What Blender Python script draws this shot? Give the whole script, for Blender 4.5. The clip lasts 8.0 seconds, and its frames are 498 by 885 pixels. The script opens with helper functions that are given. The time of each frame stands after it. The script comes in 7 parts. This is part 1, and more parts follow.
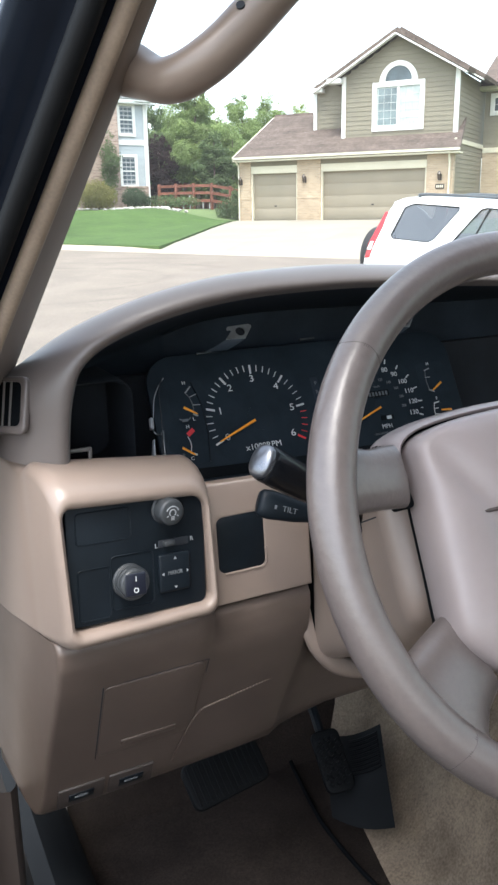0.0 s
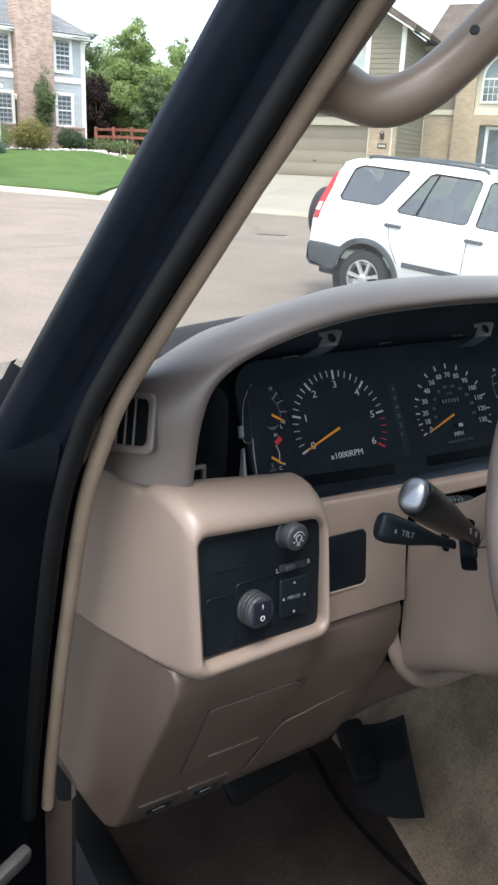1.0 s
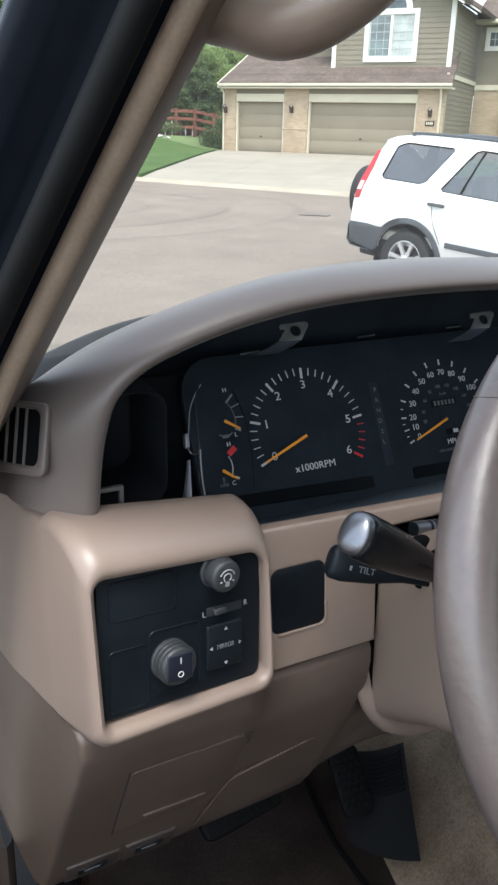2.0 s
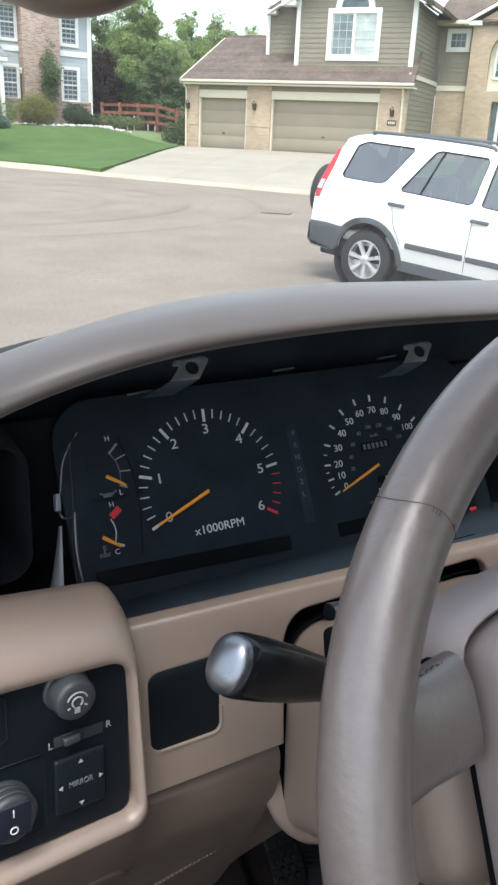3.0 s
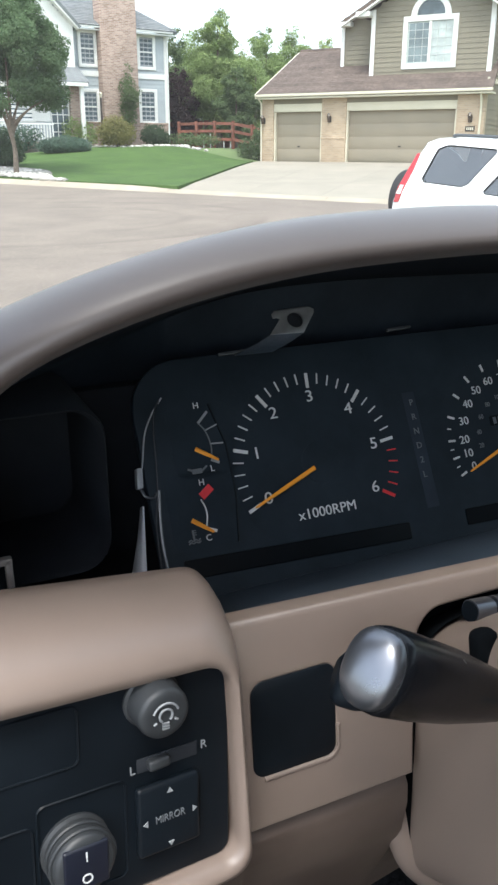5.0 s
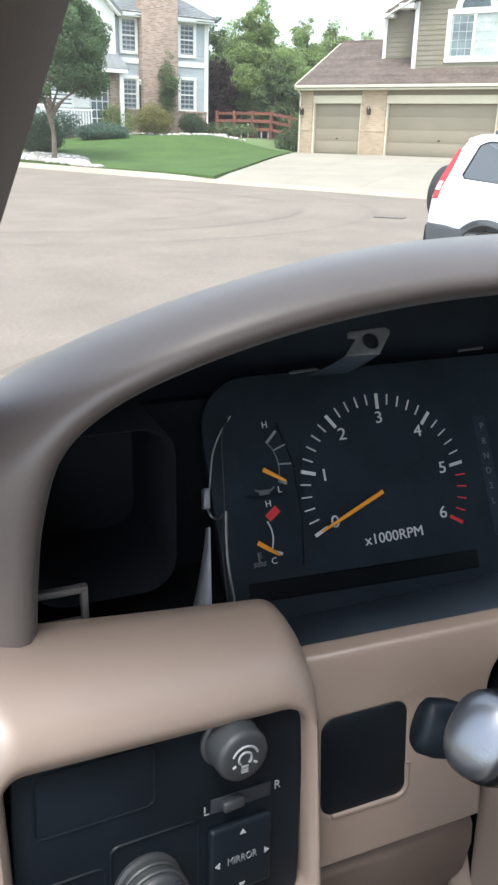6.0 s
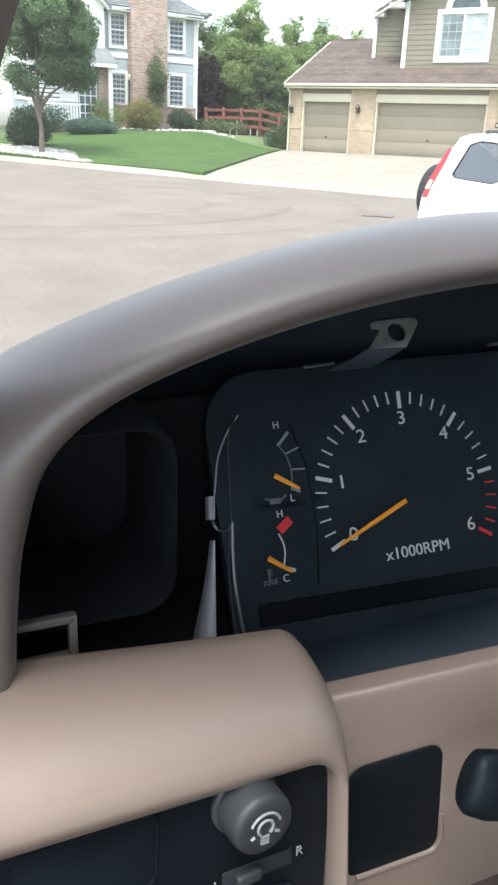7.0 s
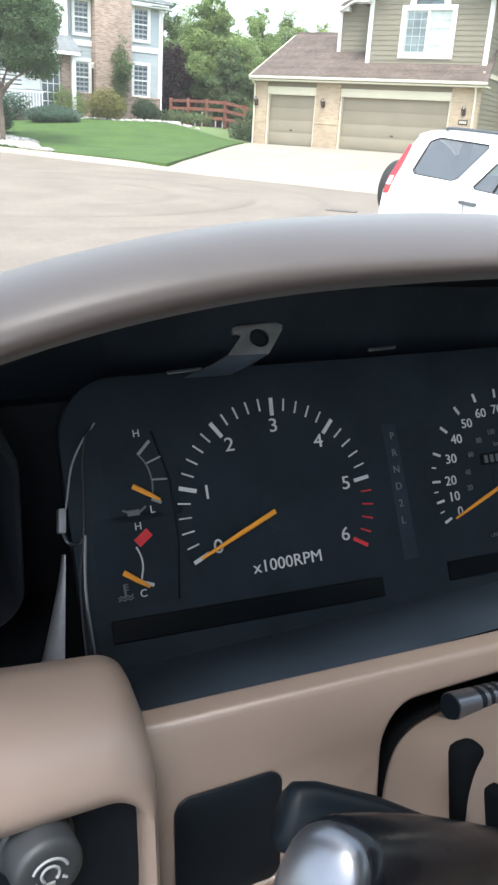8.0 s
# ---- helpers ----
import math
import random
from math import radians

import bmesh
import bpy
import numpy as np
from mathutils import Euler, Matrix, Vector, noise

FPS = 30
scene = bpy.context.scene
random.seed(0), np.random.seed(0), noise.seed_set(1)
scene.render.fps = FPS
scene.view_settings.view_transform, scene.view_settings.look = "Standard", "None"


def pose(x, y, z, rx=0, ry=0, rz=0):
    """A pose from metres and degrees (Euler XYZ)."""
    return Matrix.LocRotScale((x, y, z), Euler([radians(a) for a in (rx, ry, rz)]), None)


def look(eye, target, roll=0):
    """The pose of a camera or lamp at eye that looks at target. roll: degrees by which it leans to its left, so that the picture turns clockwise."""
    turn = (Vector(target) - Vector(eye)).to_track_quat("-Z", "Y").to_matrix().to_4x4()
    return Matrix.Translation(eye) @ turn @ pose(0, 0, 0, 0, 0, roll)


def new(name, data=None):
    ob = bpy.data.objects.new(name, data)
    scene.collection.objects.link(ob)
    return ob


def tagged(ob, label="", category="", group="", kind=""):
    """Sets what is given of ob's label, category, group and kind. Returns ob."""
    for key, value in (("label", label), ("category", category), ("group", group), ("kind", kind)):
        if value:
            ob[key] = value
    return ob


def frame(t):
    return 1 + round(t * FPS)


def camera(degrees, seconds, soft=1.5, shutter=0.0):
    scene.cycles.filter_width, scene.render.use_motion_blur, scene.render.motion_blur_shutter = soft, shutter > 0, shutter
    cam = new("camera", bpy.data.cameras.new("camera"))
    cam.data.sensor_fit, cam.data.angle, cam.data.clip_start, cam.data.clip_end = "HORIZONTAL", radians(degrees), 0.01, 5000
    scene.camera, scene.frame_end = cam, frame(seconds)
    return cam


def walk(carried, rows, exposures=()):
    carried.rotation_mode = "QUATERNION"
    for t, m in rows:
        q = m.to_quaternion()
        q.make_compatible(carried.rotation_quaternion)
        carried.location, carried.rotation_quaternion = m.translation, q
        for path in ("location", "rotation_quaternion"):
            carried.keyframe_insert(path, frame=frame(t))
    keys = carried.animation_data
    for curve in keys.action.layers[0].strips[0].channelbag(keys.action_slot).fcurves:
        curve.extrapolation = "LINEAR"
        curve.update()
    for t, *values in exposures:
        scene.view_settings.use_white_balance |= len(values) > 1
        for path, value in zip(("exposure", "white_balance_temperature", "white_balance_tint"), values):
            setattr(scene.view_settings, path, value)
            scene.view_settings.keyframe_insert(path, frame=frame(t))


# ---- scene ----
cam = camera(34.5, 8.0, 2.6)
PATH = [
    (0, (0.043, 0.02, 1.599), (0.89, 1.743, 1.037), -1.0),
    (0.5, (-0.027, 0.098, 1.631), (0.98, 1.707, 0.998), -0.5),
    (1, (-0.069, 0.123, 1.639), (0.915, 1.731, 0.971), 2.3),
    (1.2, (-0.05, 0.129, 1.631), (0.917, 1.741, 0.949), 2.8),
    (2.3, (0.071, 0.194, 1.628), (0.941, 1.845, 0.91), 1.3),
    (2.5, (0.081, 0.206, 1.631), (1.009, 1.827, 0.914), 2.1),
    (3, (0.147, 0.253, 1.63), (1.107, 1.854, 0.914), 2.6),
    (3.5, (0.217, 0.275, 1.609), (1.05, 1.952, 0.907), 1.2),
    (4, (0.248, 0.291, 1.603), (1.041, 1.994, 0.916), 1.6),
    (4.5, (0.22, 0.269, 1.616), (1.004, 1.986, 0.954), 0.3),
    (5, (0.165, 0.321, 1.575), (0.96, 2.022, 0.886), 0.1),
    (5.2, (0.16, 0.329, 1.575), (0.95, 2.028, 0.874), 0.3),
    (6.3, (0.148, 0.348, 1.589), (0.87, 2.072, 0.879), 1.6),
    (6.5, (0.155, 0.352, 1.588), (0.889, 2.073, 0.881), 1.6),
    (7, (0.157, 0.391, 1.571), (0.92, 2.096, 0.857), 2.3),
    (7.5, (0.173, 0.401, 1.568), (0.969, 2.086, 0.842), 2.9),
    (8, (0.209, 0.386, 1.575), (1.05, 2.049, 0.849), 3.5),
]
EXPOSURES = [(0, 2.5, 6500, 7), (0.3, 2.32, 6500, 7), (0.6, 2.2, 6500, 7), (1.0, 2.13, 6500, 7), (1.2, 2.08, 6500, 7), (2.3, 2.08, 6500, 7), (3.0, 2.13, 6500, 7), (5.0, 2.15, 6500, 7), (6.5, 2.32, 6500, 7), (7.5, 2.40, 6500, 7), (8.0, 2.48, 6500, 7)]
walk(cam, [(t, look(eye, target, roll)) for t, eye, target, roll in PATH], EXPOSURES)

# ---- world and light: a bright, hazy summer day ----
SUN_ELEV, SUN_AZ = radians(67), radians(214)
world = bpy.data.worlds.new("sky")
scene.world = world
world.use_nodes = True
_nt = world.node_tree
_sky = _nt.nodes.new("ShaderNodeTexSky")
_sky.sky_type, _sky.sun_disc = "NISHITA", False
_sky.sun_elevation, _sky.sun_rotation = SUN_ELEV, SUN_AZ
_sky.air_density, _sky.dust_density, _sky.ozone_density = 1.0, 2.5, 1.5
_hsv = _nt.nodes.new("ShaderNodeHueSaturation")
_hsv.inputs["Saturation"].default_value = 0.56
_nt.links.new(_sky.outputs[0], _hsv.inputs["Color"])
_nt.links.new(_hsv.outputs[0], _nt.nodes["Background"].inputs["Color"])
_nt.nodes["Background"].inputs["Strength"].default_value = 0.15
sun = new("sun", bpy.data.lights.new("sun", "SUN"))
sun.data.energy, sun.data.angle, sun.data.color = 0.7, radians(20), (1.0, 0.985, 0.965)
_sd = Vector((math.sin(SUN_AZ) * math.cos(SUN_ELEV), math.cos(SUN_AZ) * math.cos(SUN_ELEV), math.sin(SUN_ELEV)))
sun.matrix_world = look(_sd * 30, (0, 0, 0))


# ---- building helpers ----
def thing(name, label, category, at=None, group="", kind=""):
    ob = new(name)
    ob.empty_display_size = 0.05
    if at is not None:
        ob.matrix_world = at
    return tagged(ob, label, category, group, kind)


def mesh_of(name, bm, material, smooth=True, sharp=40):
    bmesh.ops.remove_doubles(bm, verts=bm.verts, dist=1e-6)
    bmesh.ops.recalc_face_normals(bm, faces=bm.faces)
    me = bpy.data.meshes.new(name)
    if smooth:
        for f in bm.faces:
            f.smooth = True
        lim = radians(sharp)
        for e in bm.edges:
            if len(e.link_faces) == 2 and e.calc_face_angle(0.0) > lim:
                e.smooth = False
    bm.to_mesh(me)
    bm.free()
    for m in material if isinstance(material, (list, tuple)) else [material]:
        me.materials.append(m)
    return me


def part(name, bm, material, parent, label="", smooth=True, sharp=40):
    me = bm if isinstance(bm, bpy.types.Mesh) else mesh_of(name, bm, material, smooth, sharp)
    ob = new(name, me)
    ob.parent = parent
    return tagged(ob, label)


def solo(name, bm, material, label, category, group="", kind="", smooth=True, sharp=40):
    me = bm if isinstance(bm, bpy.types.Mesh) else mesh_of(name, bm, material, smooth, sharp)
    return tagged(new(name, me), label, category, group, kind)


def box(bm, lo, hi, bevel=0.0, seg=2, m=None):
    """An axis-aligned box with rounded edges, added to bm; m turns it afterwards."""
    c = [(a + b) / 2 for a, b in zip(lo, hi)]
    d = [abs(b - a) for a, b in zip(lo, hi)]
    got = bmesh.ops.create_cube(bm, size=1.0, matrix=Matrix.Translation(c) @ Matrix.Diagonal((*d, 1)))
    vs = got["verts"]
    if bevel:
        es = list({e for v in vs for e in v.link_edges})
        r = bmesh.ops.bevel(bm, geom=es, offset=bevel, segments=seg, profile=0.5, affect="EDGES", clamp_overlap=True)
        vs = list({v for f in r["faces"] for v in f.verts} | {v for v in vs if v.is_valid})
    if m is not None:
        bmesh.ops.transform(bm, matrix=m, verts=vs)
    return bm


def boxed(*a, **k):
    return box(bmesh.new(), *a, **k)


def loft(rings, closed=True, cap0=False, cap1=False, bm=None):
    """A skin over rings of equally many points."""
    bm = bm or bmesh.new()
    rows = [[bm.verts.new(p) for p in r] for r in rings]
    n = len(rows[0])
    for a, b in zip(rows, rows[1:]):
        for i in range(n if closed else n - 1):
            j = (i + 1) % n
            bm.faces.new((a[i], a[j], b[j], b[i]))
    if cap0:
        bm.faces.new(rows[0][::-1])
    if cap1:
        bm.faces.new(rows[-1])
    return bm


def spline(pts, n):
    """n points of a Catmull-Rom curve through pts."""
    p = [Vector(q) for q in pts]
    p = [2 * p[0] - p[1]] + p + [2 * p[-1] - p[-2]]
    out = []
    for k in range(n):
        u = k / (n - 1) * (len(p) - 3)
        i = min(int(u), len(p) - 4)
        t = u - i
        a, b, c, d = p[i : i + 4]
        out.append(0.5 * (2 * b + (c - a) * t + (2 * a - 5 * b + 4 * c - d) * t * t + (3 * b - a - 3 * c + d) * t ** 3))
    return out


def sweep(pts, section, up=(0, 0, 1), closed=False, cap=True, scale=None, bm=None):
    """A section (list of (side, up)) carried along pts."""
    pts = [Vector(p) for p in pts]
    n, rings, up = len(pts), [], Vector(up)
    for i, p in enumerate(pts):
        a = pts[(i - 1) % n] if closed or i else p
        b = pts[(i + 1) % n] if closed or i < n - 1 else p
        d = (b - a).normalized()
        s = d.cross(up).normalized()
        u = s.cross(d)
        k = scale[i] if scale else 1.0
        rings.append([p + s * x * k + u * y * k for x, y in section])
    if closed:
        rings.append(rings[0])
    return loft(rings, True, cap and not closed, cap and not closed, bm)


def circle(r, n=12, ry=None):
    return [(r * math.cos(2 * math.pi * i / n), (ry or r) * math.sin(2 * math.pi * i / n)) for i in range(n)]


def rrect(x0, x1, y0, y1, r, k=6):
    """Rounded rectangle; r: one radius, or four (x1y1, x0y1, x0y0, x1y0)."""
    r = (r,) * 4 if isinstance(r, (int, float)) else r
    out = []
    for (cx, cy), rad, a0 in zip(((x1, y1), (x0, y1), (x0, y0), (x1, y0)), r, (0, 90, 180, 270)):
        ox, oy = cx - rad if cx == x1 else cx + rad, cy - rad if cy == y1 else cy + rad
        for i in range(k + 1):
            a = radians(a0 + 90 * i / k)
            out.append((ox + rad * math.cos(a), oy + rad * math.sin(a)))
    return out


def plate(outline, holes=(), thick=0.004, bevel=0.0, seg=2, bend=None, cuts=()):
    """A flat sheet in the local xy plane, z from 0 to thick, with holes; bend moves each vertex, cuts are the heights at which it may bend."""
    cu = bpy.data.curves.new("sheet", "CURVE")
    cu.dimensions, cu.fill_mode = "2D", "BOTH"
    cu.extrude, cu.bevel_depth, cu.bevel_resolution, cu.offset = thick / 2 - bevel, bevel, seg, -bevel
    for loop in (outline, *holes):
        sp = cu.splines.new("POLY")
        sp.points.add(len(loop) - 1)
        for q, (x, y) in zip(sp.points, loop):
            q.co = (x, y, 0, 1)
        sp.use_cyclic_u = True
    tmp = bpy.data.objects.new("sheet", cu)
    scene.collection.objects.link(tmp)
    dg = bpy.context.evaluated_depsgraph_get()
    me = bpy.data.meshes.new_from_object(tmp.evaluated_get(dg))
    bpy.data.objects.remove(tmp)
    bpy.data.curves.remove(cu)
    bm = bmesh.new()
    bm.from_mesh(me)
    bpy.data.meshes.remove(me)
    for v in bm.verts:
        v.co.z += thick / 2
    bmesh.ops.remove_doubles(bm, verts=bm.verts, dist=1e-6)
    for y in cuts:
        bmesh.ops.bisect_plane(bm, geom=bm.verts[:] + bm.edges[:] + bm.faces[:], plane_co=(0, y, 0), plane_no=(0, 1, 0))
    if bend:
        for v in bm.verts:
            v.co = bend(v.co)
    return bm


def moved(bm, m):
    bmesh.ops.transform(bm, matrix=m, verts=bm.verts)
    return bm


def writing(text, size, m, material, parent, name="lettering", depth=0.0002, stretch=1.0, bold=0.0):
    """Raised letters, centred at m's origin in its xy plane."""
    cu = bpy.data.curves.new("text", "FONT")
    cu.body, cu.size, cu.align_x, cu.align_y, cu.extrude, cu.resolution_u = text, size, "CENTER", "CENTER", depth, 3
    cu.offset = bold * size
    tmp = bpy.data.objects.new("text", cu)
    scene.collection.objects.link(tmp)
    dg = bpy.context.evaluated_depsgraph_get()
    me = bpy.data.meshes.new_from_object(tmp.evaluated_get(dg))
    bpy.data.objects.remove(tmp)
    bpy.data.curves.remove(cu)
    me.transform(m @ Matrix.Diagonal((stretch, 1, 1, 1)))
    me.materials.clear()
    me.materials.append(material)
    ob = new(name, me)
    ob.parent = parent
    return ob


def frame_of(o, x, y):
    """A matrix from an origin and two axes."""
    x = Vector(x).normalized()
    z = x.cross(Vector(y)).normalized()
    y = z.cross(x)
    m = Matrix((x, y, z)).transposed().to_4x4()
    m.translation = o
    return m


def clamp(v, a=0.0, b=1.0):
    return max(a, min(b, v))


def smooth(a, b, v):
    t = clamp((v - a) / (b - a))
    return t * t * (3 - 2 * t)


# ---- materials ----
def mat(name, color, rough=0.5, metal=0.0, vary=0.12, scale=6.0, fine=0.0, fine_scale=200.0, bump=0.0, bump_scale=300.0, coat=0.0, spec=0.5, tint=None, island=0.0, per_object=0.0, rough_vary=0.1, coords="Object", cells=False, sheen=0.0):
    """A surface with variation at two scales and fine relief. tint: the colour that the large stains lean to."""
    m = bpy.data.materials.new(name)
    m.use_nodes = True
    nt, L = m.node_tree, m.node_tree.links.new
    N = nt.nodes.new
    b = nt.nodes["Principled BSDF"]
    b.inputs["Metallic"].default_value, b.inputs["Specular IOR Level"].default_value = metal, spec
    b.inputs["Coat Weight"].default_value, b.inputs["Coat Roughness"].default_value = coat, 0.08
    b.inputs["Sheen Weight"].default_value, b.inputs["Sheen Roughness"].default_value = sheen, 0.22
    tc = N("ShaderNodeTexCoord")
    n1 = N("ShaderNodeTexNoise")
    n1.inputs["Scale"].default_value, n1.inputs["Detail"].default_value, n1.inputs["Roughness"].default_value = scale, 5, 0.6
    L(tc.outputs[coords], n1.inputs["Vector"])
    ramp = N("ShaderNodeMapRange")
    ramp.inputs[1].default_value, ramp.inputs[2].default_value = 0.3, 0.7
    L(n1.outputs["Fac"], ramp.inputs[0])
    mix = N("ShaderNodeMix")
    mix.data_type = "RGBA"
    dark = tint or [c * (1 - 2 * vary) for c in color]
    light = [min(1, c * (1 + vary)) for c in color]
    mix.inputs[6].default_value, mix.inputs[7].default_value = (*dark, 1), (*light, 1)
    L(ramp.outputs[0], mix.inputs[0])
    out = mix.outputs[2]
    if fine:
        n2 = N("ShaderNodeTexNoise")
        n2.inputs["Scale"].default_value, n2.inputs["Detail"].default_value = fine_scale, 3
        L(tc.outputs[coords], n2.inputs["Vector"])
        hs = N("ShaderNodeHueSaturation")
        mr = N("ShaderNodeMapRange")
        mr.inputs[1].default_value, mr.inputs[2].default_value = 0.25, 0.75
        mr.inputs[3].default_value, mr.inputs[4].default_value = 1 - fine, 1 + fine
        L(n2.outputs["Fac"], mr.inputs[0])
        L(mr.outputs[0], hs.inputs["Value"])
        L(out, hs.inputs["Color"])
        out = hs.outputs[0]
    if island or per_object:
        src = N("ShaderNodeNewGeometry").outputs["Random Per Island"] if island else N("ShaderNodeObjectInfo").outputs["Random"]
        hs = N("ShaderNodeHueSaturation")
        mr = N("ShaderNodeMapRange")
        k = island or per_object
        mr.inputs[3].default_value, mr.inputs[4].default_value = 1 - k, 1 + k
        L(src, mr.inputs[0])
        L(mr.outputs[0], hs.inputs["Value"])
        L(out, hs.inputs["Color"])
        out = hs.outputs[0]
    L(out, b.inputs["Base Color"])
    rr = N("ShaderNodeMapRange")
    rr.inputs[3].default_value, rr.inputs[4].default_value = max(0.02, rough - rough_vary), min(1, rough + rough_vary)
    L(n1.outputs["Fac"], rr.inputs[0])
    L(rr.outputs[0], b.inputs["Roughness"])
    if bump:
        if cells:
            t = N("ShaderNodeTexVoronoi")
            t.feature = "DISTANCE_TO_EDGE"
        else:
            t = N("ShaderNodeTexNoise")
            t.inputs["Detail"].default_value = 4
        t.inputs["Scale"].default_value = bump_scale
        L(tc.outputs[coords], t.inputs["Vector"])
        bp = N("ShaderNodeBump")
        bp.inputs["Strength"].default_value, bp.inputs["Distance"].default_value = bump, 0.3 / bump_scale
        L(t.outputs[0], bp.inputs["Height"])
        L(bp.outputs[0], b.inputs["Normal"])
    return m


def glass(name, tintc=(1, 1, 1), rough=0.0, clear=1.0, ior=1.35, dust=0.0):
    """A thin pane: clear straight through, with a mirror-like gloss by Fresnel and a film of dust."""
    m = bpy.data.materials.new(name)
    m.use_nodes = True
    nt, L = m.node_tree, m.node_tree.links.new
    nt.nodes.remove(nt.nodes["Principled BSDF"])
    t, g, x, f = (nt.nodes.new(k) for k in ("ShaderNodeBsdfTransparent", "ShaderNodeBsdfGlossy", "ShaderNodeMixShader", "ShaderNodeFresnel"))
    t.inputs[0].default_value = (*[c * clear for c in tintc], 1)
    g.inputs["Roughness"].default_value = rough
    f.inputs["IOR"].default_value = ior
    L(f.outputs[0], x.inputs[0])
    L(t.outputs[0], x.inputs[1])
    L(g.outputs[0], x.inputs[2])
    if dust:
        d, y = nt.nodes.new("ShaderNodeBsdfTranslucent"), nt.nodes.new("ShaderNodeMixShader")
        d.inputs[0].default_value, y.inputs[0].default_value = (0.8, 0.8, 0.78, 1), dust
        L(x.outputs[0], y.inputs[1])
        L(d.outputs[0], y.inputs[2])
        x = y
    L(x.outputs[0], nt.nodes["Material Output"].inputs[0])
    return m


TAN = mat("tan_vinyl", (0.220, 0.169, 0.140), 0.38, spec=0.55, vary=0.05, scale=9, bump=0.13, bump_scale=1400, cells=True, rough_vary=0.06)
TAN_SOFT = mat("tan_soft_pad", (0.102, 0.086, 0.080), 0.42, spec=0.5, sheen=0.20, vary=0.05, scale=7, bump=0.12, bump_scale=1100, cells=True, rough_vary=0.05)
TAN_SHADED = mat("tan_scuffed_shaded_vinyl", (0.090, 0.067, 0.055), 0.40, vary=0.08, scale=14, fine=0.05, fine_scale=60, bump=0.25, bump_scale=1300, cells=True)
TRIM_TAN = mat("tan_pillar_trim", (0.125, 0.098, 0.080), 0.6, vary=0.06, bump=0.2, bump_scale=900)
SEAL = mat("ribbed_door_seal", (0.245, 0.188, 0.140), 0.7, vary=0.08, scale=30, fine=0.1, fine_scale=500, bump=0.4, bump_scale=600)
LEATHER = mat("worn_wheel_leather", (0.104, 0.086, 0.081), 0.34, vary=0.06, scale=22, fine=0.07, fine_scale=220, bump=0.20, bump_scale=190, rough_vary=0.10, spec=0.75)
PAD = mat("wheel_pad_vinyl", (0.255, 0.214, 0.208), 0.36, vary=0.05, scale=12, bump=0.14, bump_scale=1000, cells=True)
BLACK = mat("black_plastic", (0.0055, 0.0085, 0.0120), 0.42, spec=0.18, vary=0.2, scale=20, bump=0.15, bump_scale=1500)
DEEP = mat("deep_black_gap", (0.004, 0.005, 0.006), 0.9, vary=0.2, scale=20, spec=0.05)
BLACK_MATTE = mat("matte_black_void", (0.014, 0.018, 0.025), 0.8, vary=0.3, scale=15)
LINER = mat("dark_hood_liner", (0.0215, 0.0300, 0.0420), 0.7, spec=0.2, vary=0.2, scale=20, bump=0.2, bump_scale=600)
DIAL = mat("dial_face", (0.0168, 0.0240, 0.0318), 0.55, vary=0.15, scale=25, spec=0.10)
LEDGE = mat("dusty_plastic_and_bracket_shade", (0.034, 0.048, 0.066), 0.45, vary=0.15, scale=25, fine=0.25, fine_scale=900)
GLOSSBLACK = mat("gloss_black_band", (0.0018, 0.0034, 0.0052), 0.5, spec=0.12, vary=0.2, scale=20)
WHITE_MARK = mat("white_marking", (0.56, 0.57, 0.57), 0.6, vary=0.03)
FADED_MARK = mat("dull_white_marking", (0.24, 0.25, 0.26), 0.6, vary=0.05)
GREY_MARK = mat("faded_marking", (0.115, 0.125, 0.135), 0.6, vary=0.05)
RED_MARK = mat("red_marking", (0.62, 0.03, 0.04), 0.6, vary=0.05)
AMBER = mat("amber_needle", (0.80, 0.32, 0.03), 0.5, vary=0.04)
KNOB = mat("grey_knob", (0.027, 0.030, 0.033), 0.5, vary=0.1, scale=40, bump=0.15, bump_scale=900)
SILVER = mat("satin_silver", (0.165, 0.175, 0.195), 0.30, metal=0.85, vary=0.06, scale=60)
STEEL = mat("zinc_bracket", (0.32, 0.33, 0.34), 0.42, metal=0.6, vary=0.15, scale=60)
CLIPGREY = mat("pale_grey_plastic", (0.30, 0.31, 0.33), 0.35, vary=0.06, scale=30)
LENS = mat("dark_clear_lens_edge", (0.05, 0.055, 0.062), 0.2, vary=0.1, scale=40)
TAPE = mat("grey_clip_plastic", (0.12, 0.11, 0.105), 0.5, vary=0.1, scale=40)
PAINT = mat("dark_body_paint", (0.004, 0.006, 0.010), 0.22, vary=0.15, scale=8, spec=0.06, fine=0.1, fine_scale=80, rough_vary=0.06)
RUBBER = mat("black_rubber", (0.0055, 0.0065, 0.0075), 0.6, spec=0.16, vary=0.15, scale=20, bump=0.2, bump_scale=500)
CARPET = mat("brown_carpet_shaded", (0.027, 0.021, 0.018), 0.95, vary=0.3, scale=7, fine=0.35, fine_scale=350, bump=0.9, bump_scale=500, spec=0.1)
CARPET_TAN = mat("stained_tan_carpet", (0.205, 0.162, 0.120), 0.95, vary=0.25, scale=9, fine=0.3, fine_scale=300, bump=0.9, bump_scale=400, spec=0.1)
KICK = mat("dark_brown_kick_trim", (0.044, 0.034, 0.030), 0.55, vary=0.1, scale=10, bump=0.2, bump_scale=900)
ARM = mat("dull_steel_arm", (0.085, 0.085, 0.088), 0.5, metal=0.3, vary=0.15, scale=50)
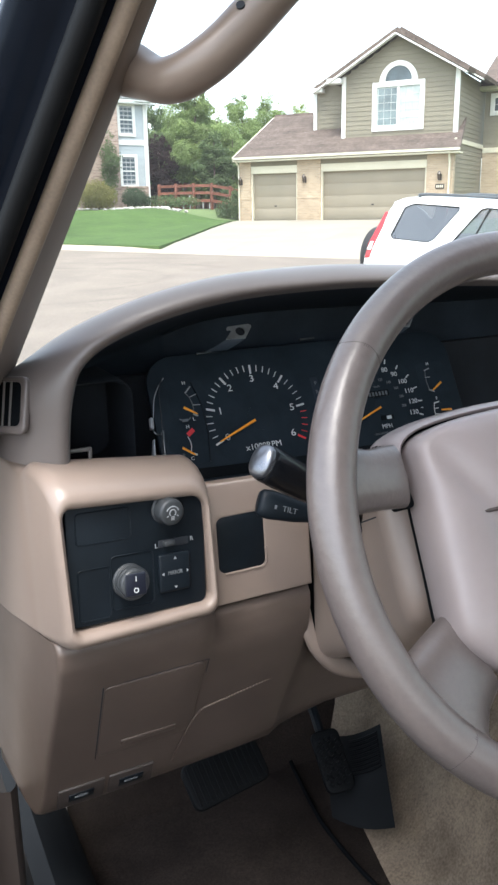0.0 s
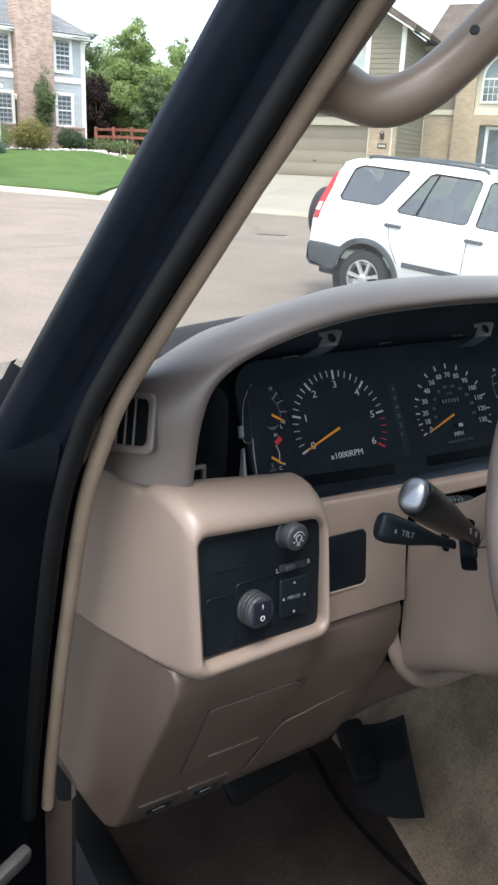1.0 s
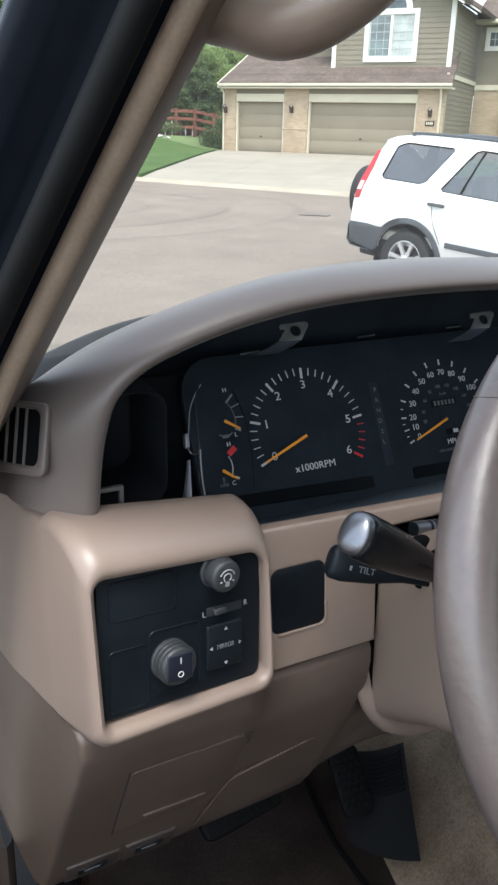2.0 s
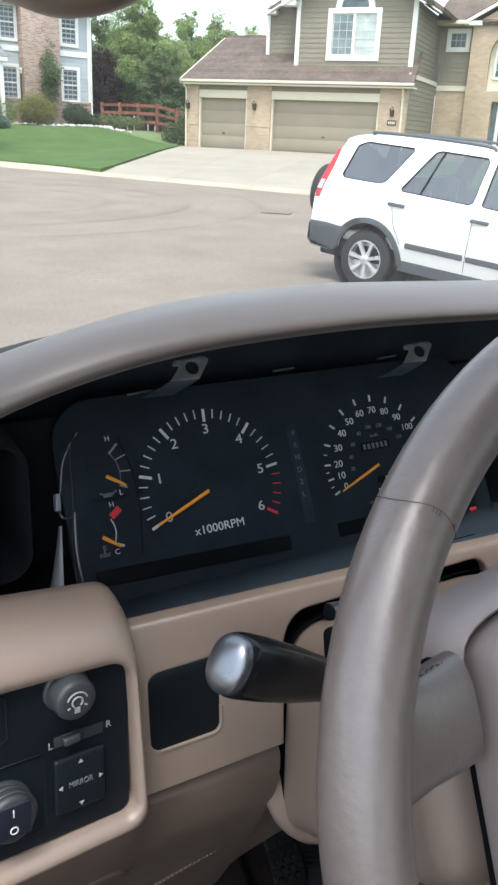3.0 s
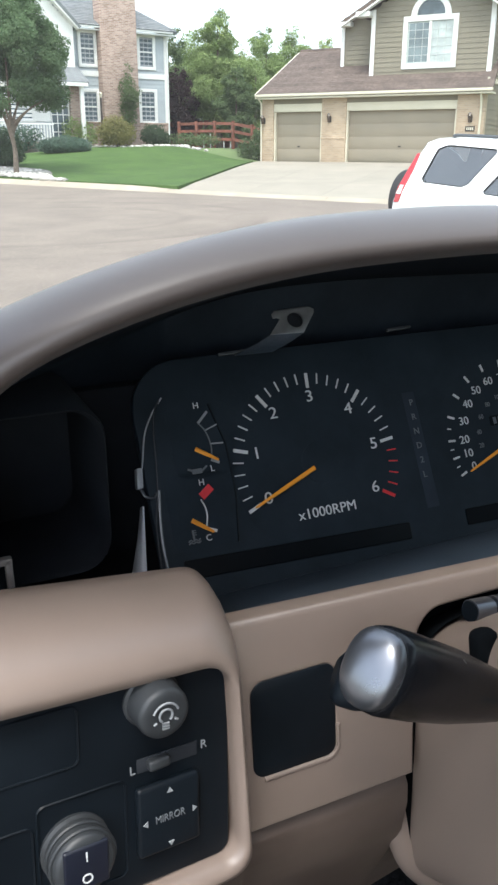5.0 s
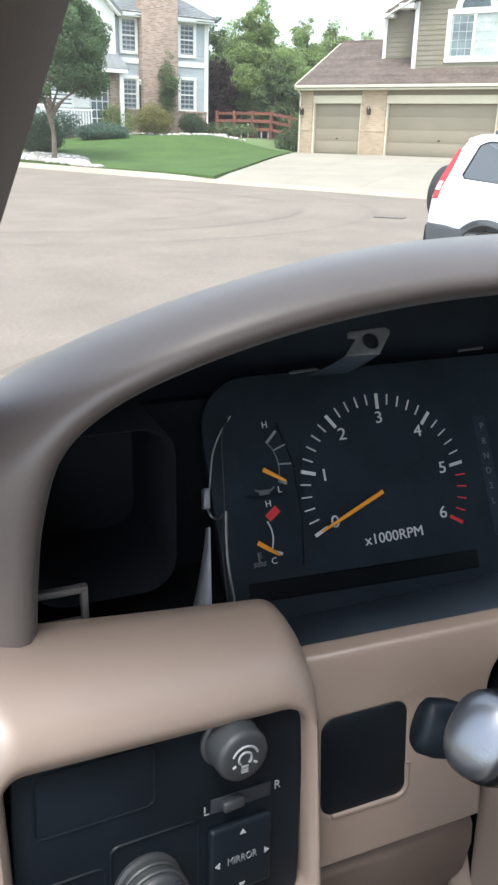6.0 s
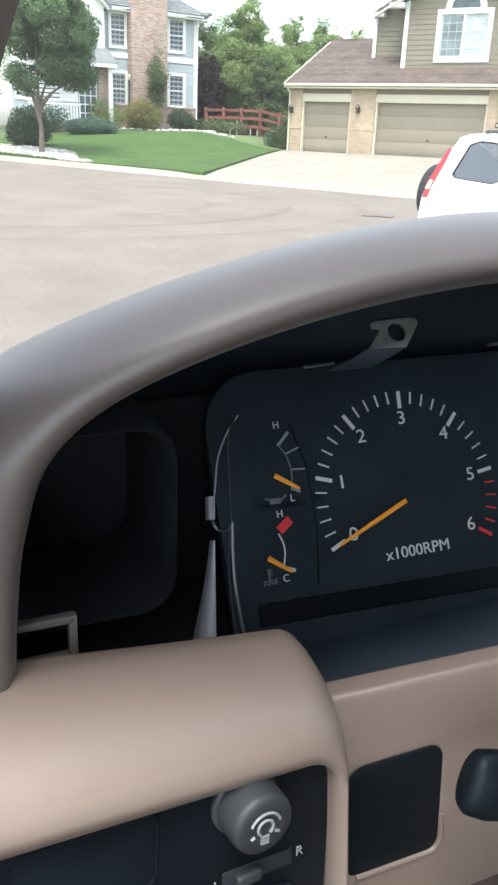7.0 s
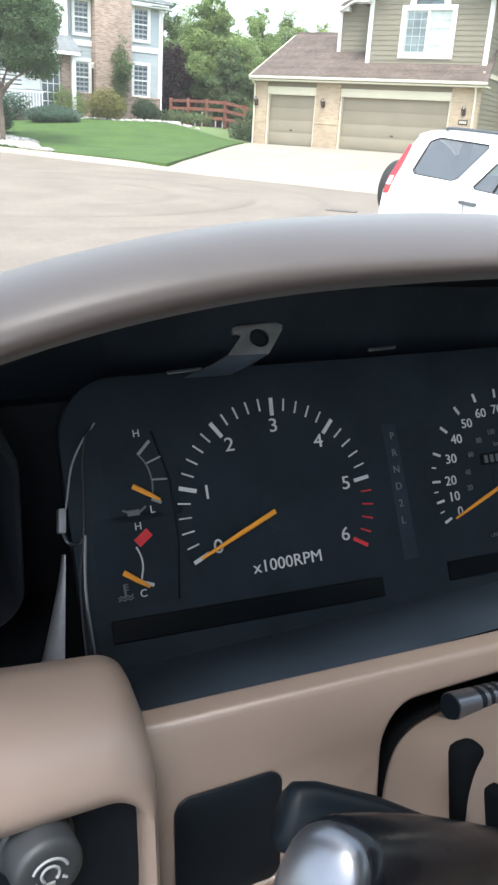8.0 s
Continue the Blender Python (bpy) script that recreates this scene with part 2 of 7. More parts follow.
JAMB = mat("dull_black_jamb_paint", (0.0025, 0.0035, 0.0055), 0.6, vary=0.2, scale=12, spec=0.03)
SCUFF = mat("pale_scuff", (0.32, 0.27, 0.23), 0.7, vary=0.1, scale=80)
HEADLINER = mat("grey_headliner", (0.35, 0.33, 0.30), 0.9, vary=0.05, bump=0.3, bump_scale=400)
WINDSHIELD = glass("windshield_glass", (0.80, 0.83, 0.81), dust=0.016)


# ---- the parked car's interior: dashboard ----
dash = thing("dashboard", "tan vinyl dashboard with its instrument bezel taken off", "dashboard", kind="structure")

# the padded hood over the dials: lip (inner), crest (outer) and back edge at stations along its arch
ARCH = [
    ((0.1735, 0.5940, 1.4140), (0.1310, 0.6400, 1.4180), (0.1220, 0.7600, 1.4200)),
    ((0.1755, 0.5930, 1.4400), (0.1330, 0.6450, 1.4450), (0.1220, 0.7700, 1.4400)),
    ((0.1790, 0.5920, 1.4640), (0.1380, 0.6443, 1.4716), (0.1260, 0.7900, 1.4549)),
    ((0.1870, 0.5910, 1.4870), (0.1580, 0.6389, 1.4890), (0.1450, 0.8400, 1.3807)),
    ((0.2050, 0.5900, 1.5030), (0.1900, 0.6276, 1.5113), (0.1800, 0.9000, 1.3752)),
    ((0.2350, 0.5880, 1.5160), (0.2280, 0.6191, 1.5281), (0.2220, 0.9500, 1.3804)),
    ((0.2750, 0.5870, 1.5265), (0.2720, 0.6172, 1.5403), (0.2720, 0.9500, 1.4005)),
    ((0.3200, 0.5870, 1.5330), (0.3200, 0.6216, 1.5472), (0.3200, 0.9500, 1.4271)),
    ((0.3700, 0.5880, 1.5355), (0.3700, 0.6267, 1.5495), (0.3700, 0.9500, 1.4470)),
    ((0.4300, 0.5920, 1.5355), (0.4300, 0.6317, 1.5499), (0.4300, 0.9500, 1.4536)),
    ((0.5000, 0.5980, 1.5325), (0.5000, 0.6398, 1.5463), (0.5000, 0.9500, 1.4546)),
    ((0.5800, 0.6050, 1.5280), (0.5800, 0.6483, 1.5417), (0.5800, 0.9500, 1.4524)),
    ((0.6800, 0.6120, 1.5220), (0.6800, 0.6550, 1.5370), (0.6800, 0.9500, 1.4500)),
    ((0.8500, 0.6200, 1.5150), (0.8500, 0.6650, 1.5320), (0.8500, 0.9500, 1.4500)),
]
NARCH = 72
_I, _O, _K = (spline([a[k] for a in ARCH], NARCH) for k in range(3))
_rings, _liner = [], []
for i, (I, O, K) in enumerate(zip(_I, _O, _K)):
    a, b = _I[max(i - 1, 0)], _I[min(i + 1, NARCH - 1)]
    w = Vector((-(b.z - a.z), 0, b.x - a.x)).normalized()
    k = smooth(0.80, 0.97, w.z)
    P1, P2 = I + Vector((0, -0.010 - 0.003 * k, 0)) + w * (0.009 - 0.004 * k), O + Vector((0, -0.020 - 0.006 * k, 0)) + w * (0.002 + 0.0015 * k)
    row = [I + Vector((0, 0.007, 0)) - w * 0.0035, I + Vector((0, 0.002, 0)) - w * 0.0012]
    for k in range(11):
        t = k / 10
        row.append((1 - t) ** 3 * I + 3 * t * (1 - t) ** 2 * P1 + 3 * t * t * (1 - t) * P2 + t ** 3 * O)
    row += [O.lerp(K, t) + w * d for t, d in ((0.03, 0.0024), (0.07, 0.0042), (0.12, 0.0048), (0.2, 0.0050), (0.3, 0.0042), (0.6, 0.002))] + [K, K + Vector((0, 0.02, -0.03))]
    _rings.append(row)
    under = [O.lerp(K, clamp((y - O.y) / (K.y - O.y))) - w * d for y, d in ((0.66, 0.017), (0.72, 0.014), (0.785, 0.012))]
    _liner.append([I + Vector((0, 0.004, 0)) - w * 0.0022, I.lerp(under[0], 0.45) - w * 0.002, under[0], under[1], under[2], under[2] + Vector((0, 0.004, -0.12))])
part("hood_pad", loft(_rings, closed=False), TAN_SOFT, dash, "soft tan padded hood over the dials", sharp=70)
part("hood_liner", loft(_liner, closed=False), LINER, dash, "dark underside of the hood", sharp=70)
# dark hollow behind the dials
bm = bmesh.new()
box(bm, (0.16, 0.775, 1.25), (0.86, 0.785, 1.44))
box(bm, (0.15, 0.60, 1.325), (0.86, 0.78, 1.33))
box(bm, (0.160, 0.606, 1.33), (0.164, 0.78, 1.455))
part("cavity_wall", bm, BLACK_MATTE, dash, "black hollow behind the dials", smooth=False)
# mouth of an air duct in the hollow beside the dials
_duct = [[Vector((x, y, z)) for x, z in rrect(0.185 + g, 0.262 - g, 1.362 + g, 1.455 - g, 0.018 - 0.5 * g, 6)] for y, g in ((0.776, 0.0), (0.702, 0.0), (0.699, 0.0012), (0.702, 0.003), (0.774, 0.004))]
bm = loft(_duct)
part("duct_mouth", bm, BLACK_MATTE, dash)

# switch pod
def pod_y(x, z):
    return (x - 0.21) * 0.11 + (z - 1.345) * 0.14


def pod_ring(x0, x1, z0, z1, r, y):
    back = 0.55 * max(0.0, y - 0.565)
    return [(x, y - 0.3 * back + pod_y(x, z) * max(0.0, 1 - 12 * max(0, y - 0.56)), z - (x - 0.19) * (0.05 + 0.6 * (z - 1.30))) for x, z in rrect(x0, x1, z0, z1, r, 8)]


_r = (0.010, 0.006, 0.006, 0.008)
POD = [
    pod_ring(0.1580, 0.2700, 1.3015, 1.3915, _r, 0.565),
    pod_ring(0.1575, 0.2705, 1.3010, 1.392, _r, 0.5555),
    pod_ring(0.1566, 0.2716, 1.2995, 1.394, (0.012, 0.008, 0.008, 0.010), 0.5515),
    pod_ring(0.1544, 0.2738, 1.2965, 1.399, (0.016, 0.012, 0.010, 0.013), 0.5500),
    pod_ring(0.1525, 0.2755, 1.2930, 1.4035, (0.019, 0.014, 0.011, 0.010), 0.5520),
    pod_ring(0.1500, 0.2770, 1.2885, 1.4085, (0.015, 0.014, 0.011, 0.009), 0.5580),
    pod_ring(0.1485, 0.2780, 1.2845, 1.4125, (0.014, 0.013, 0.010, 0.007), 0.5680),
    pod_ring(0.1470, 0.2788, 1.2800, 1.4150, (0.013, 0.012, 0.010, 0.006), 0.5820),
    pod_ring(0.1440, 0.2792, 1.2768, 1.4155, (0.012, 0.010, 0.008, 0.005), 0.6000),
    pod_ring(0.1425, 0.2792, 1.2748, 1.4150, (0.012, 0.010, 0.006, 0.005), 0.6120),
    pod_ring(0.1408, 0.2782, 1.2730, 1.4090, (0.012, 0.010, 0.006, 0.005), 0.6240),
    pod_ring(0.1405, 0.1735, 1.2728, 1.4095, (0.008, 0.010, 0.005, 0.008), 0.6250),
    pod_ring(0.1372, 0.1735, 1.2675, 1.4125, (0.008, 0.010, 0.004, 0.008), 0.6550),
    pod_ring(0.1315, 0.1700, 1.2605, 1.4180, (0.008, 0.010, 0.004, 0.008), 0.7000),
    pod_ring(0.1226, 0.1650, 1.2405, 1.4250, (0.008, 0.010, 0.003, 0.008), 0.8345),
]
part("switch_pod", loft(POD, cap1=True), TAN, dash, "rounded tan switch pod", sharp=75)


def end_x(y):
    return 0.1490 - 0.115 * (y - 0.56)


# knee panel, a shaped sheet below the pod that runs on past the column
KNEE = [(0.600, 1.2885), (0.585, 1.2880), (0.572, 1.2845), (0.566, 1.277), (0.567, 1.262), (0.578, 1.235), (0.600, 1.190), (0.622, 1.145), (0.643, 1.100), (0.655, 1.075), (0.666, 1.058), (0.682, 1.047), (0.705, 1.043), (0.80, 1.06)]
KNEE_MID = [(0.604, 1.2750), (0.592, 1.2745), (0.583, 1.2725), (0.5790, 1.267), (0.5780, 1.256), (0.581, 1.235)] + KNEE[6:]


def fine_line(pts):
    out = [pts[0]]
    for p, q in zip(pts, pts[1:]):
        n = 3
        out += [(p[0] + (q[0] - p[0]) * k / n, p[1] + (q[1] - p[1]) * k / n) for k in range(1, n + 1)]
    return out


# its side runs back towards the door hinge under the pod's seam
_rings = []
for inset, dx in ((0.21, 0), (0.17, 0), (0.13, 0), (0.095, 0), (0.07, 0), (0.05, 0), (0.036, 0), (0.026, 0), (0.018, 0), (0.011, 0), (0.006, 0), (0.003, 0.0002), (0.0012, 0.0010), (0.0004, 0.0022), (0.0, 0.0042)):
    row = []
    for y0, z0 in fine_line(KNEE):
        y = min(y0 + inset, 0.79)
        top = float(np.interp(y, (0.556, 0.568, 0.582, 0.600, 0.612, 0.624, 0.655, 0.70, 0.8345), (1.2890, 1.2845, 1.2805, 1.2774, 1.2754, 1.2736, 1.2681, 1.2611, 1.2411)))
        row.append((end_x(y) - 0.0006 + dx, y, min(z0, top)))
    _rings.append(row)
# it is cut away behind the column, down to the rounded lip
for x, inset in ((0.158, 0.0), (0.20, 0.0), (0.26, 0.001), (0.277, 0.002), (0.284, 0.002), (0.32, 0.003), (0.36, 0.004), (0.3785, 0.0045), (0.3800, 0.005), (0.388, 0.009), (0.396, 0.013), (0.408, 0.016), (0.42, 0.018), (0.46, 0.022), (0.51, 0.018), (0.5475, 0.012), (0.5495, 0.011), (0.56, 0.010), (0.62, 0.006), (0.70, 0.006), (0.85, 0.01)):
    cut = float(np.interp(x, (0.3788, 0.3800, 0.388, 0.396, 0.408, 0.428, 0.46, 0.51, 0.548, 0.549), (9.0, 1.225, 1.215, 1.200, 1.184, 1.168, 1.158, 1.156, 1.17, 9.0)))
    flat = smooth(0.277, 0.284, x)
    row = []
    for (y0, z0), (y1, z1) in zip(fine_line(KNEE), fine_line(KNEE_MID)):
        y, z = y0 + (y1 - y0) * flat + inset, z0 + (z1 - z0) * flat
        row.append((x, max(y, 0.640) if z > cut else y, z + (0.012 * smooth(0.3, 0.6, x) if z < 1.12 else 0)))
    _rings.append(row)
part("knee_panel", loft(_rings, closed=False), TAN_SHADED, dash, "tan lower panel with scuffs, shade put into its colour", sharp=60)


def knee_frame(x, z):
    """Where the knee panel's surface is at height z, with axes along and up it."""
    for (y0, z0), (y1, z1) in zip(KNEE[3:], KNEE[4:]):
        if z1 <= z <= z0:
            t = (z0 - z) / (z0 - z1)
            return frame_of((x, y0 + (y1 - y0) * t, z), (1, 0, 0), (0, y0 - y1, z0 - z1))
    return frame_of((x, 0.6, z), (1, 0, 0), (0, 0, 1))


# fuse cover with a finger pull, let into the knee panel
_m = knee_frame(0.232, 1.185)
fuse = part("fuse_cover", moved(plate(rrect(-0.047, 0.043, -0.062, 0.048, (0.010, 0.006, 0.008, 0.010)), (), 0.0035, 0.0012), _m @ Matrix.Translation((0, 0, -0.0028))), TAN_SHADED, dash, "tan fuse cover with a finger pull")
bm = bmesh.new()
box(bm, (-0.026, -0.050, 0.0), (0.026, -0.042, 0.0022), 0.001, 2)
part("finger_pull", moved(bm, _m), TAN_SHADED, fuse)
bm = bmesh.new()
for a, b, r in (((-0.048, -0.063), (-0.048, 0.050), 0.0005), ((-0.030, 0.050), (0.045, 0.050), 0.00018), ((0.045, 0.050), (0.045, 0.030), 0.0003)):
    sweep([(*a, 0.0004), (*b, 0.0004)], circle(r, 5), up=(0, 0, 1), bm=bm)
part("cover_gap", moved(bm, _m), BLACK_MATTE, dash)
# the padded part under the column with a stitched edge
_pts = [knee_frame(x, z).translation + Vector((0, -0.0015 + i, 0)) for x, z, i in ((0.262, 1.085, 0.0), (0.268, 1.115, 0), (0.276, 1.145, 0), (0.285, 1.158, 0.001), (0.31, 1.161, 0.003), (0.345, 1.166, 0.006), (0.375, 1.170, 0.0095))]
bm = bmesh.new()
sweep(spline(_pts, 40), circle(0.0010, 6), up=(0, -1, 0.3), bm=bm)
part("padded_edge", bm, TAN_SHADED, dash)
bm = bmesh.new()
for i, p in enumerate(spline(_pts[3:], 34)):
    box(bm, (-0.0005, -0.0004, -0.0008), (0.0005, 0.0003, 0.0008), m=Matrix.Translation(p + Vector((0, -0.0016, 0.0012))))
part("edge_stitch", bm, TAN, dash)
# release levers with their plaques at the bottom of the knee panel
for i, (x, w) in enumerate(((0.1735, 0.046), (0.2215, 0.046))):
    m = knee_frame(x, 1.0795)
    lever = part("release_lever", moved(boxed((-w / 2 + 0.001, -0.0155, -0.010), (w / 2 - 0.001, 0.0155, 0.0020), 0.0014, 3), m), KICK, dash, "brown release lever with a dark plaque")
    part("plaque", moved(boxed((-0.012, -0.007, 0.0015), (0.012, 0.006, 0.0029), 0.0008), m), BLACK, lever)
    bm = bmesh.new()
    box(bm, (-0.007, -0.0015, 0.0028), (0.006, 0.0015, 0.0033), 0.0003)
    box(bm, (-0.002 + 0.004 * i, 0.0012, 0.0028), (0.004, 0.0030, 0.0033), 0.0003)
    part("pictogram", moved(bm, m), GREY_MARK, lever)

# pale knocks along the lower panel's edge
for p, n, a, b in (((0.1517, 0.5843, 1.2252), (-0.44, -0.81, -0.4), 0.0012, 0.0006), ((0.1529, 0.5938, 1.2044), (-0.44, -0.81, -0.4), 0.0007, 0.0013), ((0.1286, 0.737, 1.0714), (-1, -0.1, 0), 0.0010, 0.0008)):
    n = Vector(n).normalized()
    u = n.cross(Vector((0, 0, 1))).normalized()
    part("scuff", moved(boxed((-a, -b, -0.002), (a, b, 0.0003), 0.0002), frame_of(p, u, n.cross(u))), SCUFF, dash)

# panel between pod and column, cut out for the blank cover and the column
def mid_y(z):
    return 0.581 + 0.11 * (z - 1.29) + 5.0 * max(0.0, z - 1.345) ** 2


_arc = [(0.017 * math.cos(radians(a)), 0.0185 * math.sin(radians(a))) for a in range(0, 91, 10)]
_cut = [(0.379, 1.2765)] + [(0.396 - c, 1.345 + s) for c, s in _arc] + [(0.532 + c, 1.345 + s) for c, s in _arc[::-1]] + [(0.549, 1.2765)]
_out = [(0.262, 1.2765)] + _cut + [(0.85, 1.2765), (0.85, 1.3625), (0.60, 1.3700), (0.45, 1.3752), (0.262, 1.3808)]
_hole = rrect(0.2912, 0.3330, 1.3050, 1.3515, 0.006, 6)
part("mid_panel", plate(_out, [_hole], 0.011, 0.0025, 3, lambda c: Vector((c.x, mid_y(c.y) + 0.011 - c.z, c.y)), (1.30, 1.32, 1.345, 1.351, 1.356, 1.361, 1.365, 1.369, 1.373)), TAN, dash, "tan panel under the dials", sharp=50)
part("blank_cover", plate(rrect(0.2904, 0.3338, 1.3042, 1.3523, 0.006), (), 0.003, 0.0006, 1, lambda c: Vector((c.x, mid_y(c.y) + 0.0030 - c.z, c.y))), BLACK, dash, "flat black blanking cover")
_rim = [(x, mid_y(z) - 0.0002, z) for x, z in [(0.3345, 1.3200)] + [(0.3345 - 0.006 + 0.006 * math.cos(radians(a)), 1.3034 + 0.006 + 0.006 * math.sin(radians(a))) for a in range(0, -91, -15)] + [(0.2955, 1.3034)]]
part("cover_rim", sweep(_rim, circle(0.0012, 8), up=(0, -1, 0)), TAN, dash)
# black plate and strip for the shade in the column's gap, and the tan lip below it
_gap = [(0.3820, 0.606, 1.358), (0.3822, 0.606, 1.33), (0.3825, 0.606, 1.30), (0.3840, 0.606, 1.27), (0.3875, 0.606, 1.235), (0.396, 0.606, 1.207), (0.420, 0.604, 1.188), (0.45, 0.606, 1.176)]
part("column_void_shade", boxed((0.374, 0.6085, 1.20), (0.554, 0.612, 1.370), 0.001), DEEP, dash)
part("column_gap_shade", sweep(spline(_gap, 30), [(0.004, -0.004), (0.004, 0.004), (-0.010, 0.004), (-0.010, -0.004)], up=(0, -1, 0)), DEEP, dash)
_lip = [(0.3800, 0.600, 1.240), (0.3850, 0.5945, 1.224), (0.3925, 0.591, 1.204), (0.408, 0.590, 1.184), (0.428, 0.592, 1.170), (0.455, 0.596, 1.160), (0.50, 0.60, 1.155), (0.54, 0.605, 1.155)]
part("column_lip", sweep(spline(_lip, 40), circle(0.0095, 12, 0.007), up=(0, -1, 0)), TAN, dash, "rounded tan lip under the column")

# side vent at the dashboard's end
_vm = frame_of((0.1400, 0.6262, 1.4605), (0.535, -0.84, 0.10), (0.139, 0.307, 0.943))
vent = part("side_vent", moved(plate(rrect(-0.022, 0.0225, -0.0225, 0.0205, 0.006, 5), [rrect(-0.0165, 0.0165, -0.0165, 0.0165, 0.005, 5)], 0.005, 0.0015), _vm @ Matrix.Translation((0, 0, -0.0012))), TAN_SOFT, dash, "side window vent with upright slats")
part("vent_throat_shade", moved(boxed((-0.0170, -0.0170, -0.004), (0.0170, 0.0170, 0.0020), 0.0002), _vm), DEEP, vent)
for k in range(3):
    part("slat", moved(boxed((-0.0006, -0.0166, 0.0019), (0.0006, 0.0166, 0.0036), 0.0003), _vm @ Matrix.Translation((-0.0095 + 0.0075 * k, 0, 0))), TAPE, vent)

# ---- switch panel in the pod ----
_pp = frame_of((0.2140, 0.5655 + pod_y(0.214, 1.3485) - 0.0035, 1.3485), (1, 0.11, -0.08), (0, 0.14, 1))
panel = thing("switch_panel", "black switch panel with dimmer knob and mirror switch", "switch panel", _pp)
part("face_plate", plate(rrect(-0.0570, 0.0562, -0.0478, 0.0445, (0.008, 0.004, 0.004, 0.006)), (), 0.0035, 0.0008), BLACK, panel)


def grooves(x0, x1, y0, y1, r=0.003):
    return sweep([(x, y, 0.0036) for x, y in rrect(x0, x1, y0, y1, r, 4)], circle(0.0006, 5), up=(0, 0, 1), closed=True)


part("blank_switch", grooves(-0.050, -0.007, 0.0135, 0.0370), BLACK, panel)
part("blank_switch", grooves(-0.050, -0.0255, -0.0440, -0.0055), BLACK, panel)
part("knob_surround", grooves(-0.0235, 0.0105, -0.0400, 0.0010), BLACK, panel)
# dimmer knob
def knob(px, py, r, h, tilt, name, label):
    m = Matrix.Translation((px, py, 0.0035)) @ pose(0, 0, 0, tilt, 0, 0)
    prof = [(r * 1.12, 0), (r * 1.12, h * 0.10), (r * 1.02, h * 0.16), (r * 1.00, h * 0.82), (r * 0.95, h * 0.93), (r * 0.84, h), (r * 0.55, h * 0.99), (r * 0.01, h * 0.98)]
    rings = []
    for q, z in prof:
        rings.append([(q * math.cos(a), q * math.sin(a), z) for a in (2 * math.pi * i / 36 for i in range(36))])
    return part(name, moved(loft(rings), m), KNOB, panel, label, sharp=50), m @ Matrix.Translation((0, 0, h))


dim, _m = knob(0.0222, 0.0316, 0.0103, 0.0135, 4, "dimmer_knob", "grey round dimmer knob with a lamp sign")
bm = bmesh.new()
sweep([(0.0052 * math.cos(radians(a)), 0.0052 * math.sin(radians(a)) - 0.0002, 0.0003) for a in range(20, 161, 10)], circle(0.0005, 5), up=(0, 0, 1), bm=bm)
sweep([(0.0026 * math.cos(radians(a)), 0.0026 * math.sin(radians(a)), 0.0003) for a in range(-50, 231, 20)], circle(0.0005, 5), up=(0, 0, 1), bm=bm)
for k in range(3):
    box(bm, (-0.0014, -0.0034 - 0.0011 * k, 0), (0.0014, -0.0028 - 0.0011 * k, 0.0006))
for a in (-150, -30):
    sweep([(0.0042 * math.cos(radians(a)), 0.0042 * math.sin(radians(a)), 0.0003), (0.0056 * math.cos(radians(a)), 0.0056 * math.sin(radians(a)), 0.0003)], circle(0.0005, 5), bm=bm)
part("lamp_sign", moved(bm, _m), FADED_MARK, dim)
dial, _m = knob(-0.0102, -0.0190, 0.0118, 0.0130, 0, "rocker_dial", "grey ringed round switch with a dark blue face")
part("dial_face", moved(boxed((-0.0085, -0.0085, -0.0012), (0.0085, 0.0085, 0.0007), 0.0040, 4), _m), mat("blue_black_cap", (0.009, 0.011, 0.020), 0.35), dial)
for k in range(2):
    part("dial_ring", moved(sweep([(0.0122 * math.cos(a), 0.0122 * math.sin(a), -0.0035 - 0.0042 * k) for a in (2 * math.pi * i / 32 for i in range(32))], circle(0.0008, 6), closed=True), _m), KNOB, dial)
writing("I", 0.0055, _m @ Matrix.Translation((0, 0.0042, 0.0008)), WHITE_MARK, dial, "switch_mark")
writing("O", 0.0055, _m @ Matrix.Translation((0, -0.0045, 0.0008)), WHITE_MARK, dial, "switch_mark")
# mirror switch with its left-right slider
msw = part("mirror_switch", moved(boxed((-0.0135, -0.0150, 0), (0.0135, 0.0150, 0.0042), 0.0018, 3), Matrix.Translation((0.0275, -0.0185, 0.0033))), BLACK, panel, "square black mirror switch with arrows")
_m = Matrix.Translation((0.0275, -0.0185, 0.0077))
writing("MIRROR", 0.0044, _m, GREY_MARK, msw, "mirror_word", stretch=0.8)
for a, d in ((0, 0.0105), (90, 0.0115), (180, 0.0105), (270, 0.0115)):
    bm = bmesh.new()
    vs = [bm.verts.new((x, y, z)) for z in (0, 0.0004) for x, y in ((0.0012, 0), (-0.0008, 0.0013), (-0.0008, -0.0013))]
    bm.faces.new(vs[3:])
    bm.faces.new(vs[:3][::-1])
    for i in range(3):
        bm.faces.new((vs[i], vs[(i + 1) % 3], vs[3 + (i + 1) % 3], vs[3 + i]))
    part("arrow", moved(bm, _m @ pose(0, 0, 0, 0, 0, a) @ Matrix.Translation((d, 0, 0))), FADED_MARK, msw, smooth=False)
part("slider_slot", moved(boxed((-0.0130, -0.0030, 0), (0.0130, 0.0030, 0.0008), 0.0005), Matrix.Translation((0.0285, 0.0046, 0.0034))), BLACK_MATTE, panel)
part("slider", moved(boxed((-0.0045, -0.0022, 0), (0.0045, 0.0022, 0.0042), 0.0012, 3), Matrix.Translation((0.0238, 0.0050, 0.0036)) @ pose(0, 0, 0, 0, 0, 4)), KNOB, panel)
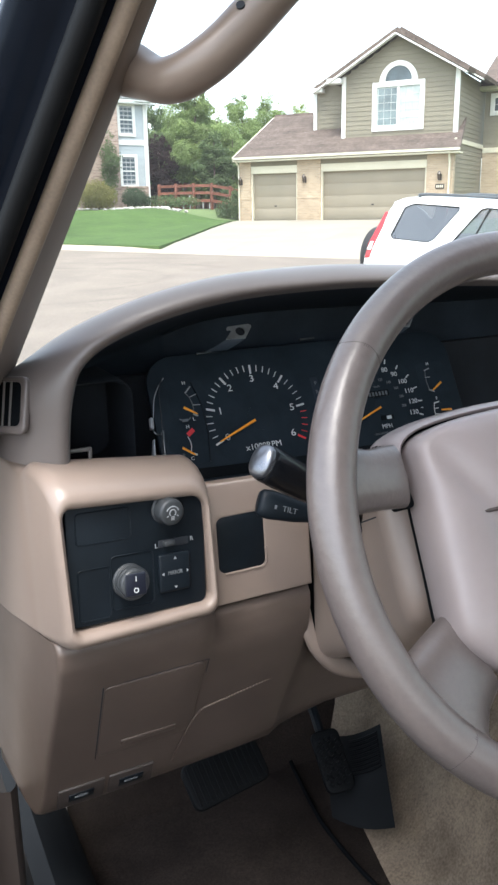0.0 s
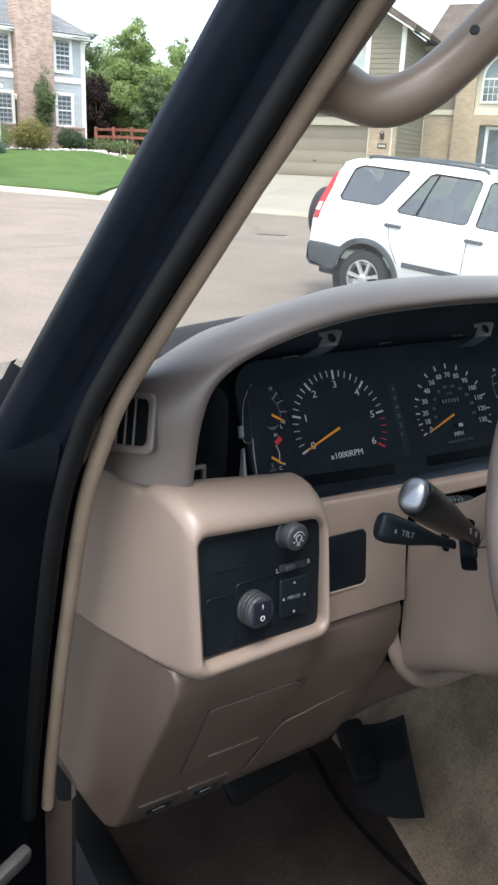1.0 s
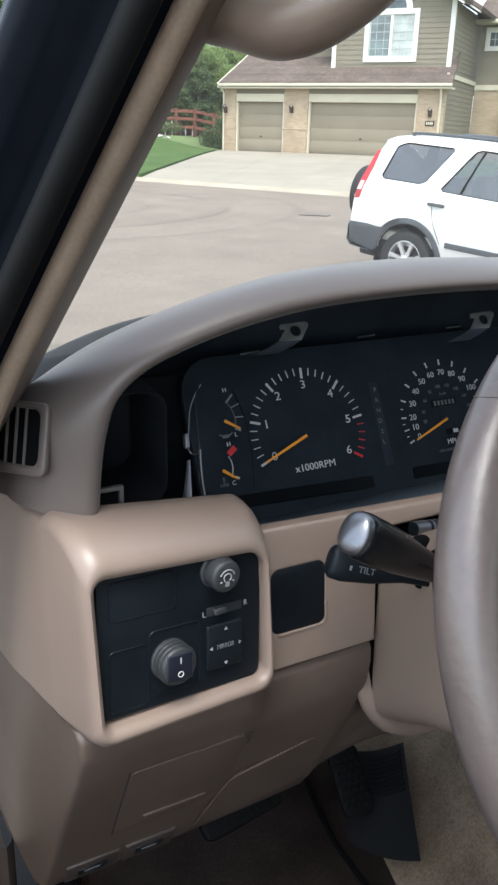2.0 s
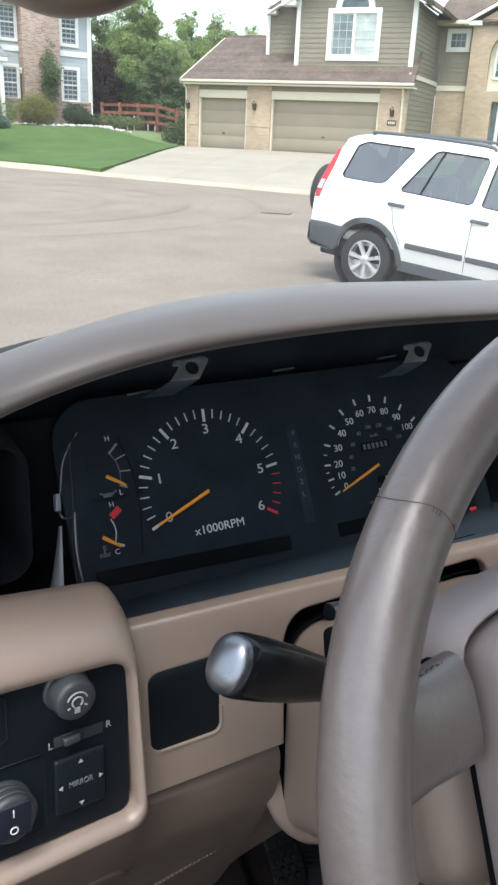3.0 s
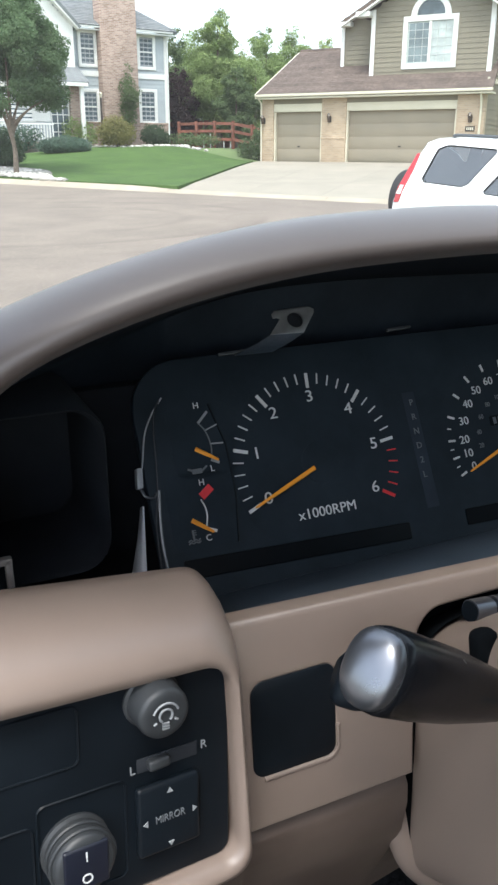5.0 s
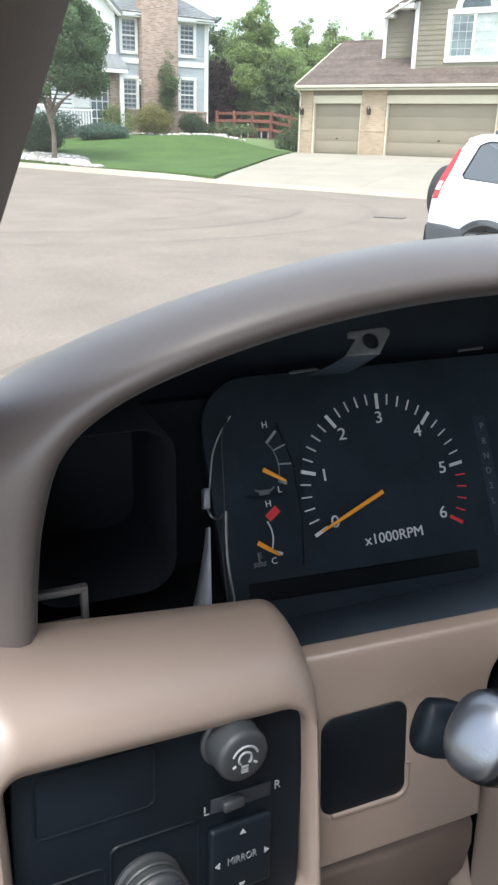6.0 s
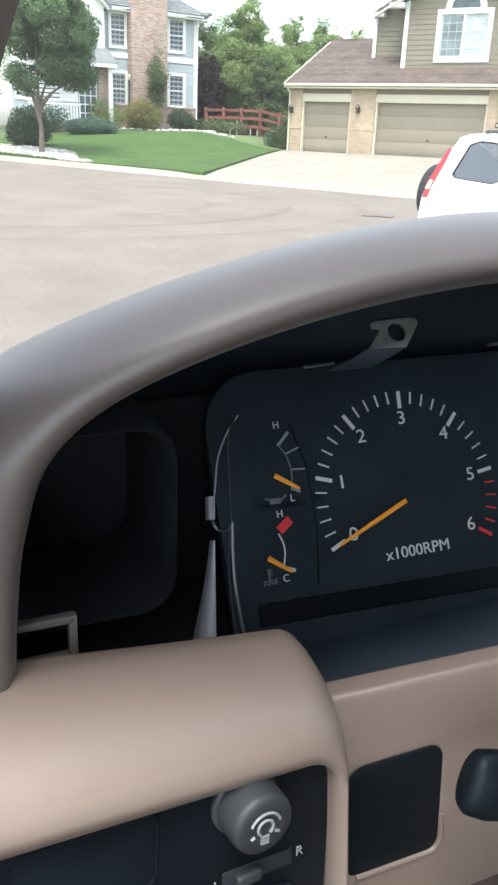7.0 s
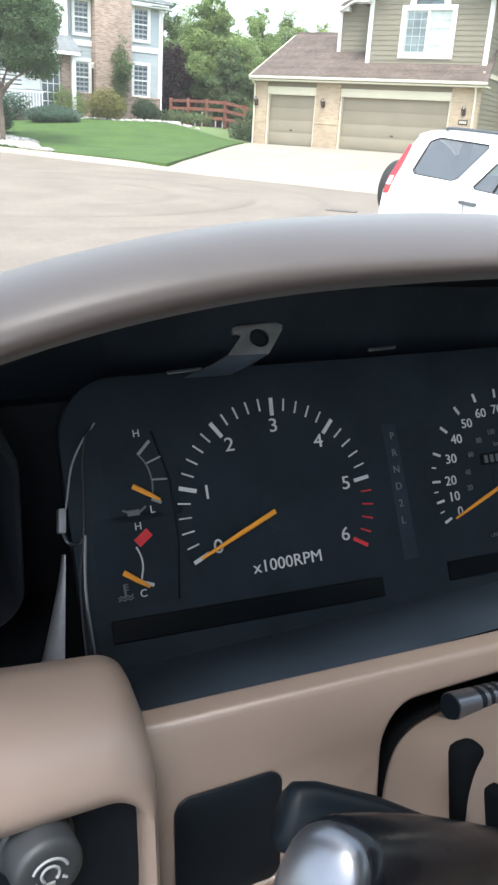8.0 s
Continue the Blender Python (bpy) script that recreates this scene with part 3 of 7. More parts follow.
writing("L", 0.0050, Matrix.Translation((0.0137, 0.0034, 0.0038)), FADED_MARK, panel, "letter")
writing("R", 0.0050, Matrix.Translation((0.0446, 0.0050, 0.0038)), FADED_MARK, panel, "letter")

# ---- instrument cluster ----
_cm = frame_of((0.3900, 0.7048, 1.4000), (1, 0, 0), (0, math.sin(radians(29)), math.cos(radians(29))))
cluster = thing("instrument_cluster", "black instrument cluster with amber needles, without its bezel", "instrument cluster", _cm)
part("face", plate(rrect(-0.106, 0.252, -0.067, 0.072, (0.03, 0.03, 0.004, 0.004), 8), (), 0.006, 0.0008, 2, lambda c: c - Vector((0, 0, 0.006))), DIAL, cluster, "matte black dial face", sharp=60)


def tick(bm, cx, cy, ang, r0, r1, w, z=0.0003):
    d, s = Vector((math.cos(ang), math.sin(ang), 0)), Vector((-math.sin(ang), math.cos(ang), 0))
    c = Vector((cx, cy, 0))
    lo, hi = [], []
    for r, k in ((r0, -1), (r1, -1), (r1, 1), (r0, 1)):
        p = c + d * r + s * k * w / 2
        lo.append(bm.verts.new(p))
        hi.append(bm.verts.new(p + Vector((0, 0, z))))
    bm.faces.new(hi)
    for i in range(4):
        bm.faces.new((lo[i], lo[(i + 1) % 4], hi[(i + 1) % 4], hi[i]))


def needle(parent, cx, cy, ang, length, w=0.0026, z=0.0035):
    bm = bmesh.new()
    n = 8
    d, s = Vector((math.cos(ang), math.sin(ang), 0)), Vector((-math.sin(ang), math.cos(ang), 0))
    rings = []
    for t, k in ((0, 1.0), (0.5, 0.9), (0.97, 0.55), (1.0, 0.2)):
        c = Vector((cx, cy, z)) + d * length * t
        rings.append([c + s * w * k * a + Vector((0, 0, w * 0.45 * k * b)) for a, b in circle(0.5, n)])
    part("needle", loft(rings, True, True, True, bm), AMBER, parent, "amber needle")


def hub(parent, cx, cy, r):
    rings = [[(cx + q * math.cos(a), cy + q * math.sin(a), z) for a in (2 * math.pi * i / 32 for i in range(32))] for q, z in ((r, 0), (r, 0.0003), (r * 0.93, 0.0005), (0.0005, 0.0005))]
    part("needle_hub", loft(rings), DIAL, parent, sharp=50)


# rev counter
rev = part("rev_counter", moved(plate(circle(0.0565, 64), (), 0.0001), Matrix.Translation((0, 0, -0.00004))), DIAL, cluster, "rev counter reading zero")
for k in range(31):
    v = k / 5
    a = radians(203 - 39.05 * v)
    big = k % 5 == 0
    bm = bmesh.new()
    tick(bm, 0, 0, a, 0.0455 if big else 0.0482, 0.0545, 0.0019 if big else 0.0007, 0.0008)
    if v > 5.05:
        part("red_line_mark", bm, RED_MARK, rev, smooth=False)
    else:
        part("scale_mark", bm, WHITE_MARK, rev, smooth=False)
for v in range(7):
    a = radians(203 - 39.05 * v)
    writing(str(v), 0.0098, Matrix.Translation((0.0400 * math.cos(a), 0.0400 * math.sin(a), 0.0008)), WHITE_MARK, rev, "numeral", stretch=1.15)
writing("x1000RPM", 0.0084, Matrix.Translation((-0.0010, -0.0290, 0.0008)), WHITE_MARK, rev, "unit_word", stretch=1.06)
hub(rev, 0.002, 0.000, 0.013)
needle(rev, -0.0055, -0.0030, radians(201.5), 0.0455, 0.0026, 0.0045)

# speedometer
SX, SY = 0.147, -0.005


def speed_angle(mph):
    return radians(202 - 1.3 * mph if mph < 20 else 176 - 1.782 * (mph - 20))


spd = part("speedometer", moved(plate(circle(0.0565, 64), (), 0.0001), Matrix.Translation((SX, SY, -0.00004))), DIAL, cluster, "speedometer reading zero")
for k in range(27):
    big = k % 2 == 0
    if big or k in (1, 3, 5, 25):
        bm = bmesh.new()
        tick(bm, SX, SY, speed_angle(5 * k), 0.0470 if big else 0.0495, 0.0520, 0.0013 if big else 0.0007, 0.0008)
        part("scale_mark", bm, WHITE_MARK, spd, smooth=False)
for k in range(14):
    a = speed_angle(10 * k)
    writing(str(10 * k), 0.0074, Matrix.Translation((SX + 0.0398 * math.cos(a), SY + 0.0398 * math.sin(a), 0.0008)), WHITE_MARK, spd, "numeral", stretch=1.08)
for k in range(1, 11):
    a = speed_angle(20 * k / 1.609)
    writing(str(20 * k), 0.0044, Matrix.Translation((SX + 0.0275 * math.cos(a), SY + 0.0275 * math.sin(a), 0.0008)), GREY_MARK, spd, "numeral", stretch=0.9)
writing("km/h", 0.0038, Matrix.Translation((SX - 0.001, 0.0150, 0.0008)), GREY_MARK, spd, "unit_word")
odo = part("odometer", moved(plate(rrect(-0.014, 0.014, -0.0034, 0.0034, 0.0006, 2), (), 0.0006), Matrix.Translation((SX - 0.002, 0.0070, 0.0004))), GLOSSBLACK, spd)
for k in range(6):
    part("digit_bar", moved(boxed((-0.0012, -0.0022, 0), (0.0012, 0.0022, 0.0003)), Matrix.Translation((SX - 0.0125 + 0.0042 * k, 0.0070, 0.0010))), GREY_MARK, odo, smooth=False)
trip = part("trip_meter", moved(plate(rrect(-0.008, 0.008, -0.0026, 0.0026, 0.0006, 2), (), 0.0006), Matrix.Translation((SX + 0.002, -0.0200, 0.0004))), GLOSSBLACK, spd)
part("digit_bar", moved(boxed((-0.0028, -0.0018, 0), (0.0030, 0.0018, 0.0003)), Matrix.Translation((SX + 0.004, -0.0200, 0.0010))), WHITE_MARK, trip, smooth=False)
writing("MPH", 0.0066, Matrix.Translation((SX - 0.001, -0.0292, 0.0008)), WHITE_MARK, spd, "unit_word")
writing("UNLEADED FUEL ONLY", 0.0034, Matrix.Translation((SX - 0.001, -0.0362, 0.0008)), GREY_MARK, spd, "fuel_word")
hub(spd, SX + 0.001, SY, 0.011)
needle(spd, SX - 0.0050, SY - 0.0035, radians(200.5), 0.0415, 0.0024, 0.0045)

# oil pressure and temperature gauges, and their counterparts at the other end
def side_gauge(name, label, at, ticks, arc, ndl, letters, marks, faint, red=None):
    """Small gauge: ticks from point to point, an arc, a needle and letters, in millimetres from the rev counter's centre."""
    g = part(name, moved(plate(rrect(-0.019, 0.019, -0.021, 0.021, 0.006), (), 0.0001), Matrix.Translation((at[0] / 1000, at[1] / 1000, -0.00004))), DIAL, cluster, label)
    for (x0, y0), (x1, y1), w in ticks:
        a, b = Vector((x0, y0, 0)) / 1000, Vector((x1, y1, 0)) / 1000
        bm = bmesh.new()
        tick(bm, a.x, a.y, math.atan2(b.y - a.y, b.x - a.x), 0.0, (b - a).length, w / 1000, 0.0009)
        part("scale_mark", bm, FADED_MARK if faint else WHITE_MARK, g, smooth=False)
    bm = bmesh.new()
    sweep(spline([(x / 1000, y / 1000, 0.0005) for x, y in arc], 14), circle(0.00042, 5), up=(0, 0, 1), bm=bm)
    part("scale_arc", bm, GREY_MARK if faint else WHITE_MARK, g, smooth=False)
    if red:
        bm = bmesh.new()
        a, b = Vector((*red[0], 0)) / 1000, Vector((*red[1], 0)) / 1000
        tick(bm, a.x, a.y, math.atan2(b.y - a.y, b.x - a.x), 0.0, (b - a).length, 0.0044, 0.0010)
        part("red_mark", bm, RED_MARK, g, smooth=False)
    for ch, x, y in letters:
        writing(ch, 0.0050, Matrix.Translation((x / 1000, y / 1000, 0.0008)), WHITE_MARK, g, "letter")
    (x0, y0), (x1, y1) = ndl
    needle(g, x0 / 1000, y0 / 1000, math.atan2(y1 - y0, x1 - x0), math.hypot(x1 - x0, y1 - y0) / 1000, 0.0026, 0.003)
    return g


oil = side_gauge("oil_gauge", "oil pressure gauge with an amber needle", (-69, 24), [((-70, 33.5), (-63.5, 39.5), 1.4), ((-66.5, 29), (-59, 31.5), 0.8), ((-65, 21), (-57.5, 20.5), 0.8), ((-66.5, 12), (-62, 9.8), 1.4)], [(-70, 33.5), (-67.3, 29.8), (-65.6, 25), (-65, 19), (-66, 13)], ((-75.5, 19), (-63, 11)), [("H", -69.5, 43.5), ("L", -67, 7.0)], 0, True)
bm = bmesh.new()
box(bm, (-0.0030, -0.0014, 0), (0.0030, 0.0014, 0.0005), 0.0004)
sweep([(0.0030, 0.0, 0.0003), (0.0062, 0.0022, 0.0003)], circle(0.0006, 5), bm=bm)
sweep([(-0.0030, 0.0008, 0.0003), (-0.0052, 0.0018, 0.0003)], circle(0.0006, 5), bm=bm)
part("oil_can_sign", moved(bm, Matrix.Translation((-0.0762, 0.0068, 0.0006))), GREY_MARK, oil)
tmp = side_gauge("temperature_gauge", "temperature gauge with a red mark and an amber needle", (-78, -15), [((-77.5, -25), (-71.5, -27.6), 1.6)], [(-77.2, -9), (-75.6, -13.5), (-75.4, -18.5), (-77, -24.5)], ((-85.5, -19.5), (-74, -28.0)), [("H", -75, 0.2), ("C", -77, -30.6)], 0, False, ((-76.5, -7.6), (-70.0, -3.0)))
bm = bmesh.new()
box(bm, (-0.0005, -0.002, 0), (0.0005, 0.0034, 0.0005))
for k in range(3):
    box(bm, (0.0, 0.0004 + 0.0012 * k, 0), (0.0018, 0.0009 + 0.0012 * k, 0.0005))
for k in range(2):
    sweep([(x / 1000, -0.0022 - 0.0013 * k + 0.0004 * math.sin(x * 2.2), 0.0003) for x in np.linspace(-3.6, 3.6, 15)], circle(0.0004, 5), up=(0, 0, 1), bm=bm)
part("thermometer_sign", moved(bm, Matrix.Translation((-0.0855, -0.0282, 0.0006))), GREY_MARK, tmp)
volt = side_gauge("volt_gauge", "battery gauge with an amber needle", (222, 14), [((213, 26), (220, 28), 1.4), ((211.5, 18), (218, 18), 0.8), ((212.5, 4), (219, 1), 1.4)], [(214, 26), (212.4, 20), (212, 12), (213, 4)], ((229, 10), (215, 2)), [("H", 219, 33)], 0, True)
fuel = side_gauge("fuel_gauge", "fuel gauge with an amber needle", (222, -24), [((214, -12), (221, -11), 1.4), ((212, -18), (218, -18), 0.8), ((212, -24), (218, -25), 0.8)], [(214, -12), (212, -20), (212.4, -31), (222, -38)], ((233, -22), (219, -21)), [("F", 219, -7), ("E", 226, -38)], 0, False)
bm = bmesh.new()
box(bm, (-0.0030, -0.0025, 0), (0.0005, 0.0025, 0.0005), 0.0003)
sweep([(0.0005, -0.0015, 0.0003), (0.0022, -0.001, 0.0003), (0.0026, 0.0018, 0.0003)], circle(0.0004, 5), up=(0, 0, 1), bm=bm)
part("pump_sign", moved(bm, Matrix.Translation((0.2160, -0.0380, 0.0006))), GREY_MARK, fuel)
part("warning_lamp", moved(boxed((-0.0035, -0.005, 0), (0.0035, 0.005, 0.0006), 0.0006), Matrix.Translation((0.2300, -0.0560, 0.0004))), RED_MARK, cluster, "red warning lamp lens")
# gear letters
for k, ch in enumerate("PRND2L"):
    writing(ch, 0.0056, Matrix.Translation((0.0735 - 0.0004 * k, 0.0270 - 0.0092 * k, 0.0006)), GREY_MARK, cluster, "gear_letter")
part("gear_strip", moved(boxed((-0.0045, -0.040, -0.0004), (0.0045, 0.034, 0.0001)), Matrix.Translation((0.0728, 0, 0.0))), LINER, cluster)
# gloss bands under the dials and the ledge
part("indicator_band", moved(plate(rrect(-0.094, 0.052, -0.0052, 0.0052, 0.0008, 2), (), 0.0012, 0.0003), Matrix.Translation((0, -0.0490, 0)) @ pose(0, 0, 0, 0, 0, -2.2)), GLOSSBLACK, cluster)
part("indicator_band", moved(plate(rrect(0.095, 0.235, -0.0052, 0.0052, 0.0008, 2), (), 0.0012, 0.0003), Matrix.Translation((0, -0.0490, 0)) @ pose(0, 0, 0, 0, 0, -1.0)), GLOSSBLACK, cluster)
bm = bmesh.new()
sweep([(-0.062, 0.044, 0.0004), (-0.056, 0.020, 0.0004), (-0.056, -0.010, 0.0004), (-0.060, -0.036, 0.0004)], circle(0.0006, 5), up=(0, 0, 1), bm=bm)
part("face_groove", bm, BLACK, cluster)
# ledge between dial face and tan panel
_ci = _cm.inverted()
_led = [[_ci @ Vector((x, y, z)) for x in (0.272, 0.33, 0.40, 0.50, 0.62, 0.66)] for y, z in ((0.700, 1.336), (0.680, 1.3435), (0.655, 1.3535), (0.625, 1.3650), (0.6055, 1.3715), (0.603, 1.3665))]
part("ledge", loft(_led, closed=False), LEDGE, cluster, "dusty dark ledge under the dials", sharp=60)
# lens edges and side wall of the cluster with its pale clip
_edge = [(-0.0885, 0.0505, 0.001), (-0.0952, 0.0429, 0.001), (-0.1017, 0.032, 0.001), (-0.1055, 0.0185, 0.001), (-0.1070, 0.0130, 0.001)]
part("lens_edge", sweep(spline(_edge, 18), circle(0.00045, 6), up=(0, 0, 1)), CLIPGREY, cluster, "pale lens edge")
_edge = [(-0.0905, 0.0491, 0.0012), (-0.0944, 0.0428, 0.0012), (-0.0968, 0.032, 0.0012), (-0.0982, 0.0183, 0.0012), (-0.1008, 0.0, 0.0012), (-0.1046, -0.0165, 0.0012), (-0.1062, -0.0322, 0.0012), (-0.1072, -0.056, 0.0012)]
part("lens_edge", sweep(spline(_edge, 30), circle(0.0006, 6), up=(0, 0, 1)), LENS, cluster)
_edge = [(-0.1000, 0.0, 0.0012), (-0.1022, -0.014, 0.0012), (-0.1036, -0.030, 0.0012), (-0.1033, -0.056, 0.0012)]
part("lens_edge", sweep(spline(_edge, 20), circle(0.0010, 8), up=(0, 0, 1)), LENS, cluster)
part("side_clip", moved(boxed((-0.0017, -0.0055, -0.003), (0.0017, 0.0055, 0.003), 0.0008), Matrix.Translation((-0.1095, 0.0080, 0.0)) @ pose(0, 0, 0, 0, 0, -8)), CLIPGREY, cluster, "pale plastic clip")
part("clip_hook", sweep(spline([(-0.1095, 0.003, 0.0), (-0.1080, -0.002, 0.001), (-0.1035, -0.0035, 0.001), (-0.1015, -0.001, 0.001)], 14), circle(0.0009, 8), up=(0, 0, 1)), LENS, cluster)
_rings = []
for k in range(9):
    t = k / 8
    c, w = Vector((-0.1095 - 0.0075 * t, -0.0070 - 0.050 * t, 0.0)), 0.0010 + 0.0080 * t ** 1.3
    _rings.append([c + Vector((-w * math.sin(a), 0, -w * (1 - math.cos(a)))) for a in (radians(q) for q in range(0, 91, 15))] + [c + Vector((-w, 0, -w - 0.004)), c + Vector((0.0, 0, -0.004))])
part("side_wall", loft(_rings, True, True, True), CLIPGREY, cluster, "rounded side of the dial housing, pale where a window highlight is put in")
# seam tabs at the top edge of the face
for u in (-0.041, 0.076, 0.175):
    part("top_tab", moved(boxed((-0.009, -0.0010, 0), (0.009, 0.0010, 0.003), 0.0006), Matrix.Translation((u, 0.0715 + 0.004 * (u > 0), 0.0)) @ pose(0, 0, 0, 0, 0, 2)), LENS, cluster)

# mounting brackets left bare by the missing bezel
def bracket(at, turn):
    m = Matrix.Translation(at) @ turn
    b = thing("mounting_bracket", "bare zinc mounting bracket with a screw hole, under the hood", "bracket", m, group="bezel brackets")
    out = [(-0.0100, 0.0045), (-0.0100, 0.0070), (-0.0085, 0.0084), (0.0130, 0.0084), (0.0154, 0.0066), (0.0148, 0.0044), (0.0052, -0.0066), (-0.0145, -0.0050), (-0.0060, 0.0036), (-0.0075, 0.0045)]
    part("tab", plate(out, [[(0.0025 + x, 0.0017 + y) for x, y in circle(0.0047, 20)]], 0.0014, 0.0003, 1), STEEL, b, sharp=30)
    flange = [[(-0.0080, 0.0084, 0.0014), (0.0130, 0.0084, 0.0014), (0.0130, 0.0080, 0.0002), (-0.0080, 0.0080, 0.0002)], [(-0.0060, 0.0110, -0.0035), (0.0110, 0.0110, -0.0035), (0.0110, 0.0102, -0.0042), (-0.0060, 0.0102, -0.0042)]]
    part("flange", loft(flange, True, True, True), LEDGE, b)
    arm = [[(-0.0140, -0.0048, 0.0012), (0.0052, -0.0064, 0.0012), (0.0052, -0.0064, 0.0002), (-0.0140, -0.0048, 0.0002)], [(-0.0220, -0.0078, -0.0010), (-0.0020, -0.0092, -0.0010), (-0.0020, -0.0092, -0.0020), (-0.0220, -0.0078, -0.0020)], [(-0.0350, -0.0106, -0.0060), (-0.0125, -0.0118, -0.0060), (-0.0125, -0.0118, -0.0070), (-0.0350, -0.0106, -0.0070)]]
    part("arm", loft(arm, True, True, True), LEDGE, b)
    part("nut", moved(loft([[(q * math.cos(a), q * math.sin(a), z) for a in (2 * math.pi * i / 16 for i in range(16))] for q, z in ((0.0052, -0.004), (0.0052, -0.001))], cap0=True), Matrix.Translation((0.0025, 0.0017, 0))), BLACK_MATTE, b)
    return b


_bt = frame_of((0, 0, 0), (1, -0.05, 0.06), (0, math.sin(radians(38)), math.cos(radians(38))))
bracket((0.3715, 0.7080, 1.4840), _bt)
bracket((0.5490, 0.6880, 1.4835), _bt)
# small grey loop left on the pod's edge
bm = bmesh.new()
for lo, hi in (((0.170, 0.6235, 1.4155), (0.200, 0.6275, 1.4185)), ((0.170, 0.6235, 1.4010), (0.200, 0.6275, 1.4035)), ((0.1975, 0.6235, 1.4010), (0.2005, 0.6275, 1.4185))):
    box(bm, lo, hi, 0.0008)
solo("clip_loop", bm, TAPE, "small grey plastic clip loop on the pod's edge", "clip")


# ---- steering wheel, column and stalks ----
WC, WN = Vector((0.464, 0.380, 1.403)), Vector((-0.037, -0.891, 0.453)).normalized()
_wa = Vector((1, 0, 0)) - WN * WN.x
_wm = frame_of(WC, _wa, WN.cross(_wa))
wheel = thing("steering_wheel", "worn brown leather steering wheel with a padded hub", "steering wheel", _wm)
RIM, TUBE = 0.1824, 0.0148
rim_rings = []
for i in range(121):
    a = 2 * math.pi * i / 120
    c, d = Vector((RIM * math.cos(a), RIM * math.sin(a), 0)), Vector((math.cos(a), math.sin(a), 0))
    lump = 1 + 0.012 * math.sin(5 * a) + 0.02 * math.exp(-((math.degrees(a) - 200) / 14) ** 2)
    rim_rings.append([c + d * TUBE * lump * math.cos(b) + Vector((0, 0, TUBE * 1.04 * lump * math.sin(b))) for b in (2 * math.pi * k / 24 for k in range(24))])
rim = part("rim", loft(rim_rings), LEATHER, wheel, "worn leather rim")


SEAM = mat("dark_seam_thread", (0.050, 0.040, 0.037), 0.8)


def rim_ring(deg, r, name):
    a = radians(deg)
    c, d = Vector((RIM * math.cos(a), RIM * math.sin(a), 0)), Vector((math.cos(a), math.sin(a), 0))
    pts = []
    for k in range(48):
        b = 2 * math.pi * k / 48
        w = 0.0011 * math.sin(3 * b + deg)
        t = Vector((-math.sin(a), math.cos(a), 0))
        pts.append(c + d * (TUBE * 1.005) * math.cos(b) + Vector((0, 0, TUBE * 1.045 * math.sin(b))) + t * w)
    return part(name, sweep(pts, circle(r, 5), up=d.cross(Vector((0, 0, 1))), closed=True), SEAM, rim)


for deg in (138.7, 41.3, 222, 318):
    rim_ring(deg, 0.00014, "seam")
    bm = bmesh.new()
    a = radians(deg)
    for k in range(5):
        b = radians(74 + 5 * k + 26 * (k > 2))
        p = Vector((RIM * math.cos(a), RIM * math.sin(a), 0)) + Vector((math.cos(a), math.sin(a), 0)) * TUBE * 1.01 * math.cos(b) + Vector((0, 0, TUBE * 1.05 * math.sin(b)))
        t = Vector((-math.sin(a), math.cos(a), 0))
        sweep([p - t * 0.0008, p + t * 0.0008], circle(0.00016, 5), up=(0, 0, 1), bm=bm)
    part("stitch", bm, SEAM, rim)


def ellip(cx, cy, cz, hx, hy, n=28, p=2.4):
    out = []
    for i in range(n):
        a = 2 * math.pi * i / n
        c, s = math.cos(a), math.sin(a)
        out.append(Vector((cx + hx * math.copysign(abs(c) ** (2 / p), c), cy + hy * math.copysign(abs(s) ** (2 / p), s), cz)))
    return out


# hub pad: an outline with waisted sides, domed towards the driver
HALF = [(0.0, 0.0755), (-0.030, 0.0750), (-0.062, 0.0730), (-0.086, 0.0690), (-0.0990, 0.0620), (-0.1025, 0.050), (-0.1035, 0.032), (-0.1045, 0.016), (-0.1050, 0.000), (-0.1055, -0.020), (-0.1060, -0.038), (-0.1065, -0.054), (-0.1050, -0.068), (-0.094, -0.082), (-0.078, -0.094), (-0.055, -0.101), (-0.028, -0.104), (0.0, -0.105)]
HALF = [(p.x, p.y) for p in spline([(x, y, 0) for x, y in HALF], 46)]
PADLINE = [(x, y) for x, y in HALF] + [(-x, y) for x, y in HALF[-2:0:-1]]
PADLINE = PADLINE[::-1]


def pad_ring(k, z, grow=0.0):
    return [Vector((x * k - (math.copysign(grow, x) if x else 0), (y + 0.013) * k - 0.013, z)) for x, y in PADLINE]


def moulded(bm):
    """A soft valley down each flank of the pad, between its raised middle and its sides."""
    for v in bm.verts:
        if v.co.z > -0.012:
            xc = 0.060 + 0.030 * smooth(0.0, 0.060, v.co.y)
            v.co.z -= 0.0055 * math.exp(-(((abs(v.co.x) - xc) / 0.011) ** 2)) * smooth(0.074, 0.050, v.co.y) * smooth(-0.104, -0.080, v.co.y)
    return bm


pad = part("hub_pad", moulded(loft([pad_ring(0.97, -0.040), pad_ring(1.0, -0.034), pad_ring(1.0, -0.017), pad_ring(0.992, -0.0115), pad_ring(0.975, -0.0075), pad_ring(0.945, -0.0045)] + [pad_ring(k, float(np.interp(k, (0.0, 0.25, 0.6, 0.87, 0.945), (0.006, 0.006, 0.004, -0.001, -0.0045)))) for k in (0.91, 0.87, 0.83, 0.79, 0.75, 0.71, 0.67, 0.63, 0.59, 0.54, 0.48, 0.40, 0.30, 0.18, 0.01)], cap0=True)), PAD, wheel, "brown padded hub cover", sharp=60)


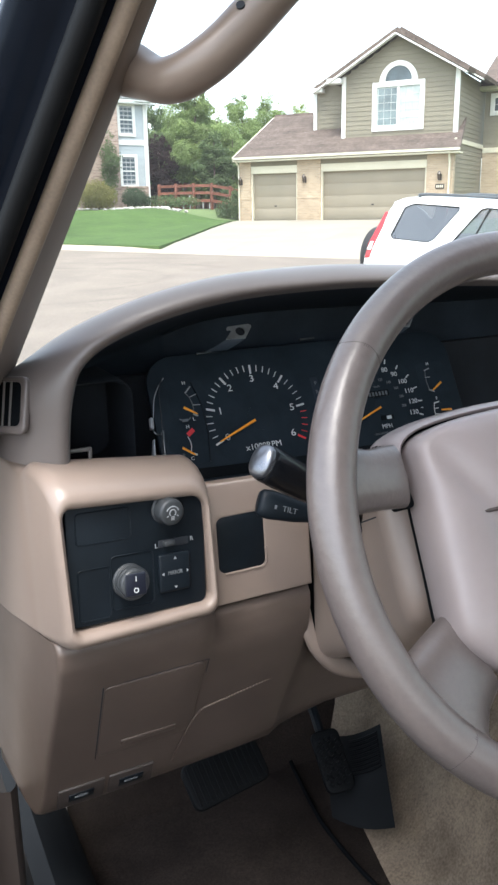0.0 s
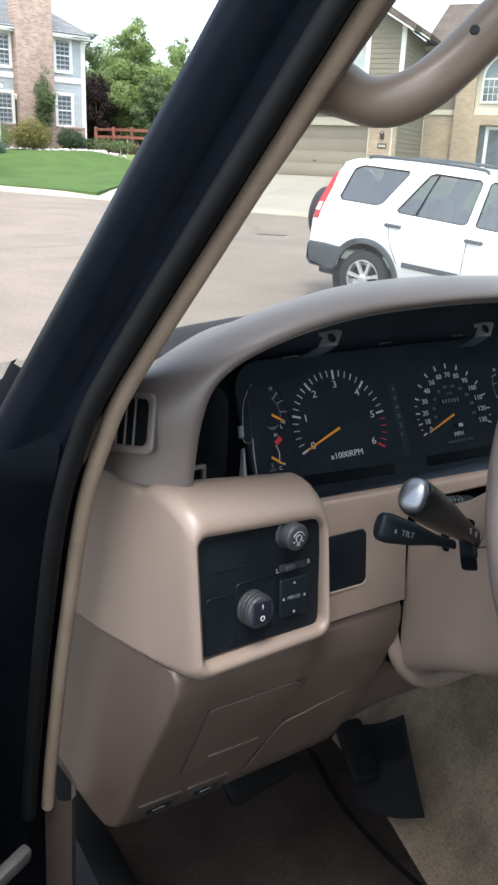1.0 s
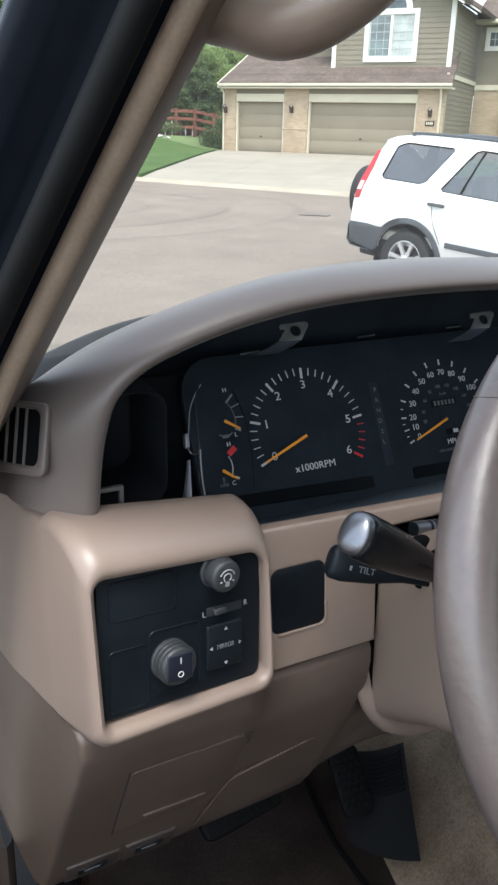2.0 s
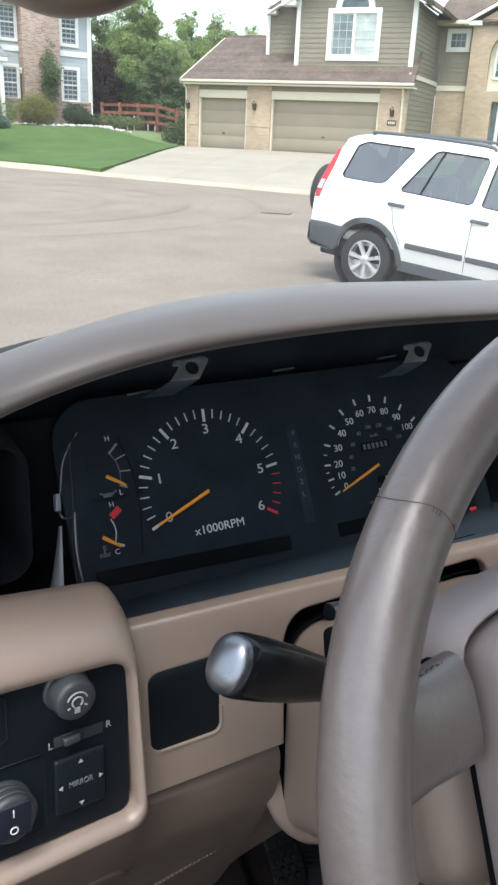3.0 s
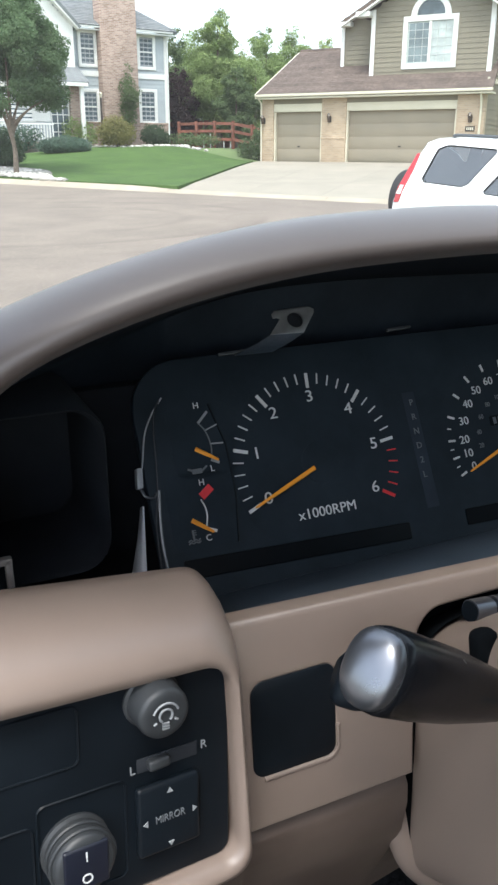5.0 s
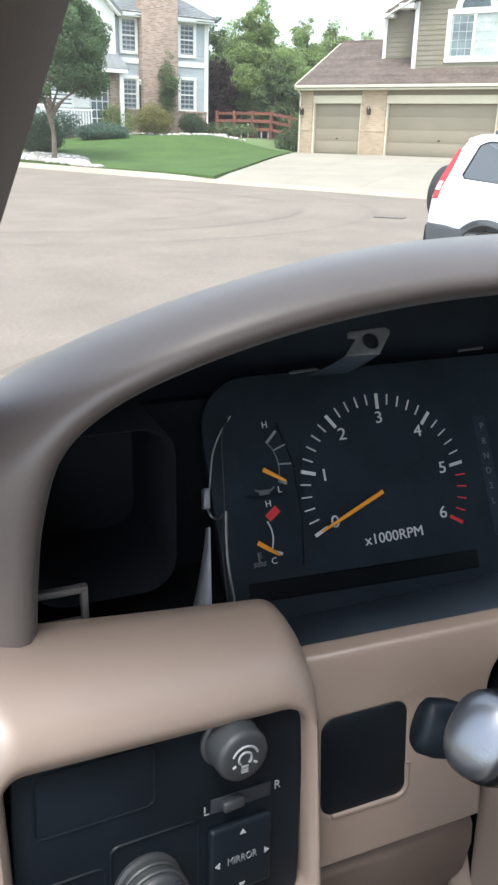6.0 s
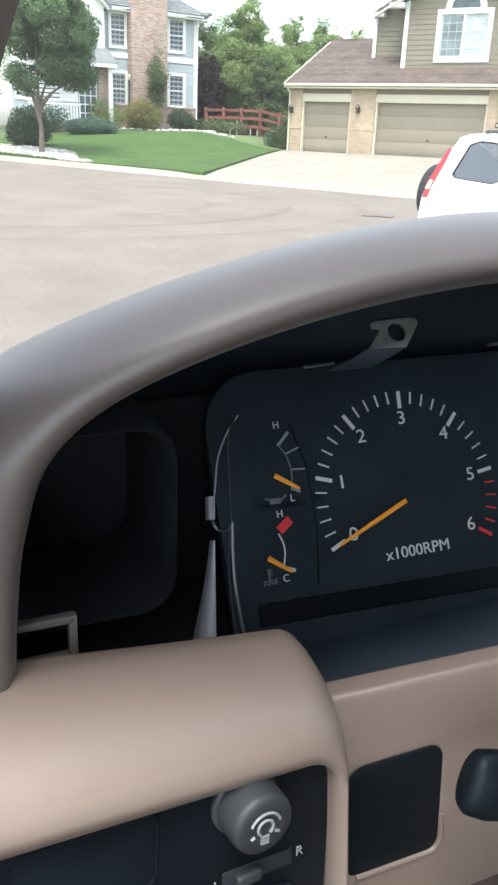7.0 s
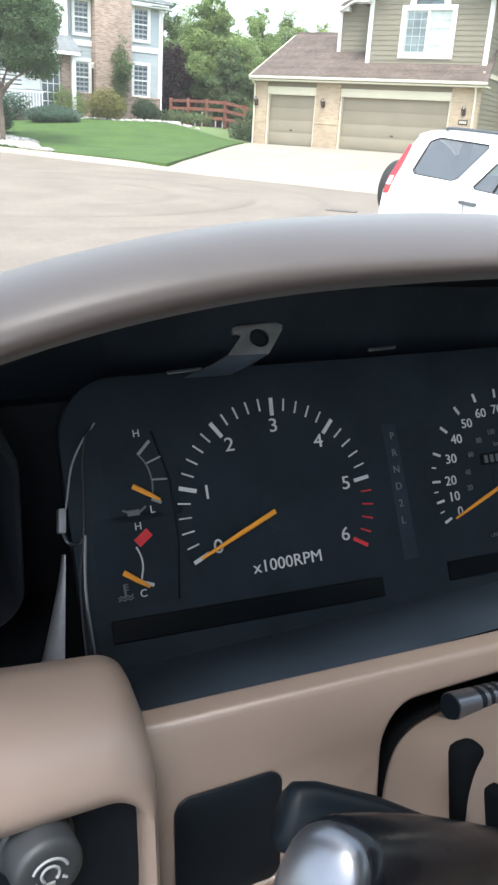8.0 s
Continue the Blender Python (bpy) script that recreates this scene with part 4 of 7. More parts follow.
def shell_ring(g, z, low=0.0):
    """The pad's outline grown outwards, mostly along its top and shoulders."""
    out = []
    for x, y in PADLINE:
        d = Vector((x, y + 0.013, 0)).normalized()
        k = g * smooth(0.025, 0.055, y) + min(g, low) * (1 - smooth(0.025, 0.055, y))
        out.append(Vector((x, y, z)) + d * k)
    return out


part("hub_gap_shade", loft([shell_ring(0.0028, -0.046, -0.005), shell_ring(0.0028, -0.0350, -0.005), shell_ring(-0.010, -0.0345, -0.010)], cap0=True), DEEP, wheel)
part("hub_back", loft([shell_ring(0.0020, -0.0400, -0.004), shell_ring(0.0024, -0.0305, -0.004), shell_ring(0.0040, -0.0296, -0.0035), shell_ring(0.0070, -0.0330, -0.004), shell_ring(0.0092, -0.0440, -0.009), shell_ring(0.0104, -0.0550, -0.016), shell_ring(0.0096, -0.0640, -0.022), shell_ring(0.004, -0.0740, -0.030), shell_ring(-0.030, -0.078, -0.040)], cap1=True), PAD, wheel, "brown rear cover of the hub", sharp=60)
part("pad_crease_shade", sweep([(x, 0.008, -0.0060 + 0.0110 * (1 - (x / 0.098) ** 2) ** 0.75 - 0.0010) for x in np.linspace(-0.092, 0.092, 30)], circle(0.0012, 6), up=(0, 0, 1)), mat("pad_groove_shade", (0.06, 0.045, 0.040), 0.7), pad)


def spoke(pts, widths, thick, name="spoke"):
    rings = []
    pts = [Vector(p) for p in pts]
    for i, (p, w, t) in enumerate(zip(pts, widths, thick)):
        d = (pts[min(i + 1, len(pts) - 1)] - pts[max(i - 1, 0)]).normalized()
        s = Vector((-d.y, d.x, 0)).normalized()
        rings.append([p + s * w * math.copysign(abs(math.cos(b)) ** 0.75, math.cos(b)) + Vector((0, 0, t * math.copysign(abs(math.sin(b)) ** 0.85, math.sin(b)))) for b in (2 * math.pi * k / 20 for k in range(20))])
    return part(name, loft(rings, True, True, True), LEATHER, wheel, "leather-covered spoke", sharp=60)


for sx in (-1, 1):
    upper = spoke([(sx * 0.178, 0.047, -0.004), (sx * 0.168, 0.0455, -0.007), (sx * 0.155, 0.0445, -0.013), (sx * 0.140, 0.043, -0.019), (sx * 0.122, 0.043, -0.024), (sx * 0.1130, 0.043, -0.027)], (0.030, 0.027, 0.0215, 0.0200, 0.0210, 0.0215), (0.008, 0.010, 0.0115, 0.012, 0.012, 0.011))
    bm = bmesh.new()
    for k in range(13):
        t = k / 12
        p = Vector((sx * (0.160 - 0.040 * t), 0.0645 - 0.002 * t + 0.0006 * math.sin(9 * t), -0.0090 - 0.0115 * t))
        sweep([p, p + Vector((-sx * 0.0017, 0.0007 * math.sin(5 * k), -0.0005))], circle(0.00042, 5), up=(0, 0, 1), bm=bm)
    part("stitch", bm, SEAM, upper)
    part("spoke_gap_shade", moved(loft([[Vector((x, y, z)) for x, y in rrect(-0.0045, 0.0045, -0.0195, 0.0195, 0.003, 3)] for z in (-0.044, -0.0290)], True, True, True), Matrix.Translation((sx * 0.1110, 0.040, 0)) @ pose(0, 0, 0, 0, 0, -8 * sx)), DEEP, wheel)
    spoke([(sx * 0.142, -0.112, -0.003), (sx * 0.135, -0.105, -0.008), (sx * 0.124, -0.096, -0.016), (sx * 0.110, -0.087, -0.022), (sx * 0.092, -0.078, -0.028)], (0.050, 0.043, 0.036, 0.032, 0.030), (0.008, 0.011, 0.013, 0.013, 0.012))
# metal hub behind the pad, seen through the lower opening
part("hub_core", loft([ellip(0, -0.01, -0.10, 0.05, 0.05), ellip(0, -0.01, -0.055, 0.075, 0.070)], cap0=True, cap1=True), BLACK, wheel)

# steering column shroud round the axis of the wheel
column = thing("steering_column", "tan steering column shroud with dark slots, below the dials", "steering column", _wm)
_S = [(-0.078, 0.075, 0.058, 0.055), (-0.083, 0.088, 0.066, 0.062), (-0.092, 0.0935, 0.068, 0.068), (-0.105, 0.0900, 0.067, 0.075), (-0.135, 0.0865, 0.062, 0.085), (-0.17, 0.0870, 0.0535, 0.092), (-0.20, 0.0872, 0.0525, 0.092), (-0.27, 0.0870, 0.045, 0.098)]
part("shroud", loft([ellip(0, (up - dn) / 2, z, hx, (up + dn) / 2, 72, 7.0) for z, hx, up, dn in _S], cap0=True), TAN, column, "tan column shroud", sharp=60)
part("shroud_seam", sweep([(-0.0900 + 0.0100 * t, 0.021 - 0.004 * t, -0.105 - 0.10 * t) for t in np.linspace(0, 1, 12)], circle(0.0006, 6), up=(0, 1, 0)), BLACK_MATTE, column)
# black sleeve added for the gap's shade where the shroud goes in through the panel
_col = []
for y in (0.5845, 0.612):
    ring = []
    for p in ellip(0, -0.0195, 0, 0.0879, 0.0735, 72, 7.0):
        q = _wm @ p
        ring.append(Vector((p.x, p.y, -(y + 0.11 * (1.40 - q.z - (y - q.y) * 0.5) * -0.4 - q.y) / 0.891)))
    _col.append(ring)
part("gap_sleeve", loft(_col), DEEP, column, "black sleeve for the shade in the gap round the shroud")
# slots for the stalks in the shroud's side, uncut: black boxes give their shade
def at_world(m):
    return _wm.inverted() @ m


_root = Vector((0.4035, 0.522, 1.3500))
part("lever_slot_shade", moved(boxed((-0.006, -0.0052, -0.0190), (0.006, 0.0052, 0.0190), 0.004, 3), at_world(pose(0.3880, 0.549, 1.357, -14, 0, 0))), DEEP, column)
_slot = frame_of((0.3818, 0.521, 1.356), (0.10, -0.90, 0.28), (0.0, 0.26, 0.96))
part("stalk_slot_shade", moved(boxed((-0.0105, -0.0215, -0.012), (0.0105, 0.0215, 0.0), 0.003, 3), at_world(_slot)), DEEP, column)
part("stalk_boot", moved(boxed((-0.0075, -0.0095, -0.004), (0.0090, 0.0085, 0.003), 0.003, 3), at_world(_slot)), BLACK, column)


def stalk_skin(a, b, secs, up):
    a, b = Vector(a), Vector(b)
    d = (b - a).normalized()
    s = d.cross(Vector(up)).normalized()
    u = s.cross(d)
    return loft([[a + (b - a) * t + s * rx * math.copysign(abs(math.cos(k)) ** 0.85, math.cos(k)) + u * ry * math.copysign(abs(math.sin(k)) ** 0.85, math.sin(k)) for k in (2 * math.pi * i / 28 for i in range(28))] for t, rx, ry in secs], True, True, True), frame_of(b, s, u)


_tip = Vector((0.2800, 0.4835, 1.4335))
stalk = thing("lighting_stalk", "black column stalk with a silver end cap, beside the wheel", "stalk")
bm, _tf = stalk_skin(_root, _tip, ((-0.03, 0.0048, 0.0046), (0.12, 0.0056, 0.0054), (0.30, 0.0072, 0.0074), (0.50, 0.0096, 0.0102), (0.68, 0.0108, 0.0125), (0.85, 0.0111, 0.0134), (0.955, 0.0110, 0.0133), (0.985, 0.0104, 0.0126), (0.99, 0.0092, 0.0114)), (0, 0, 1))
part("grip", bm, mat("gloss_black_stalk", (0.006, 0.007, 0.009), 0.24, spec=0.28, vary=0.15, scale=40, bump=0.1, bump_scale=500), stalk, "glossy black grip", sharp=60)
bm, _ = stalk_skin(_tip - (_tip - _root).normalized() * 0.0022, _tip + (_tip - _root).normalized() * 0.0040, ((0.0, 0.0098, 0.0122), (0.35, 0.0097, 0.0121), (0.55, 0.0090, 0.0113), (0.72, 0.0078, 0.0098), (0.86, 0.0059, 0.0075), (0.95, 0.0036, 0.0047), (1.0, 0.0012, 0.0016)), (0, 0, 1))
part("end_cap", bm, SILVER, stalk, "satin silver end cap", sharp=70)
_d = (_tip - _root).normalized()
_sm = frame_of(_root.lerp(_tip, 0.42) + Vector((0.004, -0.0135, 0.003)), _d, (0, 0.3, 1))
for k in range(3):
    part("switch_mark", moved(boxed((-0.0020, -0.0022, 0), (0.0020, 0.0022, 0.0008), 0.0004), _sm @ Matrix.Translation((-0.008 + 0.010 * k, -0.004, -0.002 + 0.0005 * k))), GREY_MARK, stalk)
lever = thing("tilt_lever", "flat black tilt lever below the lighting stalk", "lever")
_ta, _tb = Vector((0.388, 0.5365, 1.3475)), Vector((0.3100, 0.5485, 1.3770))
bm, _tf = stalk_skin(_ta, _tb, ((0.0, 0.0030, 0.0035), (0.30, 0.0040, 0.0045), (0.45, 0.0058, 0.0070), (0.6, 0.0068, 0.0095), (0.88, 0.0068, 0.0118), (0.97, 0.0062, 0.0108), (1.0, 0.0040, 0.0085)), (0, 0.25, 1))
part("blade", bm, BLACK, lever, sharp=60)
_td = (_tb - _ta).normalized()
_tw = frame_of(_ta.lerp(_tb, 0.76) + Vector((0, -0.0071, 0.0005)), -_td, (0, 0.28, 1))
writing("TILT", 0.0062, _tw @ Matrix.Translation((0.004, 0, 0.0005)), GREY_MARK, lever, "tilt_word", stretch=1.1)
bm = bmesh.new()
box(bm, (-0.0010, -0.0016, 0), (0.0010, 0.0016, 0.0006), 0.0003)
part("arrow", moved(bm, _tw @ Matrix.Translation((-0.0085, 0, 0.0002))), GREY_MARK, lever)
# wiper stalk on the far side, of which the end shows beyond the column
wiper = thing("wiper_stalk", "black wiper stalk with silver rings, behind the wheel", "stalk")
bm, _ = stalk_skin((0.515, 0.525, 1.375), (0.640, 0.490, 1.425), ((0, 0.007, 0.007), (0.3, 0.009, 0.009), (0.6, 0.013, 0.012), (0.95, 0.013, 0.012), (1.0, 0.010, 0.009)), (0, 0, 1))
part("grip", bm, BLACK, wiper, sharp=60)
# ribbed ignition barrel above the column by the dials
barrel = thing("trip_knob", "ribbed black and silver knob poking out above the column", "knob")
_k0, _k1 = Vector((0.4500, 0.5865, 1.3560)), Vector((0.4065, 0.5830, 1.3625))
bm, _ = stalk_skin(_k0, _k1, ((0, 0.0050, 0.0050), (0.9, 0.0052, 0.0052), (1.0, 0.0050, 0.0050)), (0, 0, 1))
part("barrel", bm, BLACK, barrel, sharp=60)
for a, b in ((0.36, 0.41), (0.47, 0.52), (0.58, 0.63), (0.70, 0.985)):
    bm, _ = stalk_skin(_k0.lerp(_k1, a), _k0.lerp(_k1, b), ((0, 0.0056, 0.0056), (1, 0.0056, 0.0056)), (0, 0, 1))
    part("ring", bm, SILVER, barrel)

# ---- footwell ----
FLOOR_Z = 0.775
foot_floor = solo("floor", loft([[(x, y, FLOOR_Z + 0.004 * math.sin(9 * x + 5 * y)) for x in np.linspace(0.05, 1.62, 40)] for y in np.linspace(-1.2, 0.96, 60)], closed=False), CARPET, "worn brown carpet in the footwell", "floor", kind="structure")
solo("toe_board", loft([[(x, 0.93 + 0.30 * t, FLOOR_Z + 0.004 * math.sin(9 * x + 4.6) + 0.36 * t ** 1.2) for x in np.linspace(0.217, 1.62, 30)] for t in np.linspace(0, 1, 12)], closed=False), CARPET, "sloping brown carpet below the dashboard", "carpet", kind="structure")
# tunnel side with a paler carpet
_rings = []
for y in np.linspace(-0.6, 1.15, 36):
    e = 0.565 + 0.07 * smooth(0.55, 0.95, y) - 0.10 * smooth(0.65, 0.2, y)
    row = [(e - 0.03, FLOOR_Z + 0.004), (e, FLOOR_Z + 0.012), (e + 0.03, FLOOR_Z + 0.04), (e + 0.07, FLOOR_Z + 0.10), (e + 0.11, FLOOR_Z + 0.17), (e + 0.16, FLOOR_Z + 0.225), (e + 0.24, FLOOR_Z + 0.25), (e + 0.45, FLOOR_Z + 0.255)]
    _rings.append([(x, y, z + 0.003 * math.sin(13 * y + 20 * x)) for x, z in row])
solo("tunnel_carpet", loft(_rings, closed=False), CARPET_TAN, "stained tan carpet over the tunnel", "carpet", kind="structure")
solo("carpet_cord", sweep(spline([(0.552, 0.93, 0.784), (0.546, 0.895, 0.781), (0.536, 0.84, 0.780), (0.530, 0.795, 0.780), (0.530, 0.718, 0.781), (0.538, 0.64, 0.782)], 30), circle(0.0032, 8)), DEEP, "dark cord along the carpet's seam", "cord")
# brake pedal: a wide ribbed pad on an arm
brake = thing("brake_pedal", "wide black brake pedal with a ribbed rubber pad", "pedal")
_bm = frame_of((0.400, 0.838, 0.884), (1, 0.10, 0.07), (0, 0.72, 0.70))
part("pad", moved(plate(rrect(-0.056, 0.056, -0.030, 0.030, 0.012, 6), (), 0.012, 0.003), _bm), RUBBER, brake)
for k in range(13):
    part("rib", moved(boxed((-0.0016, -0.025, 0.0115), (0.0016, 0.025, 0.0142), 0.0008), _bm @ Matrix.Translation((-0.048 + 0.008 * k, 0, 0))), RUBBER, brake)
part("arm", sweep(spline([(0.43, 0.845, 0.875), (0.44, 0.90, 0.93), (0.45, 0.92, 1.02), (0.45, 0.90, 1.12)], 14), [(0.005, -0.014), (0.005, 0.014), (-0.005, 0.014), (-0.005, -0.014)], up=(1, 0, 0)), BLACK, brake)
# accelerator with a honeycomb pad
gas = thing("accelerator_pedal", "narrow black accelerator pedal with a honeycomb rubber pad", "pedal")
_gm = frame_of((0.560, 0.828, 0.852), (1, -0.10, 0.0), (0.06, 0.75, 0.66))
part("pad", moved(plate(rrect(-0.021, 0.021, -0.042, 0.042, 0.010, 6), (), 0.009, 0.002), _gm), RUBBER, gas)
for r in range(9):
    for c in range(4):
        hx, hy = -0.0165 + 0.0105 * c + (0.00525 if r % 2 else 0), -0.040 + 0.0098 * r
        if abs(hx) < 0.018 and abs(hy) < 0.037:
            ring = [[(hx + q * math.cos(a), hy + q * math.sin(a), z) for a in (2 * math.pi * i / 6 + 0.52 for i in range(6))] for q, z in ((0.0046, 0.0088), (0.0038, 0.0112), (0.0020, 0.0116))]
            part("stud", moved(loft(ring, True, False, True), _gm), RUBBER, gas, sharp=30)
part("arm", sweep(spline([(0.562, 0.86, 0.875), (0.57, 0.93, 0.94), (0.575, 0.96, 1.04)], 10), circle(0.007, 8), up=(1, 0, 0)), BLACK, gas)
# black rubber heel mat lying up against the tunnel
_ML, _MR = [(0.580, 0.885, 0.852), (0.556, 0.830, 0.825), (0.534, 0.783, 0.803)], [(0.630, 0.812, 0.900), (0.606, 0.762, 0.868), (0.574, 0.697, 0.838)]
_ml, _mr = spline(_ML, 14), spline(_MR, 14)


def on_mat(t, s, lift=0.0):
    k = t * 13
    i = min(int(k), 12)
    a, b = _ml[i].lerp(_ml[i + 1], k - i), _mr[i].lerp(_mr[i + 1], k - i)
    return a.lerp(b, s) + Vector((0, 0, lift - 0.010 * math.sin(math.pi * s)))


bm = loft([[on_mat(t, s) for s in np.linspace(0, 1, 8)] for t in np.linspace(0, 1, 14)], closed=False)
bmesh.ops.solidify(bm, geom=bm.faces, thickness=0.006)
heel = solo("heel_mat", bm, RUBBER, "black rubber heel mat against the tunnel carpet", "mat")
for k in range(9):
    part("rib", sweep([on_mat(0.10 + 0.045 * k, s, 0.0045) for s in np.linspace(0.45, 0.92, 6)], circle(0.0016, 6)), RUBBER, heel)
# sill and kick trim by the door
solo("kick_trim", loft([[(0.096 + 0.036 * math.sin(k * 0.262), 0.772 - 0.030 * math.sin(k * 0.524 + 0.1) + 0.03 * t, 1.034 - 0.28 * t) for k in range(7)] for t in np.linspace(0, 1, 6)], closed=False), KICK, "brown kick trim beside the footwell", "trim", kind="structure")
_rings = []
for t in np.linspace(0, 1, 10):
    y = 1.10 - 1.45 * t
    _rings.append([(0.135, y, 0.775), (0.145, y, 0.83), (0.165, y, 0.845), (0.195, y, 0.842), (0.212, y, 0.825), (0.215, y, 0.775)])
solo("sill_plate", loft(_rings, closed=False), RUBBER, "grained black plastic sill plate", "sill", kind="structure")

# ---- windshield pillar, seal, grab handle and shell ----
def line_l(z):
    return Vector((0.1407 + 0.372 * (z - 1.55), 0.5583 - 0.557 * (z - 1.55), z))


def line_r(z):
    return Vector((0.1722 + 0.279 * (z - 1.55), 0.6024 - 0.803 * (z - 1.55), z))


ZS = np.linspace(1.40, 2.02, 24)
pillar = thing("windshield_pillar", "dark painted windshield pillar with tan inner trim", "pillar", kind="structure")
part("inner_trim", loft([[line_l(z) + Vector((0.000, 0.004, 0)), line_l(z) + Vector((0.006, 0.001, 0)), line_l(z).lerp(line_r(z), 0.35) + Vector((0.004, -0.002, 0)), line_l(z).lerp(line_r(z), 0.75) + Vector((0.001, -0.003, 0)), line_r(z), line_r(z) + Vector((-0.010, 0.010, 0)), line_l(z) + Vector((-0.03, 0.04, 0))] for z in ZS]), TRIM_TAN, pillar, "tan pillar trim", sharp=60)
_seal = [line_l(2.0), line_l(1.8), line_l(1.7), line_l(1.6), (0.1225, 0.586, 1.50), (0.112, 0.606, 1.455), (0.1065, 0.624, 1.415), (0.1045, 0.645, 1.365), (0.1035, 0.667, 1.305), (0.1025, 0.690, 1.240), (0.1015, 0.712, 1.170), (0.1005, 0.735, 1.095), (0.1000, 0.753, 1.028)]
_OUT = [(-0.004, 0.002), (-0.012, -0.002), (-0.022, 0.004), (-0.027, 0.012), (-0.033, 0.014), (-0.042, 0.017), (-0.052, 0.023), (-0.058, 0.032), (-0.060, 0.042), (-0.050, 0.062), (-0.01, 0.07)]
part("outer_skin", loft([[line_l(z) + Vector((x, y, 0)) for x, y in _OUT] for z in np.linspace(1.37, 2.02, 22)]), PAINT, pillar, "dark painted outer pillar", sharp=60)
part("weatherstrip", sweep([line_l(z) + Vector((-0.020, -0.004, 0)) for z in np.linspace(2.02, 1.62, 14)] + [p + Vector((-0.020, -0.003, 0)) for p in spline(_seal[3:], 26)[1:]], circle(0.007, 10), up=(1, 0, 0)), RUBBER, pillar, "black rubber weatherstrip")
seal = solo("door_seal", sweep(spline(_seal, 90), circle(0.0062, 10), up=(1, 0, 0.2)), SEAL, "pale tan cloth-covered door seal along the opening", "seal", kind="structure")
# hinge pillar and door jamb, black
def jw(z):
    return smooth(1.50, 1.40, z)


jamb = thing("door_jamb", "dark painted door jamb below the pillar", "door jamb", kind="structure")
_js = spline(_seal[4:], 24)
part("jamb_skin", loft([[q + Vector((0, 0.035 * smooth(1.43, 1.50, q.z), 0)) for q in (p + Vector((0.004, 0.012, 0)), p + Vector((-0.012, 0.004, 0)), p + Vector((-0.028, -0.004 + 0.02 * (1.5 - p.z), 0)), p + Vector((-0.050, 0.014 + 0.03 * (1.5 - p.z), 0)), p + Vector((-0.050 - 0.035 * jw(p.z), 0.028 + 0.05 * (1.5 - p.z), 0)), p + Vector((-0.052 - 0.068 * jw(p.z), 0.05, 0)), p + Vector((-0.045 - 0.085 * jw(p.z), 0.058 + 0.10 * jw(p.z), 0)))] for p in _js] + [[Vector((0.104, 0.80, 0.70)), Vector((0.085, 0.79, 0.70)), Vector((0.07, 0.78, 0.70)), Vector((0.05, 0.80, 0.70)), Vector((0.015, 0.82, 0.70)), Vector((-0.02, 0.85, 0.70)), Vector((-0.03, 0.95, 0.70))]], closed=False), JAMB, jamb, sharp=60)
part("door_check", moved(boxed((-0.026, -0.006, -0.009), (0.026, 0.006, 0.009), 0.004), pose(0.043, 0.687, 1.036, 10, 0, 30)), ARM, jamb, "worn steel door check")
# grab handle on the pillar
handle = thing("grab_handle", "tan grab handle on the windshield pillar", "handle")
_h = [(0.205, 0.520, 1.682), (0.2153, 0.506, 1.6758), (0.2212, 0.490, 1.6699), (0.2279, 0.476, 1.6700), (0.2391, 0.467, 1.6768), (0.2534, 0.4625, 1.6885), (0.272, 0.457, 1.7074), (0.292, 0.448, 1.731), (0.313, 0.435, 1.765), (0.330, 0.418, 1.800), (0.338, 0.402, 1.838), (0.328, 0.392, 1.872), (0.300, 0.392, 1.885)]
part("grip", sweep(spline(_h, 60), circle(0.0132, 18, 0.0124), up=(0.2, 0.6, 0.8), scale=[1.0 + 0.30 * smooth(0.16, 0.0, i / 59) for i in range(60)]), mat("tan_handle", (0.175, 0.136, 0.110), 0.34, vary=0.05, bump=0.2, bump_scale=900), handle)
part("screw_hole", sweep([(0.2542, 0.4508, 1.7040), (0.2562, 0.4532, 1.7024)], circle(0.0025, 10), up=(0, 0, 1)), BLACK_MATTE, handle)
# shell that closes the car: roof, far side, rear, header
solo("ceiling", loft([[(x, y, 2.0 - 0.05 * ((x - 0.85) / 0.8) ** 2) for x in np.linspace(0.17, 1.52, 12)] for y in np.linspace(-2.2, 0.26, 12)], closed=False), HEADLINER, "pale cloth roof lining of the car", "ceiling", kind="structure")
solo("roof_skin", loft([[(x, y, 2.045 - 0.05 * ((x - 0.85) / 0.8) ** 2) for x in np.linspace(0.13, 1.56, 12)] for y in np.linspace(-2.25, 0.30, 12)], closed=False), PAINT, "dark painted roof of the car", "roof", kind="structure")
solo("windshield_header", boxed((0.20, 0.245, 1.93), (1.50, 0.33, 2.02), 0.015), TRIM_TAN, "tan trim above the windshield", "trim", kind="structure")
bm = bmesh.new()
box(bm, (1.60, -2.2, 0.75), (1.66, 1.0, 1.42), 0.02)
box(bm, (1.55, -0.62, 1.42), (1.62, -0.48, 1.98), 0.01)
box(bm, (1.55, -2.2, 1.42), (1.62, -2.05, 1.98), 0.01)
solo("side_wall", bm, TRIM_TAN, "tan door trim on the far side", "wall", kind="structure")
solo("window_2", boxed((1.585, -2.06, 1.41), (1.589, 0.90, 1.97), 0.001), glass("side_glass", (0.72, 0.76, 0.74)), "unseen tinted glass added to dim light from the far side", "car window", kind="structure")
bm = bmesh.new()
sweep([(1.58, 0.95, 1.42), (1.53, 0.62, 1.62), (1.48, 0.26, 1.98)], circle(0.04, 10), bm=bm)
solo("far_pillar", bm, TRIM_TAN, "tan trim on the far windshield pillar", "pillar", kind="structure")
